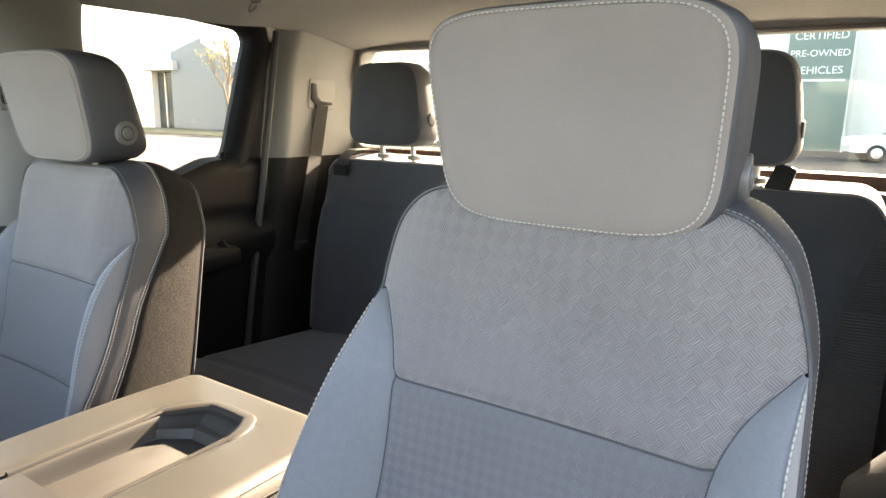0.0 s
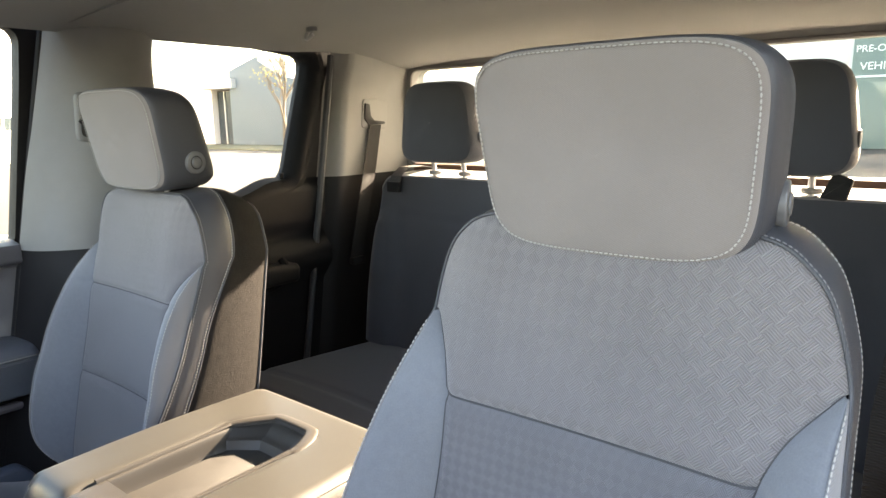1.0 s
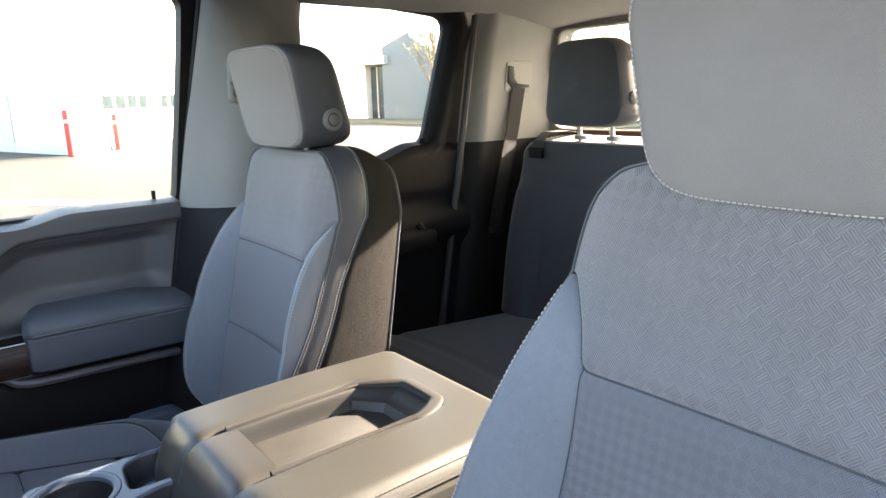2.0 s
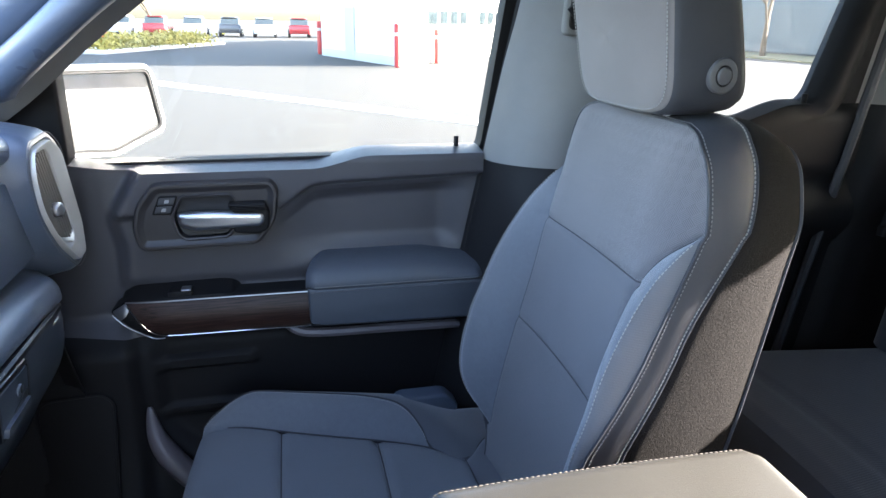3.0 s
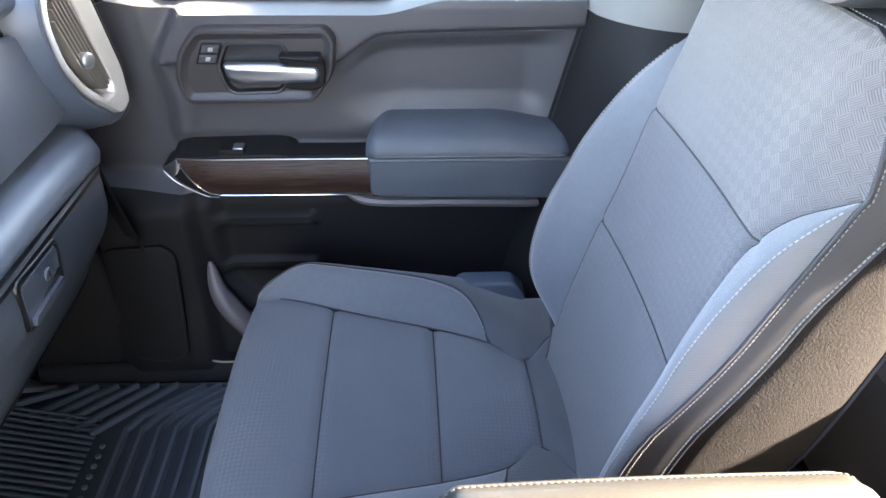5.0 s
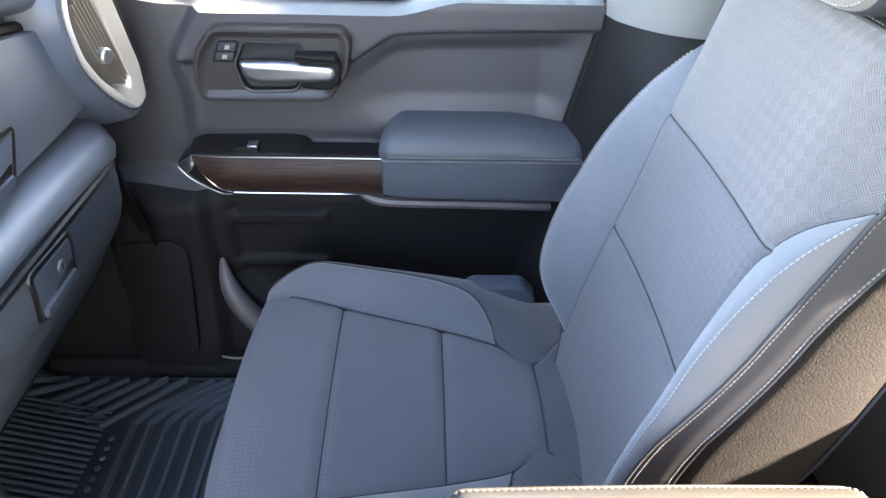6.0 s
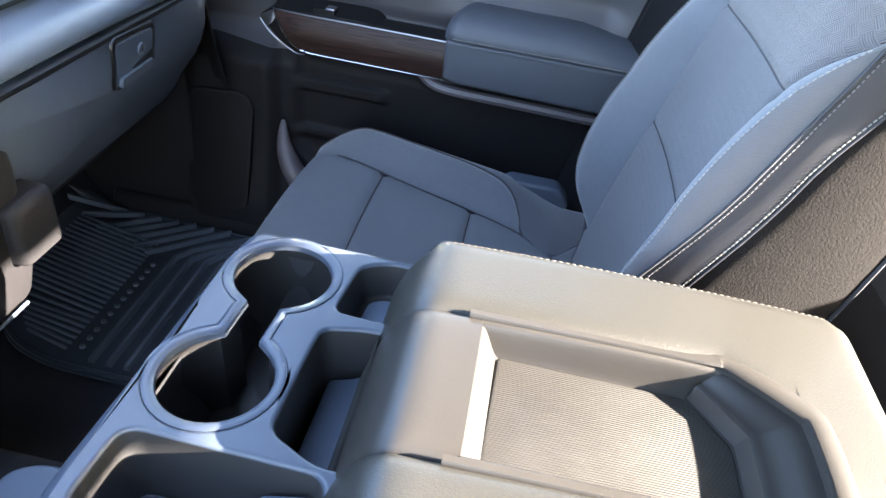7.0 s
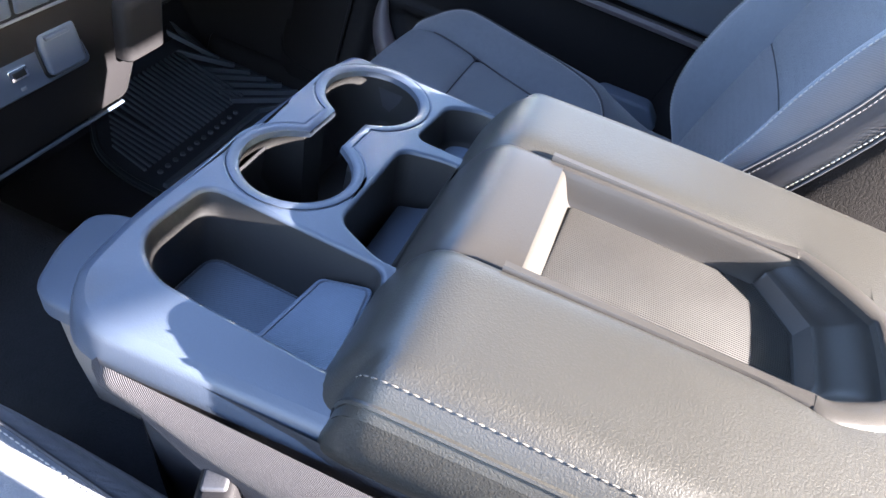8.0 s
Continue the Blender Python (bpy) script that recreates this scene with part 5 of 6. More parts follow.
bezel = part("handle_bezel", join(loft([[on_door(BX + 0.030)(a, b, c) for a, b in inset(bez, d)] for d, c in
     ((-0.006, -0.012), (-0.005, 0.004), (-0.002, 0.008), (0.002, 0.008), (0.006, 0.004), (0.012, 0.002))], cap=(False, False)),
     ([(BX + 0.0320, p[0], p[1]) for p in sheet[0]], sheet[1])), M_BEZEL, door, "dark handle bezel")
# Shallow cup; the shade of a deeper recess is put into its colour.
part("handle_cup", bowl(cup_o, 0.0335, 0.0240, 0.003, lambda a, b, c: (BX + c, a, b), r=0.001), M_CUP, bezel, "dark recess behind the lever, shade in its colour")
part("cup_rim", tube([(BX + 0.0345, a, b) for a, b in cup_o], 0.0026, 6, True), M_BEZEL, bezel)
part("handle_hood", join(plate(handle_shape([(-0.262, 0.720), (-0.208, 0.720), (-0.200, 0.706), (-0.203, 0.672), (-0.222, 0.664), (-0.262, 0.668)], 0.007), 0.03, 0.046, on_door(BX), 0.005),
     plate(handle_shape([(-0.268, 0.722), (-0.206, 0.722), (-0.204, 0.710), (-0.264, 0.710)], 0.004), 0.03, 0.056, on_door(BX), 0.004)), M_PLASTIC_BLACK, bezel, "black lever hood")
part("door_lever", plate(handle_shape([(-0.354, 0.706), (-0.349, 0.680), (-0.322, 0.675), (-0.215, 0.678), (-0.207, 0.690), (-0.211, 0.704), (-0.30, 0.708)], 0.009, 6), 0.030, 0.050, lambda a, b, c: (BX + c - 0.25 * max(0, -0.325 - a), a, b), 0.009, 6), M_CHROME, bezel, "satin chrome door lever")
lock = part("lock_switch", plate(handle_shape([(-0.392, 0.703), (-0.378, 0.735), (-0.348, 0.735), (-0.360, 0.703)], 0.004), 0.030, 0.0345, on_door(BX), 0.0015), M_PLASTIC_BLACK, bezel)
for k, zc in ((0.007, 0.7118), (0.0130, 0.7262)):
    part("lock_button", plate(handle_shape([(-0.394 + k, zc - 0.0062), (-0.390 + k, zc + 0.0062), (-0.364 + k, zc + 0.0062), (-0.368 + k, zc - 0.0062)], 0.002), 0.034, 0.0368, on_door(BX), 0.001), M_PLASTIC, lock)
    part("lock_mark", plate(handle_shape([(-0.383 + k, zc - 0.003), (-0.381 + k, zc + 0.003), (-0.374 + k, zc + 0.003), (-0.376 + k, zc - 0.003)], 0.001), 0.0366, 0.0373, on_door(BX), 0.0002), M_THREAD, lock, "pale lock symbol")

ARM_X = -0.768   # the armrest's face
ARM_LINE = smooth_path([(DX, 0.598, 0), (-0.842, 0.598, 0), (-0.805, 0.594, 0), (-0.780, 0.585, 0), (-0.769, 0.570, 0), (-0.7665, 0.558, 0), (-0.770, 0.551, 0)], 6)


def arm_pad(u, v):
    """The padded armrest: u along, v from the door over the top and down its face."""
    p = ARM_LINE[round(v * 36)]
    depth = (p.x - DX) / (ARM_X - DX)
    y0 = -0.118 - 0.032 * math.sqrt(min(max(depth, 0.0), 1.0))
    y = y0 + (0.180 - y0) * u
    e = min((y - y0), 0.180 - y)
    shrink = 1 - 0.30 * max(0, 1 - e / 0.022) ** 2.2
    z = p.y - 0.012 * sstep(0.05, 0.16, y) * sstep(0.552, 0.585, p.y)
    return (DX + (p.x - DX) * (0.55 + 0.45 * shrink), y, 0.552 + (z - 0.552) * shrink)


part("armrest_pad", grid(arm_pad, steps(0, 1, 50), steps(0, 1, 36)), M_LEATHER_FINE, door, "padded dark armrest")
part("armrest_stitching", stitches([Vector(arm_pad(u, 0.86)) + Vector((0.0012, 0, 0.001)) for u in steps(0.05, 0.97, 60)], 0.005, 0.0034, 0.0007), M_THREAD, door)
part("armrest_base", plate(rounded([(-0.147, 0.553), (0.180, 0.553), (0.180, 0.474), (-0.120, 0.480), (-0.145, 0.486)], [0.006, 0.006, 0.01, 0.012, 0.008]), -0.07, 0.0, on_door(ARM_X), 0.0065, 4), M_LEATHER_FINE, door)
PULL_X = -0.800
wood_top = curve([(-0.449, 0.5405), (-0.30, 0.5405), (-0.143, 0.5395)])
wood_foot = curve([(-0.449, 0.5385), (-0.430, 0.512), (-0.412, 0.490), (-0.396, 0.4825), (-0.368, 0.4800), (-0.30, 0.479), (-0.143, 0.478)])


def pull_face(a, b, c):
    return (PULL_X + 0.006 + c + 0.010 * math.sin(math.pi * min(max((b - 0.475) / 0.068, 0), 1)) - 0.008 * sstep(-0.39, -0.48, a), a, b)


def ledge_drop(a, b, c):
    return (PULL_X + c, a, b - 0.014 * sstep(-0.05, 0.01, c))


frame_rows = [(-0.478, 0.527), (-0.452, 0.5435), (-0.143, 0.545), (-0.143, 0.472), (-0.372, 0.470), (-0.413, 0.470), (-0.442, 0.489)]
pull = part("pull_ledge", join(plate(rounded([(-0.468, 0.540), (-0.445, 0.557), (-0.300, 0.561), (-0.278, 0.558), (-0.266, 0.548), (-0.262, 0.538), (-0.262, 0.520), (-0.462, 0.520)], 0.008), -0.064, 0.004, ledge_drop, 0.004, 4),
     plate(rounded(frame_rows, [0.005, 0.006, 0.002, 0.002, 0.02, 0.02, 0.02]), -0.05, -0.002, pull_face, 0.004)), M_PLASTIC_BLACK, door, "black switch ledge")
part("wood_trim", grid(lambda y, v: pull_face(y, wood_foot(y) + (wood_top(y) - wood_foot(y)) * v, 0.003), steps(-0.4485, -0.1435, 60), steps(0, 1, 10)), M_WOOD, pull, "dark open-grain wood strip")
part("chrome_trim", tube([pull_face(p.x, p.y, 0.004) for p in smooth_path([(-0.450, 0.538, 0), (-0.431, 0.510, 0), (-0.413, 0.487, 0), (-0.396, 0.4795, 0), (-0.368, 0.4770, 0), (-0.25, 0.476, 0), (-0.143, 0.475, 0)], 8)], 0.0013, 7), M_CHROME_BRIGHT, pull, "thin bright chrome strip")
part("upper_trim", tube([pull_face(p.x, p.y, 0.003) for p in smooth_path([(-0.452, 0.542, 0), (-0.30, 0.5425, 0), (-0.143, 0.542, 0)], 8)], 0.0014, 7), M_TRIM, pull)
part("tip_facet", plate(rounded([(-0.474, 0.528), (-0.452, 0.5405), (-0.446, 0.531), (-0.452, 0.519), (-0.462, 0.512)], 0.003, 4), -0.001, 0.0022, pull_face, 0.0008), M_TRIM, pull, "dull chrome tip")
part("outer_trim", tube([pull_face(p.x, p.y, 0.0015) for p in smooth_path([(-0.474, 0.523, 0), (-0.458, 0.505, 0), (-0.440, 0.490, 0), (-0.415, 0.4735, 0), (-0.395, 0.4725, 0)], 8)], 0.0009, 6), M_TRIM, pull)
sw = part("window_switch", plate(rrect(0.024, 0.040, 0.003, 3, -0.812, -0.364), 0.536, 0.5545, r=0.002), M_PLASTIC_BLACK, pull)
part("switch_rocker", plate(rrect(0.020, 0.017, 0.002, 3, -0.812, -0.354), 0.550, 0.5570, r=0.002), M_TRIM, sw, "satin metal window rocker")
grille_o = rounded([(-0.635, 0.150), (-0.615, 0.372), (-0.510, 0.378), (-0.492, 0.360), (-0.505, 0.135), (-0.56, 0.130)], 0.03, 5)
part("speaker_grille", plate(grille_o, 0.040, 0.054, lambda a, b, c: (door_x(a, b) + c - 0.046, a, b), 0.004), M_PLASTIC_BLACK, door, "black perforated speaker grille")
part("speaker_rim", tube([(door_x(a, b) + 0.006, a, b) for a, b in grille_o], 0.003, 6, True), M_PLASTIC_BLACK, door)
part("lock_pin", tube([(-0.872, 0.143, 0.770), (-0.872, 0.143, 0.802)], 0.0045, 10), M_PLASTIC_BLACK, door, "black lock pin")
part("pocket_edge", tube(smooth_path([(-0.805, -0.440, 0.33), (-0.787, -0.430, 0.275), (-0.775, -0.398, 0.220), (-0.765, -0.340, 0.158), (-0.763, -0.26, 0.12)], 8), lambda t: 0.004 + 0.018 * math.sin(math.pi * t), 10), M_EDGE, door, "purple-grey pocket edge")
part("pocket_lip", tube(smooth_path([(-0.815, -0.190, 0.474), (-0.806, -0.165, 0.458), (-0.804, -0.12, 0.452), (-0.804, 0.0, 0.450), (-0.804, 0.175, 0.446)], 8), 0.009, 8), M_EDGE, door, "pale-edged pocket lip")

# door mirror outside
mirror = thing("door_mirror", "chrome-rimmed door mirror outside the passenger window", "car mirror")
mi, mo = Vector((-0.950, -0.560, 0)), Vector((-1.116, -0.448, 0))
mdir = (mo - mi).normalized()
mnorm = Vector((-mdir.y, mdir.x, 0))
if mnorm.y < 0:
    mnorm = -mnorm


def on_mirror(a, b, c):
    return tuple(mi + mdir * a + Vector((0, 0, b)) + mnorm * c)


glass_o = rounded([(0.014, 0.773), (0.018, 0.909), (0.217, 0.902), (0.239, 0.790), (0.112, 0.760)], 0.014, 5)
part("housing", loft([[on_mirror(a, b, c) for a, b in inset(glass_o if area2(glass_o) > 0 else glass_o[::-1], d)] for d, c in ((-0.002, 0.006), (-0.012, 0.008), (-0.014, -0.01), (-0.008, -0.07), (0.03, -0.10))]), M_PLASTIC, mirror)
part("mirror_rim", tube([on_mirror(a, b, 0.008) for a, b in glass_o], 0.0026, 6, True), M_PLASTIC_BLACK, mirror)
part("shell_rim", tube([on_mirror(a, b, 0.006) for a, b in inset(glass_o if area2(glass_o) > 0 else glass_o[::-1], -0.0085)], 0.0062, 8, True), M_CHROME, mirror, "satin chrome rim")
part("mirror_glass", plate(inset(glass_o if area2(glass_o) > 0 else glass_o[::-1], 0.002), 0.002, 0.006, on_mirror, 0.0005), M_MIRROR, mirror, "silvered mirror glass", flat=True)
part("mirror_arm", tube([(-0.90, -0.60, 0.79), tuple(mi + Vector((0.02, -0.04, 0.79)))], 0.03, 10), M_PLASTIC_BLACK, mirror)

# A-pillar trim and the sail panel
for sign in (-1, 1):
    path = smooth_path([(sign * 0.815, -0.71, 0.82), (sign * 0.80, -0.60, 0.895), (sign * 0.775, -0.49, 0.985), (sign * 0.755, -0.37, 1.075), (sign * 0.745, -0.24, 1.165), (sign * 0.74, -0.12, 1.225)], 8)
    tagged(new("pillar_trim", mesh_of("pillar_trim", loft([[p + Vector((sign * 0.055, 0.03, -0.02)), p + Vector((sign * 0.02, 0.050, -0.02)), p + Vector((-sign * 0.012, 0.030, 0.0)), p + Vector((-sign * 0.03, -0.02, 0.015)), p + Vector((0, -0.07, 0.03)), p + Vector((sign * 0.06, -0.06, 0.02))] for p in path]), M_PILLAR)),
           "pale grey windscreen pillar trim", "pillar trim", kind="structure")
grip = thing("grab_handle", "dark grey assist handle on the windscreen pillar", "grab handle")
grip_line = smooth_path([(-0.765, -0.571, 0.915), (-0.715, -0.526, 0.939), (-0.675, -0.469, 0.978), (-0.663, -0.411, 1.025), (-0.672, -0.346, 1.075), (-0.705, -0.291, 1.120), (-0.745, -0.256, 1.145)], 8)
part("grip", tube(grip_line, lambda t: 0.024 + 0.010 * (2 * t - 1) ** 4, 12), M_DASH, grip)
part("grip_base", tube([p + Vector((-0.055 + 0.02 * abs(2 * i / 48 - 1), -0.035, 0.040)) for i, p in enumerate(grip_line)], lambda t: 0.040 - 0.010 * abs(2 * t - 1), 10), M_DASH, grip)
solid("sail_panel", plate(rounded([(-0.86, 0.76), (-0.519, 0.765), (-0.517, 0.93), (-0.50, 1.02), (-0.64, 0.98), (-0.80, 0.90)], 0.015), -0.900, -0.850, lambda a, b, c: (c, a, b), 0.006), M_PLASTIC_BLACK, "black triangular panel at the mirror", "door trim", kind="structure")

# ---- dashboard ----
dash = thing("dashboard", "dark soft dashboard with glove boxes and side vent", "dashboard")


def dash_face(rows, x0, x1, nx=40, sag=0.0, wrap=0.0):
    """A moulding across the cabin; wrap turns its passenger end away to the front."""
    line = smooth_path([(0, y, z) for y, z in rows], 8)
    return grid(lambda x, i: (x, line[int(i)].y - wrap * sstep(-0.66, -0.80, x), line[int(i)].z - sag * max(0, -x - 0.30) ** 2), steps(x0, x1, nx), range(len(line)))


part("dash_top", dash_face([(-1.05, 0.86), (-0.90, 0.905), (-0.70, 0.915), (-0.575, 0.905), (-0.530, 0.885), (-0.522, 0.862), (-0.535, 0.848), (-0.560, 0.842)], -0.80, 0.80, 50, 0.30), M_DASH, dash)
part("upper_face", dash_face([(-0.560, 0.842), (-0.556, 0.79), (-0.552, 0.73), (-0.556, 0.675), (-0.570, 0.658)], -0.80, 0.80, 40, 0.06), M_DASH, dash)
part("dash_ledge", dash_face([(-0.575, 0.668), (-0.545, 0.664), (-0.515, 0.652), (-0.503, 0.636), (-0.504, 0.621), (-0.520, 0.613)], -0.80, 0.80, 60, 0.10, 0.075), M_DASH, dash)
part("dash_stitching", stitches([(x, -0.5215, 0.868 - 0.30 * max(0, -x - 0.30) ** 2) for x in steps(-0.63, -0.2, 90)], 0.005, 0.0034, 0.0007), M_THREAD_DARK, dash)
part("lower_face", dash_face([(-0.520, 0.615), (-0.545, 0.58), (-0.585, 0.48), (-0.64, 0.405), (-0.73, 0.36), (-0.95, 0.36)], -0.80, 0.80, 60, 0.0, 0.075), M_PLASTIC_BLACK, dash)


def glove_pt(a, b, c):
    """On the curved lower glove box door."""
    bend = 0.07 * sstep(0.60, 0.40, b) ** 1.6
    return (a, -0.511 + c - bend - 0.04 * sstep(-0.64, -0.72, a), b)


low_o = [(x, z) for x, z in rounded([(-0.135, 0.611), (-0.66, 0.606), (-0.705, 0.570), (-0.690, 0.512), (-0.62, 0.430), (-0.135, 0.418)], 0.02, 8)]
lower_box = part("glove_box_door", cover(low_o, glove_pt, -0.02, 0.012), M_GLOVE, dash, "dark lower glove box door")
# Dark bead paints the shade in the gap round the door.
part("glove_gap", tube([glove_pt(a, b, 0.0085) for a, b in low_o], 0.0050, 6, True), M_HOLLOW_SHADE, lower_box)


def latch(at, corners, parent, name, material):
    """A sprung latch: a plate with a pale grip along its foot; black pieces paint the shade of its gap and finger
    hollow.
    """
    tl, tr, br, bl = [Vector(c) for c in corners]

    def inside(u, v):
        p = tl.lerp(tr, u).lerp(bl.lerp(br, u), v)
        return (p.x, p.y)
    o = rounded([inside(0, 0), inside(1, 0), inside(1, 1), inside(0, 1)], 0.007, 5)
    shell = part(name, cover(o, at, 0.004, 0.0150), material, parent, "dark sprung latch plate")
    part("latch_gap", tube([at(a, b, 0.0115) for a, b in rounded([inside(-0.035, -0.06), inside(1.035, -0.06), inside(1.035, 1.0), inside(-0.035, 1.0)], 0.008, 5)], 0.0044, 6, True), M_HOLLOW_SHADE, shell)
    # Pale bead paints the highlight on the plate's top edge.
    part("latch_edge", tube([at(*inside(u, 0.035), 0.0148) for u in steps(0.07, 0.93, 8)], 0.0013, 6), M_PANEL, shell)
    part("finger_hollow", cover(rounded([inside(0.40, 0.72), inside(0.96, 0.56), inside(0.96, 0.78), inside(0.45, 0.79)], 0.003, 4), at, 0.0145, 0.0158), M_HOLLOW_SHADE, shell)
    part("latch_grip", cover(rounded([inside(0.05, 0.78), inside(0.95, 0.78), inside(0.95, 1.0), inside(0.05, 1.0)], 0.004, 4), at, 0.012, 0.0200), M_PANEL, shell, "satin grey finger grip")
    # Bright bead paints the highlight along the grip's foot.
    part("grip_edge", tube([at(*inside(u, 0.985), 0.0178) for u in steps(0.08, 0.92, 8)], 0.0014, 6), M_TRIM, shell)
    return shell


lower_latch = latch(glove_pt, [(-0.406, 0.602), (-0.492, 0.598), (-0.484, 0.549), (-0.402, 0.545)], lower_box, "glove_latch", M_GLOVE)
part("glove_lock", disc(glove_pt(-0.459, 0.579, 0.0135), 0.0082, 0.0035, (0, 1, -0.2), 20, 0.001), M_PANEL, lower_latch, "round grey lock")
part("lock_slot", plate(rrect(0.0022, 0.008, 0.0008, 2, -0.459, 0.579), 0.0165, 0.0178, glove_pt, 0.0002), M_HOLLOW_SHADE, lower_latch)
up_o = rounded([(-0.10, 0.815), (-0.53, 0.815), (-0.645, 0.798), (-0.702, 0.770), (-0.730, 0.728), (-0.712, 0.694), (-0.640, 0.678), (-0.10, 0.672)], [0.03, 0.04, 0.03, 0.03, 0.02, 0.02, 0.03, 0.03], 6)
upper_box = part("upper_glove_box_door", cover(up_o, lambda a, b, c: (a, -0.543 + c + 0.010 * math.sin(math.pi * (b - 0.66) / 0.17), b - 0.06 * max(0, -a - 0.3) ** 2), -0.01, 0.008), M_DASH, dash, "dark upper glove box door")
# Black bead stands in for shade in the groove round this door.
part("upper_box_gap", tube([(a, -0.548, b - 0.06 * max(0, -a - 0.3) ** 2) for a, b in inset(up_o if area2(up_o) > 0 else up_o[::-1], -0.004)], 0.0075, 8, True), M_HOLLOW_SHADE, upper_box)
latch(lambda a, b, c: (a, -0.537 + c, b), [(-0.417, 0.727), (-0.504, 0.726), (-0.475, 0.678), (-0.394, 0.678)], upper_box, "upper_latch", M_DASH)
# end of the dash towards the door
part("dash_end", grid(lambda r, z: (-0.74 - 0.075 * r, -0.52 - 0.03 * math.sin(math.pi * z) - 0.10 * r * r, 0.40 + 0.44 * z), steps(0, 1, 8), steps(0, 1, 20)), M_PLASTIC_BLACK, dash)
# side vent: a satin ring, deep on the window side, round slats that run along it
vent = part("side_vent", ([], []), M_PLASTIC_BLACK, dash, "tall slanted air vent")
v_out = rounded([(-0.643, 0.800), (-0.654, 0.832), (-0.725, 0.836), (-0.762, 0.812), (-0.802, 0.690), (-0.800, 0.640), (-0.764, 0.636), (-0.692, 0.690), (-0.650, 0.748)], [0.016, 0.014, 0.014, 0.014, 0.01, 0.01, 0.014, 0.04, 0.04], 5)
v_in = rounded([(-0.650, 0.798), (-0.660, 0.824), (-0.712, 0.824), (-0.726, 0.812), (-0.774, 0.682), (-0.769, 0.664), (-0.742, 0.664), (-0.688, 0.712), (-0.656, 0.760)], [0.008, 0.006, 0.006, 0.006, 0.004, 0.004, 0.006, 0.02, 0.02], 5)
if area2(v_out) < 0:
    v_out, v_in = v_out[::-1], v_in[::-1]


def on_vent(a, b, c):
    return (a, -0.502 + c, b)


def v_ring(k, d=0.0):
    """The ring at share k between the vent's outer edge and its opening."""
    return [(p[0] + (q[0] - p[0]) * k, p[1] + (q[1] - p[1]) * k) for p, q in zip(inset(v_out, d), v_in)]


part("vent_surround", loft([[on_vent(a, b, c) for a, b in inset(v_out, d)] for d, c in ((-0.030, -0.075), (-0.024, -0.040), (-0.018, -0.014), (-0.011, -0.003), (-0.005, -0.001), (-0.001, -0.006))], cap=(False, False)), M_DASH, dash)
part("vent_stitching", stitches([on_vent(a, b, 0.0) for a, b in inset(v_out, -0.012)], 0.0048, 0.0032, 0.0007), M_THREAD_DARK, dash)
part("vent_bezel", loft([[on_vent(a, b, c) for a, b in v_ring(k)] for k, c in ((-0.08, -0.006), (-0.05, 0.001), (0.04, 0.004), (0.20, 0.0035), (0.80, -0.001), (0.95, -0.002), (1.0, -0.004), (1.0, -0.035))], cap=(False, False)), M_SILVER, vent, "satin silver vent ring")
part("vent_cavity", loft([[on_vent(a, b, c) for a, b in v_in] for c in (-0.030, -0.036)], cap=(False, True)), M_PLASTIC_BLACK, vent)
v_top, v_foot = Vector((-0.684, 0.818)), Vector((-0.748, 0.672))
v_across = Vector((-0.93, 0.375)).normalized()
for i in range(7):
    off = v_across * (-0.019 + 0.0080 * i)
    c0, c1 = (0.10, 0.03, 0.0, 0.0, 0.0, 0.0, 0.03)[i], (0.42, 0.22, 0.10, 0.04, 0.0, 0.0, 0.0)[i]
    p, q = v_top.lerp(v_foot, c0) + off, v_top.lerp(v_foot, 1 - c1) + off
    part("vent_slat", loft([[on_vent(c.x + v_across.x * s, c.y + v_across.y * s, d) for s, d in ((-0.0012, -0.004), (0.0010, -0.004), (0.0016, -0.024), (-0.0004, -0.024))] for c in (p, q)]), M_SLAT, vent)
part("vent_knob", disc(on_vent(-0.716, 0.733, -0.008), 0.011, 0.014, (0.25, 1, 0), 18, 0.004), M_CHROME, vent, "small chrome vent knob")
# centre stack
stack = part("center_panel", loft([[(x, y, z) for x, y in rounded([(-0.255 + d, -0.80), (0.255 - d, -0.80), (0.262 - d, -0.56), (0.225 - d, -0.505 + e), (-0.225 + d, -0.505 + e), (-0.262 + d, -0.56)], 0.02, 4)] for d, e, z in
     ((0.03, -0.08, 0.335), (0.006, -0.025, 0.36), (0.0, -0.008, 0.42), (0.004, 0.0, 0.55), (0.004, -0.015, 0.70), (0.02, -0.05, 0.86))]), M_PLASTIC_BLACK, dash, "centre panel of black plastic")
def outlet_at(a, b, c):
    return (a, -0.514 + c - 0.30 * (b - 0.48), b)


usb = part("outlet_panel", plate(rounded([(-0.142, 0.452), (0.142, 0.452), (0.130, 0.512), (-0.130, 0.512)], 0.010), 0, 0.006, outlet_at, 0.002), M_PANEL, stack, "grey outlet panel")
part("outlet_cover", join(plate(rrect(0.046, 0.040, 0.005, 4, -0.109, 0.479), 0.004, 0.013, outlet_at, 0.004), plate(rrect(0.030, 0.004, 0.0015, 3, -0.106, 0.4945), 0.012, 0.016, outlet_at, 0.001)), M_PANEL, usb, "flip outlet cover")
# Dark bead for the shade round the flip cover.
part("cover_gap", tube([outlet_at(a, b, 0.0062) for a, b in rrect(0.050, 0.044, 0.006, 4, -0.109, 0.479)], 0.0018, 5, True), M_HOLLOW_SHADE, usb)
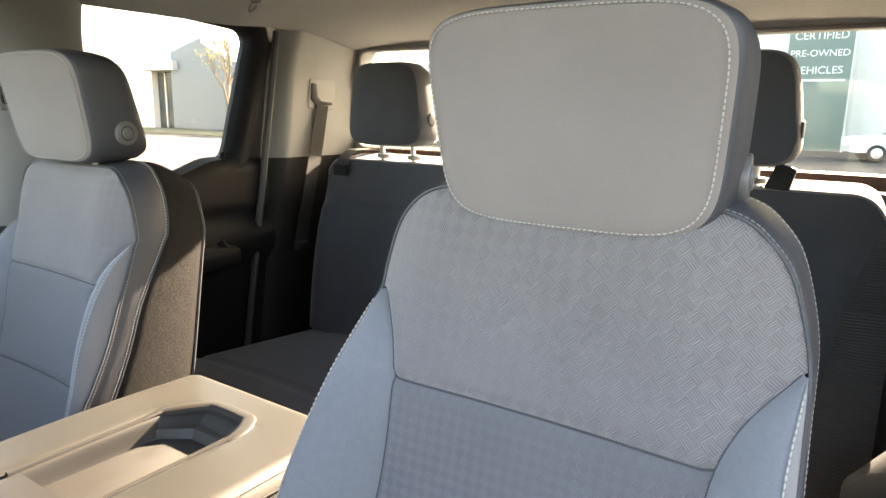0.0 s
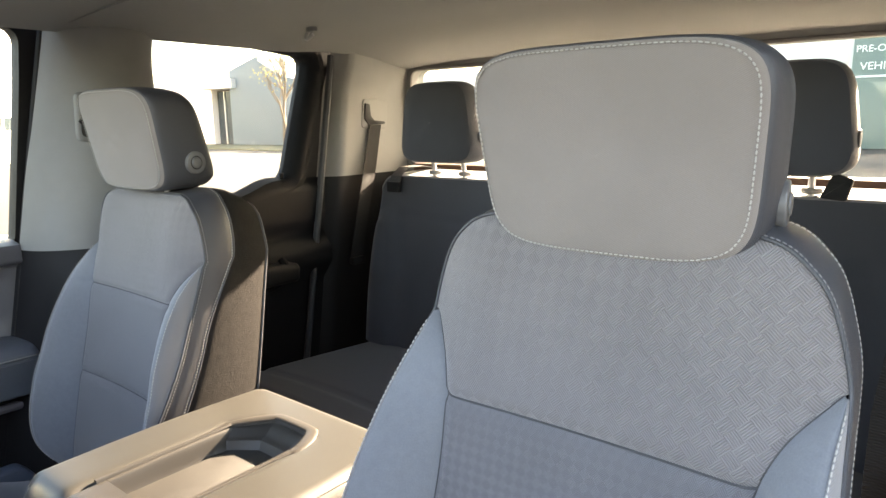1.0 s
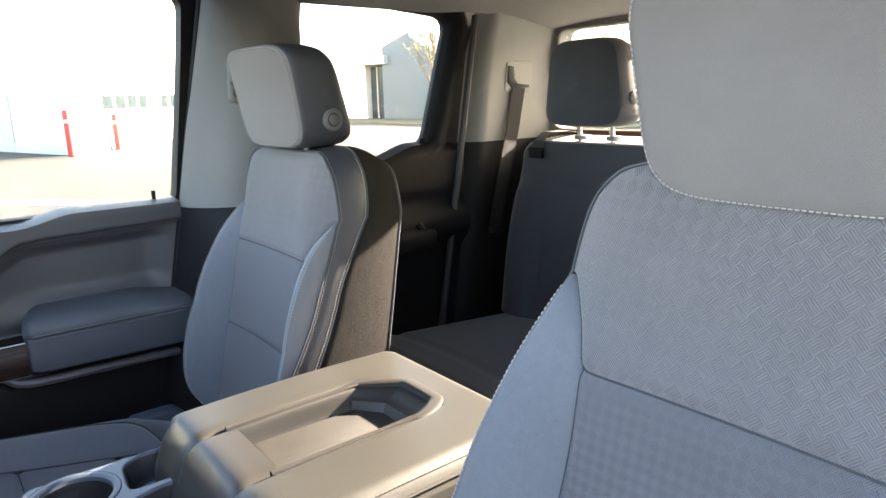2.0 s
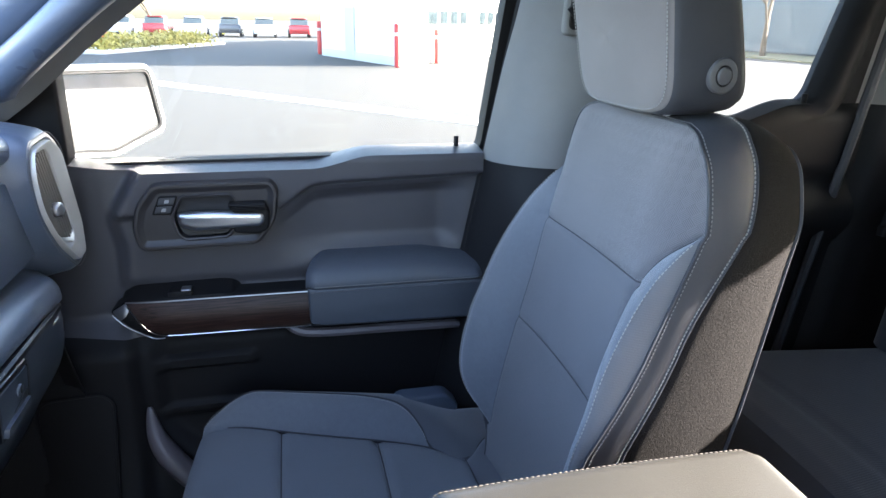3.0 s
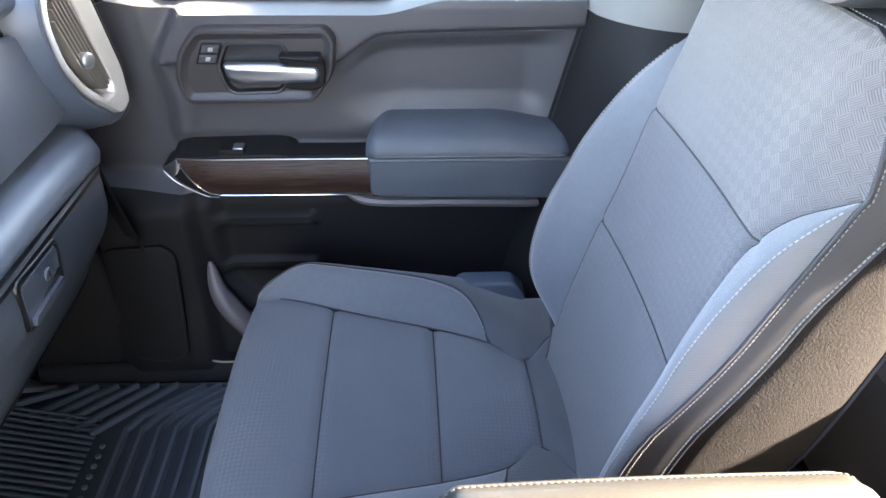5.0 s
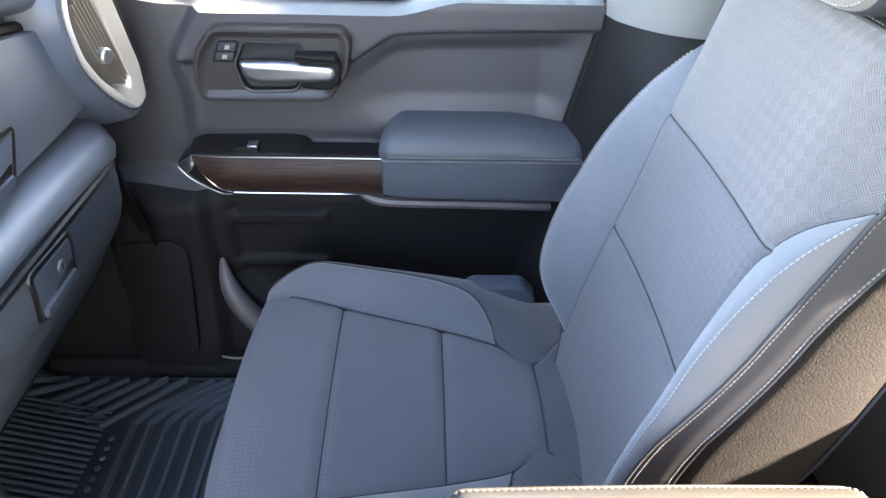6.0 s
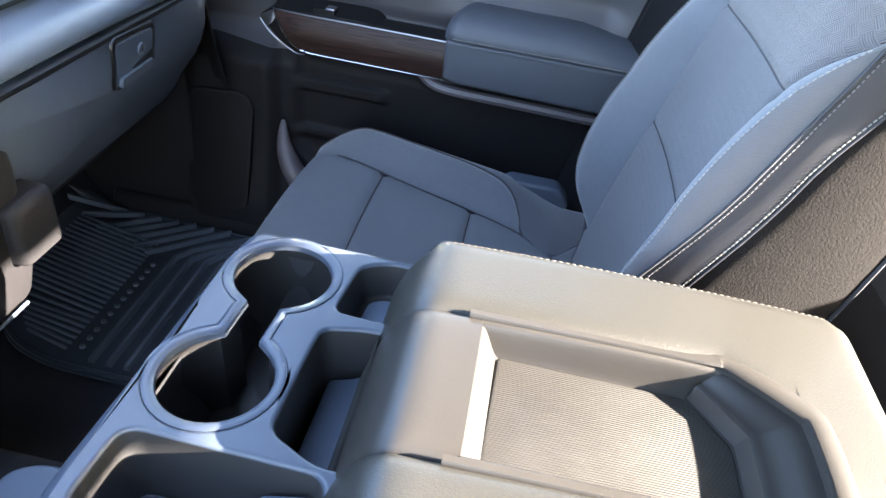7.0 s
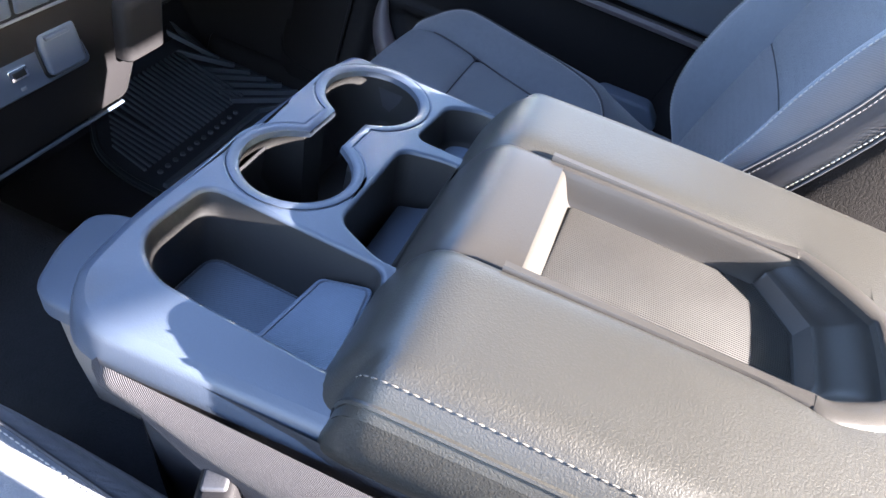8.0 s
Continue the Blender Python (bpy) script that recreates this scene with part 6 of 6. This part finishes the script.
for ux in (-0.056, -0.020):
    part("usb_socket", plate(rrect(0.020, 0.010, 0.001, 2, ux, 0.474), 0.005, 0.009, outlet_at, 0.0006), M_CHROME_BRIGHT, usb, "steel USB socket")
    part("usb_hole", plate(rrect(0.014, 0.0055, 0.0008, 2, ux, 0.474), 0.0085, 0.0096, outlet_at, 0.0003), M_PLASTIC_BLACK, usb)
    part("usb_mark", plate(rrect(0.006, 0.003, 0.0008, 2, ux, 0.459), 0.0055, 0.0066, outlet_at, 0.0003), M_THREAD_DARK, usb)
keys = part("button_strip", plate(rounded([(-0.215, 0.522), (0.215, 0.522), (0.215, 0.556), (-0.215, 0.556)], 0.006), 0, 0.008, lambda a, b, c: (a, -0.517 + c, b), 0.003), M_PLASTIC_BLACK, stack, "black switch row")
for i in range(7):
    part("key", plate(rrect(0.040, 0.026, 0.003, 3, -0.132 + 0.044 * i, 0.540), 0.006, 0.0135, lambda a, b, c: (a, -0.517 + c, b), 0.003), M_PANEL, keys, "satin grey switch")
part("strip_trim", tube([(x, -0.507, 0.522) for x in steps(-0.160, 0.160, 8)], 0.0018, 6), M_CHROME, keys, "thin chrome line")
part("side_pod", box(-0.252, -0.185, -0.56, -0.492, 0.425, 0.502, 0.012), M_PLASTIC_BLACK, stack)
part("stack_foot_trim", tube([(x, -0.522, 0.362) for x in steps(-0.200, 0.200, 8)], 0.0022, 6), M_PANEL, stack)
# firewall and footwell sides
solid("firewall", plate(rounded([(-0.84, 0.0), (0.84, 0.0), (0.84, 0.90), (-0.84, 0.90)], 0.01), -1.09, -1.04, lambda a, b, c: (a, c, b), 0.004), M_CARPET, "carpeted firewall behind the footwell", "wall", kind="structure")
solid("toe_board", plate(rounded([(-1.05, 0.05), (-0.80, 0.05), (-1.05, 0.42)], 0.02), -0.80, 0.80, lambda a, b, c: (c, a, b), 0.005), M_CARPET, "sloping carpeted toe board", "floor", kind="structure")
solid("kick_panel", plate(rounded([(-1.05, 0.05), (-0.60, 0.05), (-0.62, 0.45), (-0.70, 0.80), (-1.05, 0.80)], 0.02), -0.82, -0.775, lambda a, b, c: (c, a, b), 0.008), M_PLASTIC_BLACK, "black plastic kick panel in the footwell", "trim", kind="structure")
solid("sill_passenger", plate(rounded([(-0.82, 0.0), (-0.752, 0.0), (-0.754, 0.085), (-0.766, 0.115), (-0.82, 0.12)], 0.012), -0.80, 0.30, lambda a, b, c: (a, c, b), 0.01), M_PLASTIC_BLACK, "black plastic door sill", "door sill", kind="structure")

# ---- rubber mat ----
mat_thing = thing("floor_mat", "black rubber floor mat with raised chevron ribs", "floor mat")
mat_o = rounded([(-0.748, -0.26), (-0.325, -0.26), (-0.332, -0.66), (-0.358, -0.745), (-0.440, -0.830), (-0.560, -0.875), (-0.700, -0.890), (-0.770, -0.820), (-0.756, -0.62)], 0.05, 6)


def mat_z(y):
    return 0.068 + 0.9 * max(0, -0.80 - y)




def mat_span(y):
    """The mat's two edges at y."""
    xs = [p[0] + (q[0] - p[0]) * (y - p[1]) / (q[1] - p[1]) for p, q in zip(mat_o, mat_o[1:] + mat_o[:1]) if (p[1] - y) * (q[1] - y) < 0]
    return min(xs), max(xs)


mat_lo, mat_hi = min(p[1] for p in mat_o) + 0.001, max(p[1] for p in mat_o) - 0.001
mat_rows = [mat_span(y) + (y,) for y in steps(mat_lo, mat_hi, 60)]
part("mat_sheet", loft([[(a, y, mat_z(y)), (a, y, mat_z(y) + 0.005), (b, y, mat_z(y) + 0.005), (b, y, mat_z(y))] for a, b, y in mat_rows]), M_MAT, mat_thing)
part("mat_rim", tube([(a, b, mat_z(b) + 0.006) for a, b in inset(mat_o if area2(mat_o) > 0 else mat_o[::-1], 0.008)], 0.005, 6, True), M_MAT, mat_thing)
ribs = []


def bar(p, q, w=0.0052, h=0.0100):
    p, q = Vector((*p, mat_z(p[1]) + 0.0045)), Vector((*q, mat_z(q[1]) + 0.0045))
    d = (q - p).normalized()
    s = Vector((-d.y, d.x, 0)).normalized() * w
    return loft([[e - s, e - s * 0.6 + Vector((0, 0, h)), e + s * 0.6 + Vector((0, 0, h)), e + s] for e in (p, q)])


for i in range(11):      # ribs across the mat that bend out to the sill
    y = -0.600 + 0.030 * i
    ribs += [bar((-0.355, y), (-0.640, y)), bar((-0.640, y), (-0.672, y + 0.020)), bar((-0.672, y + 0.020), (-0.742, min(y + 0.118, -0.270)))]
for i in range(8):       # slanting ribs ahead of them
    y = -0.640 - 0.032 * i
    x = -0.634 - 0.011 * i
    ribs.append(bar((x, y - 0.02), (-0.748, y + 0.105 - 0.006 * i)))
part("mat_ribs", join(*ribs), M_RIB, mat_thing)
fine = []
for i in range(24):      # fine ribs along the mat's inner field
    x = -0.372 - 0.0128 * i
    fine.append(bar((x, -0.652), (x - 0.022, max(-0.822, -0.735 - 0.012 * i)), 0.0030, 0.0050))
part("mat_fine_ribs", join(*fine), M_RIB, mat_thing)
part("mat_studs", join(*[disc((-0.608 + 0.0205 * i, -0.631, mat_z(-0.631) + 0.004), 0.0048, 0.005, (0, 0, 1), 8, 0.001) for i in range(12)]), M_RIB, mat_thing)

sill_plate = thing("sill_plate", "small silver-edged sill plate at the door opening", "sill plate")
plate_o = rounded([(-0.800, -0.497), (-0.776, -0.500), (-0.760, -0.450), (-0.760, -0.370), (-0.800, -0.370)], 0.012, 4)
part("plate_body", plate(plate_o, 0.112, 0.121, r=0.003), M_PLASTIC_BLACK, sill_plate)
part("plate_rim", tube([(a, b, 0.121) for a, b in plate_o], 0.0022, 6, True), M_SLAT, sill_plate, "thin silver rim")

# seat lever and buckle
buckle = thing("seat_buckle", "black seat belt buckle between driver seat and console", "seat belt")
part("buckle_body", moved(box(-0.022, 0.022, -0.012, 0.012, -0.045, 0.045, 0.006), pose(0.186, -0.118, 0.436, 12, 0, 20)), M_PLASTIC_BLACK, buckle)
part("webbing", moved(box(-0.020, 0.020, -0.002, 0.002, -0.20, 0.0, 0.001), pose(0.186, -0.112, 0.402, 12, 0, 20)), M_WEBBING_DARK, buckle)
part("release_button", moved(box(-0.012, 0.012, -0.008, 0.008, 0.040, 0.048, 0.002), pose(0.186, -0.118, 0.436, 12, 0, 20)), M_PLASTIC, buckle, "dark release button")

# ---- outside: the lot round the truck ----
GZ = -0.62   # height of the ground
M_ASPHALT = plain("worn_asphalt", (0.0165, 0.0156, 0.0136), 0.9, grain=40, depth=0.004, low=0.75, high=1.2)
M_CONCRETE = plain("pale_concrete", (0.52, 0.50, 0.46), 0.85, grain=20, depth=0.002)
M_STUCCO = plain("white_stucco", (0.78, 0.72, 0.66), 0.85, grain=15, depth=0.004)
M_STUCCO_BLUE = plain("blue_grey_wall_panel", (0.085, 0.112, 0.130), 0.7, grain=8, depth=0.002)
M_DARK_GLASS = plain("dark_window_glass", (0.03, 0.04, 0.045), 0.08, grain=2, depth=0.0)
M_RED_PAINT = plain("red_paint", (0.45, 0.03, 0.025), 0.5, grain=20, depth=0.0005)
M_CAR_WHITE = plain("white_car_paint", (0.75, 0.75, 0.76), 0.25, grain=5, depth=0.0, coat=0.6)
M_CAR_RED = plain("red_car_paint", (0.32, 0.02, 0.025), 0.25, grain=5, depth=0.0, coat=0.6)
M_CAR_DARK = plain("dark_car_paint", (0.06, 0.065, 0.075), 0.25, grain=5, depth=0.0, coat=0.6)
M_TYRE = plain("tyre_rubber", (0.02, 0.02, 0.02), 0.85, grain=60, depth=0.001)
M_BARK = plain("pale_bark", (0.11, 0.085, 0.06), 0.9, grain=30, depth=0.01)
M_LEAF = plain("yellow_green_leaves", (0.30, 0.25, 0.05), 0.7, grain=6, depth=0.0, low=0.6, high=1.4)
M_GRASS = plain("dry_grass", (0.085, 0.080, 0.035), 0.9, grain=12, depth=0.01, low=0.6, high=1.3)
# Green lifted in colour for the glare and haze over the board.
M_SIGN = plain("hazed_green_sign", (0.13, 0.175, 0.155), 0.5, grain=4, depth=0.0)
M_SIGN_TEXT = plain("white_sign_letters", (0.8, 0.8, 0.78), 0.6, grain=4, depth=0.0)

solid("ground", box(-400, 400, -400, 400, GZ - 0.5, GZ, 0.01), M_ASPHALT, "worn sunlit asphalt lot reaching to the horizon", "ground", kind="structure")
solid("gutter_strip", loft([[Vector((*p, GZ)) + n * -0.30, Vector((*p, GZ + 0.012)) + n * -0.30, Vector((*p, GZ + 0.012)) + n * 0.30, Vector((*p, GZ)) + n * 0.30] for p, n in
      [((-30.0, -13.0), Vector((-0.65, 0.76, 0))), ((-16.3, -1.9), Vector((-0.64, 0.77, 0))), ((-10.5, 3.0), Vector((-0.60, 0.80, 0))), ((-3.0, 8.0), Vector((-0.5, 0.86, 0)))]]), M_CONCRETE, "pale concrete gutter strip across the lot", "pavement", kind="structure")


def frame_on(origin, along, up=Vector((0, 0, 1))):
    """A wall's own axes: a along, b up, c outward."""
    o, d = Vector(origin), Vector(along).normalized()
    n = d.cross(up)
    return lambda a, b, c: tuple(o + d * a + up * b + n * c)


# service building with roller doors
garage = thing("service_building", "white stucco service building with roller doors", "building", (0, 0, 0))
corner = Vector((-24.5, 3.93, GZ))
d_left, d_right = Vector((-0.957, -0.29, 0)).normalized(), Vector((-0.78, 0.62, 0)).normalized()
foot = [corner, corner + d_right * 26, corner + d_right * 26 + d_left * 8, corner + d_left * 8]
part("walls", loft([[tuple(p + Vector((0, 0, z))) for p in foot] for z in (0, 6.6)]), M_STUCCO, garage, flat=True)
ctr = sum(foot, Vector()) / 4
part("roof_edge", loft([[tuple(p + (p - ctr).normalized() * 0.35 + Vector((0, 0, z))) for p in foot] for z in (6.55, 7.0)]), M_CONCRETE, garage, flat=True)
wall_r = frame_on(corner, d_right)
sgn = 1 if Vector(wall_r(0, 0, 1)).x > corner.x else -1
for i in range(4):
    a0 = 2.2 + i * 5.2
    rd_ = part("roller_door", plate([(a0, 0.02), (a0 + 4.0, 0.02), (a0 + 4.0, 3.6), (a0, 3.6)], 0.0, 0.08, lambda a, b, c: wall_r(a, b, sgn * c), 0.01), M_CONCRETE, garage, "pale roller door")
    for j in range(4):
        part("door_pane", plate(rrect(0.78, 0.55, 0.05, 3, a0 + 0.5 + j, 1.75), 0.07, 0.10, lambda a, b, c: wall_r(a, b, sgn * c), 0.005), M_DARK_GLASS, rd_)
wall_l = frame_on(corner, d_left)
sgl = 1 if Vector(wall_l(0, 0, 1)).y < corner.y else -1
part("wall_base", plate([(0.05, 0.0), (7.9, 0.0), (7.9, 0.35), (0.05, 0.35)], 0.0, 0.05, lambda a, b, c: wall_l(a, b, sgl * c), 0.01), M_CONCRETE, garage)
part("service_door", plate([(4.0, 0.02), (5.0, 0.02), (5.0, 2.1), (4.0, 2.1)], 0.0, 0.06, lambda a, b, c: wall_l(a, b, sgl * c), 0.01), M_CONCRETE, garage)


def bollard(x, y, material, label, h=1.15):
    b = thing("bollard", label, "bollard", (x, y, GZ), group="bollards at the service building")
    part("post", disc((0, 0, 0), 0.11, h, (0, 0, 1), 16, 0.05), material, b)
    part("band", disc((0, 0, h * 0.72), 0.115, 0.12, (0, 0, 1), 16, 0.01), M_CONCRETE, b)


bollard(-33.0, 1.55, M_RED_PAINT, "red painted steel bollard beside the wall", 1.5)
bollard(-23.9, 3.8, M_RED_PAINT, "red painted steel bollard at the building corner", 1.5)
bollard(-26.4, 5.8, M_RED_PAINT, "red painted steel bollard beside a roller door", 1.3)

# showroom behind the cab: blue-grey wall with a peak, and an entrance
show = thing("showroom_building", "blue-grey panelled building with a slanting parapet", "building")
so, sd = Vector((-46.5, 30.0, GZ)), Vector((0.985, 0.17, 0)).normalized()
on_show = frame_on(so, sd)
ss = 1 if Vector(on_show(0, 0, 1)).y < so.y else -1


def show_at(a, b, c):
    return on_show(a, b, ss * c)


part("blue_wall", plate([(1.5, 0), (14.5, 0), (14.5, 3.4), (7.0, 5.0), (4.6, 6.2), (4.6, 6.6), (1.5, 5.6)], -3.0, 0.0, show_at, 0.03), M_STUCCO_BLUE, show, flat=True)
part("white_wing", plate([(-14, 0), (-1.2, 0), (-1.2, 5.2), (-14, 5.2)], -4.0, -0.6, show_at, 0.03), M_STUCCO, show, flat=True)
part("right_wing", plate([(14.5, 0), (46, 0), (46, 4.6), (14.5, 4.6)], -5.0, -1.0, show_at, 0.03), M_STUCCO, show, flat=True)
part("entrance_glass", plate([(-1.2, 0), (1.5, 0), (1.5, 4.2), (-1.2, 4.2)], -3.0, -1.2, show_at, 0.02), M_DARK_GLASS, show, flat=True)
part("entrance_canopy", plate([(-1.8, 4.3), (2.2, 4.3), (2.2, 5.0), (-1.8, 5.0)], -3.0, 0.5, show_at, 0.03), M_CONCRETE, show, flat=True)
for a in (-0.4, 0.5):
    part("entrance_mullion", plate([(a, 0), (a + 0.1, 0), (a + 0.1, 4.2), (a, 4.2)], -1.2, -1.1, show_at, 0.01), M_CONCRETE, show)
for a in (17, 22, 27, 32, 37):
    win = part("window", plate([(a, 0.8), (a + 3.2, 0.8), (a + 3.2, 3.2), (a, 3.2)], -1.0, -0.95, show_at, 0.01), M_DARK_GLASS, show)
    part("window_frame", tube([show_at(x, z, -0.94) for x, z in ((a, 0.8), (a + 3.2, 0.8), (a + 3.2, 3.2), (a, 3.2))], 0.06, 4, True), M_CONCRETE, win)
solid("grass_verge", box(-60, -18, 24.0, 29.2, GZ - 0.2, GZ + 0.05, 0.02), M_GRASS, "dry grass verge in front of the building", "grass", kind="structure")

# sales building with the dark sign panel
sales = thing("sales_building", "white sales building with a glazed front", "building")
part("facade", plate([(-9, GZ), (30, GZ), (30, 8.5), (-9, 8.5)], 39.0, 44.0, lambda a, b, c: (a, c, b), 0.03), M_STUCCO, sales, flat=True)
for i in range(9):
    a = 1.5 + i * 3.0
    w_ = part("window", plate([(a, 0.2), (a + 2.6, 0.2), (a + 2.6, 3.6), (a, 3.6)], 38.93, 39.0, lambda a, b, c: (a, c, b), 0.01), M_DARK_GLASS, sales)
    part("window_frame", tube([(x, 38.92, z) for x, z in ((a, 0.2), (a + 2.6, 0.2), (a + 2.6, 3.6), (a, 3.6))], 0.06, 4, True), M_CONCRETE, w_)
sign = thing("sign_panel", "green sign panel, haze in its colour, with white lettering", "sign")
part("board", plate([(-4.35, -0.6), (-1.55, -0.6), (-1.55, 5.6), (-4.35, 5.6)], 37.2, 37.35, lambda a, b, c: (a, c, b), 0.02), M_SIGN, sign)
part("post", box(-4.45, -4.30, 37.2, 37.4, GZ, 5.7, 0.02), M_CONCRETE, sign)
part("post", box(-1.60, -1.45, 37.2, 37.4, GZ, 5.7, 0.02), M_CONCRETE, sign)
for i, (word, z, size) in enumerate((("CERTIFIED", 4.72, 0.50), ("PRE-OWNED", 3.92, 0.44), ("VEHICLES", 3.10, 0.50))):
    txt = bpy.data.curves.new("lettering", "FONT")
    txt.body, txt.size, txt.extrude, txt.align_x = word, size, 0.01, "CENTER"
    txt.materials.append(M_SIGN_TEXT)
    ob = new("lettering", txt)
    ob.matrix_basis = pose(-2.95, 37.18, z, 90, 0, 0)
    ob.parent = sign
part("rule", box(-4.15, -1.75, 37.17, 37.2, 2.75, 2.83, 0.005), M_SIGN_TEXT, sign)


def parked_car(x, y, turn, paint, label):
    c = thing("parked_car", label, "car", (x, y, GZ), turn, group="parked cars")
    prof = smooth_path([(-2.25, 0, 0.35), (-2.28, 0, 0.75), (-2.15, 0, 0.95), (-1.0, 0, 1.02), (1.9, 0, 1.05), (2.2, 0, 0.95), (2.28, 0, 0.6), (2.2, 0, 0.32)], 4)
    part("body", loft([[(p.x * k, y_, 0.3 + (p.z - 0.3) * k) for p in prof] for k, y_ in ((0.93, -0.90), (1.0, -0.80), (1.0, 0.80), (0.93, 0.90))]), paint, c)
    cab = smooth_path([(-0.95, 0, 1.0), (-0.25, 0, 1.52), (0.3, 0, 1.60), (1.2, 0, 1.56), (1.9, 0, 1.04)], 4)
    part("cabin_glass", loft([[(p.x, y_ * (1 if p.z < 1.1 else 0.86), p.z - 0.02) for p in cab] for y_ in (-0.84, 0.84)]), M_DARK_GLASS, c)
    part("roof", plate(rrect(1.7, 1.3, 0.25, 4, 0.5, 0), 1.54, 1.62, r=0.03), paint, c)
    for sx in (-1.4, 1.35):
        for sy in (-0.86, 0.86):
            w = part("wheel", disc((sx, sy - math.copysign(0.11, sy), 0.33), 0.33, 0.22, (0, math.copysign(1, sy), 0), 20, 0.04), M_TYRE, c)
            part("rim", disc((sx, sy + math.copysign(0.10, sy), 0.33), 0.20, 0.02, (0, math.copysign(1, sy), 0), 14, 0.005), M_CHROME, w)


for i in range(9):
    parked_car(-62 - (i % 3) * 0.7, -19 + i * 2.9, 0, (M_CAR_WHITE, M_CAR_DARK, M_CAR_WHITE, M_CAR_RED)[i % 4],
               ("white car parked in a distant row", "dark car parked in a distant row", "white car parked in a distant row", "red car parked in a distant row")[i % 4])
parked_car(-27.5, 34.5, 80, M_CAR_RED, "red car parked behind the truck")
parked_car(1.2, 31.0, 15, M_CAR_WHITE, "white car parked before the sales building")
parked_car(9.5, 33.5, 10, M_CAR_DARK, "dark car parked before the sales building")
parked_car(3.2, 36.0, 10, M_CAR_RED, "red car parked before the sales building")
parked_car(-35.5, -13.8, 25, M_CAR_WHITE, "white car parked near the planter")
parked_car(-37.5, -11.2, 70, M_CAR_RED, "red car parked beside the planter")


def bare_tree(x, y, height, seed, label, leafy=0.4):
    rnd = random.Random(seed)
    tr = thing("tree", label, "tree", (x, y, GZ))
    limbs, tips = [], []

    def grow(p, d, length, r, level):
        pts = [p]
        for _ in range(4):
            d = (d + Vector((rnd.uniform(-0.18, 0.18), rnd.uniform(-0.18, 0.18), rnd.uniform(-0.02, 0.12)))).normalized()
            pts.append(pts[-1] + d * length / 4)
        limbs.append(tube(pts, lambda t: r * (1 - 0.45 * t), 6 if level < 2 else 4))
        if level >= 4:
            tips.append(pts[-1])
            return
        for _ in range(3 if level else 5):
            k = rnd.choice((2, 3, 4))
            a = rnd.uniform(0, 6.283)
            nd = (d + Vector((math.cos(a), math.sin(a), rnd.uniform(0.0, 0.5))) * rnd.uniform(0.5, 0.9)).normalized()
            grow(pts[k], nd, length * rnd.uniform(0.55, 0.75), r * 0.5, level + 1)
    grow(Vector((0, 0, 0)), Vector((0, 0, 1)), height * 0.36, height * 0.020, 0)
    part("trunk", join(*limbs), M_BARK, tr)
    leaves = []
    for p in tips:
        for _ in range(max(1, int(leafy * 8))):
            q = p + Vector((rnd.gauss(0, 0.25), rnd.gauss(0, 0.25), rnd.gauss(0, 0.25)))
            a, b = Vector((rnd.gauss(0, 1), rnd.gauss(0, 1), rnd.gauss(0, 1))).normalized() * 0.07, Vector((rnd.gauss(0, 1), rnd.gauss(0, 1), rnd.gauss(0, 1))).normalized() * 0.05
            leaves.append(([tuple(q - a), tuple(q - b), tuple(q + a), tuple(q + b)], [(0, 1, 2, 3)]))
    tagged(part("crown", join(*leaves), M_LEAF, tr), kind="stuff")


bare_tree(-33.0, 26.0, 8.5, 3, "nearly bare tree with pale branches on the verge")
bare_tree(10.0, 37.0, 7.0, 5, "nearly bare tree beside the sales building")
bare_tree(-66, -30, 8.0, 7, "nearly bare tree behind the parked cars")
bare_tree(-70, -12, 9.0, 9, "nearly bare tree behind the parked cars")

planter = thing("planter_shrubs", "yellow-green shrubs in a planting bed", "shrubs", (-38.5, -6.9, GZ), -18, kind="stuff")
rnd = random.Random(4)
tufts = []
for _ in range(2600):
    c = Vector((rnd.uniform(-6, 6), rnd.gauss(0, 0.6), 0))
    h = 0.9 * (0.55 + 0.45 * math.sin(c.x * 1.7) ** 2)
    q = c + Vector((rnd.gauss(0, 0.2), rnd.gauss(0, 0.2), rnd.uniform(0.05, h)))
    a, b = Vector((rnd.gauss(0, 1), rnd.gauss(0, 1), rnd.gauss(0, 1))).normalized() * 0.13, Vector((rnd.gauss(0, 1), rnd.gauss(0, 1), rnd.gauss(0, 1))).normalized() * 0.08
    tufts.append(([tuple(q - a), tuple(q - b), tuple(q + a), tuple(q + b)], [(0, 1, 2, 3)]))
part("leaves", join(*tufts), M_LEAF, planter)
part("bed_kerb", box(-6.6, 6.6, -1.3, 1.3, -0.1, 0.14, 0.05), M_CONCRETE, planter)
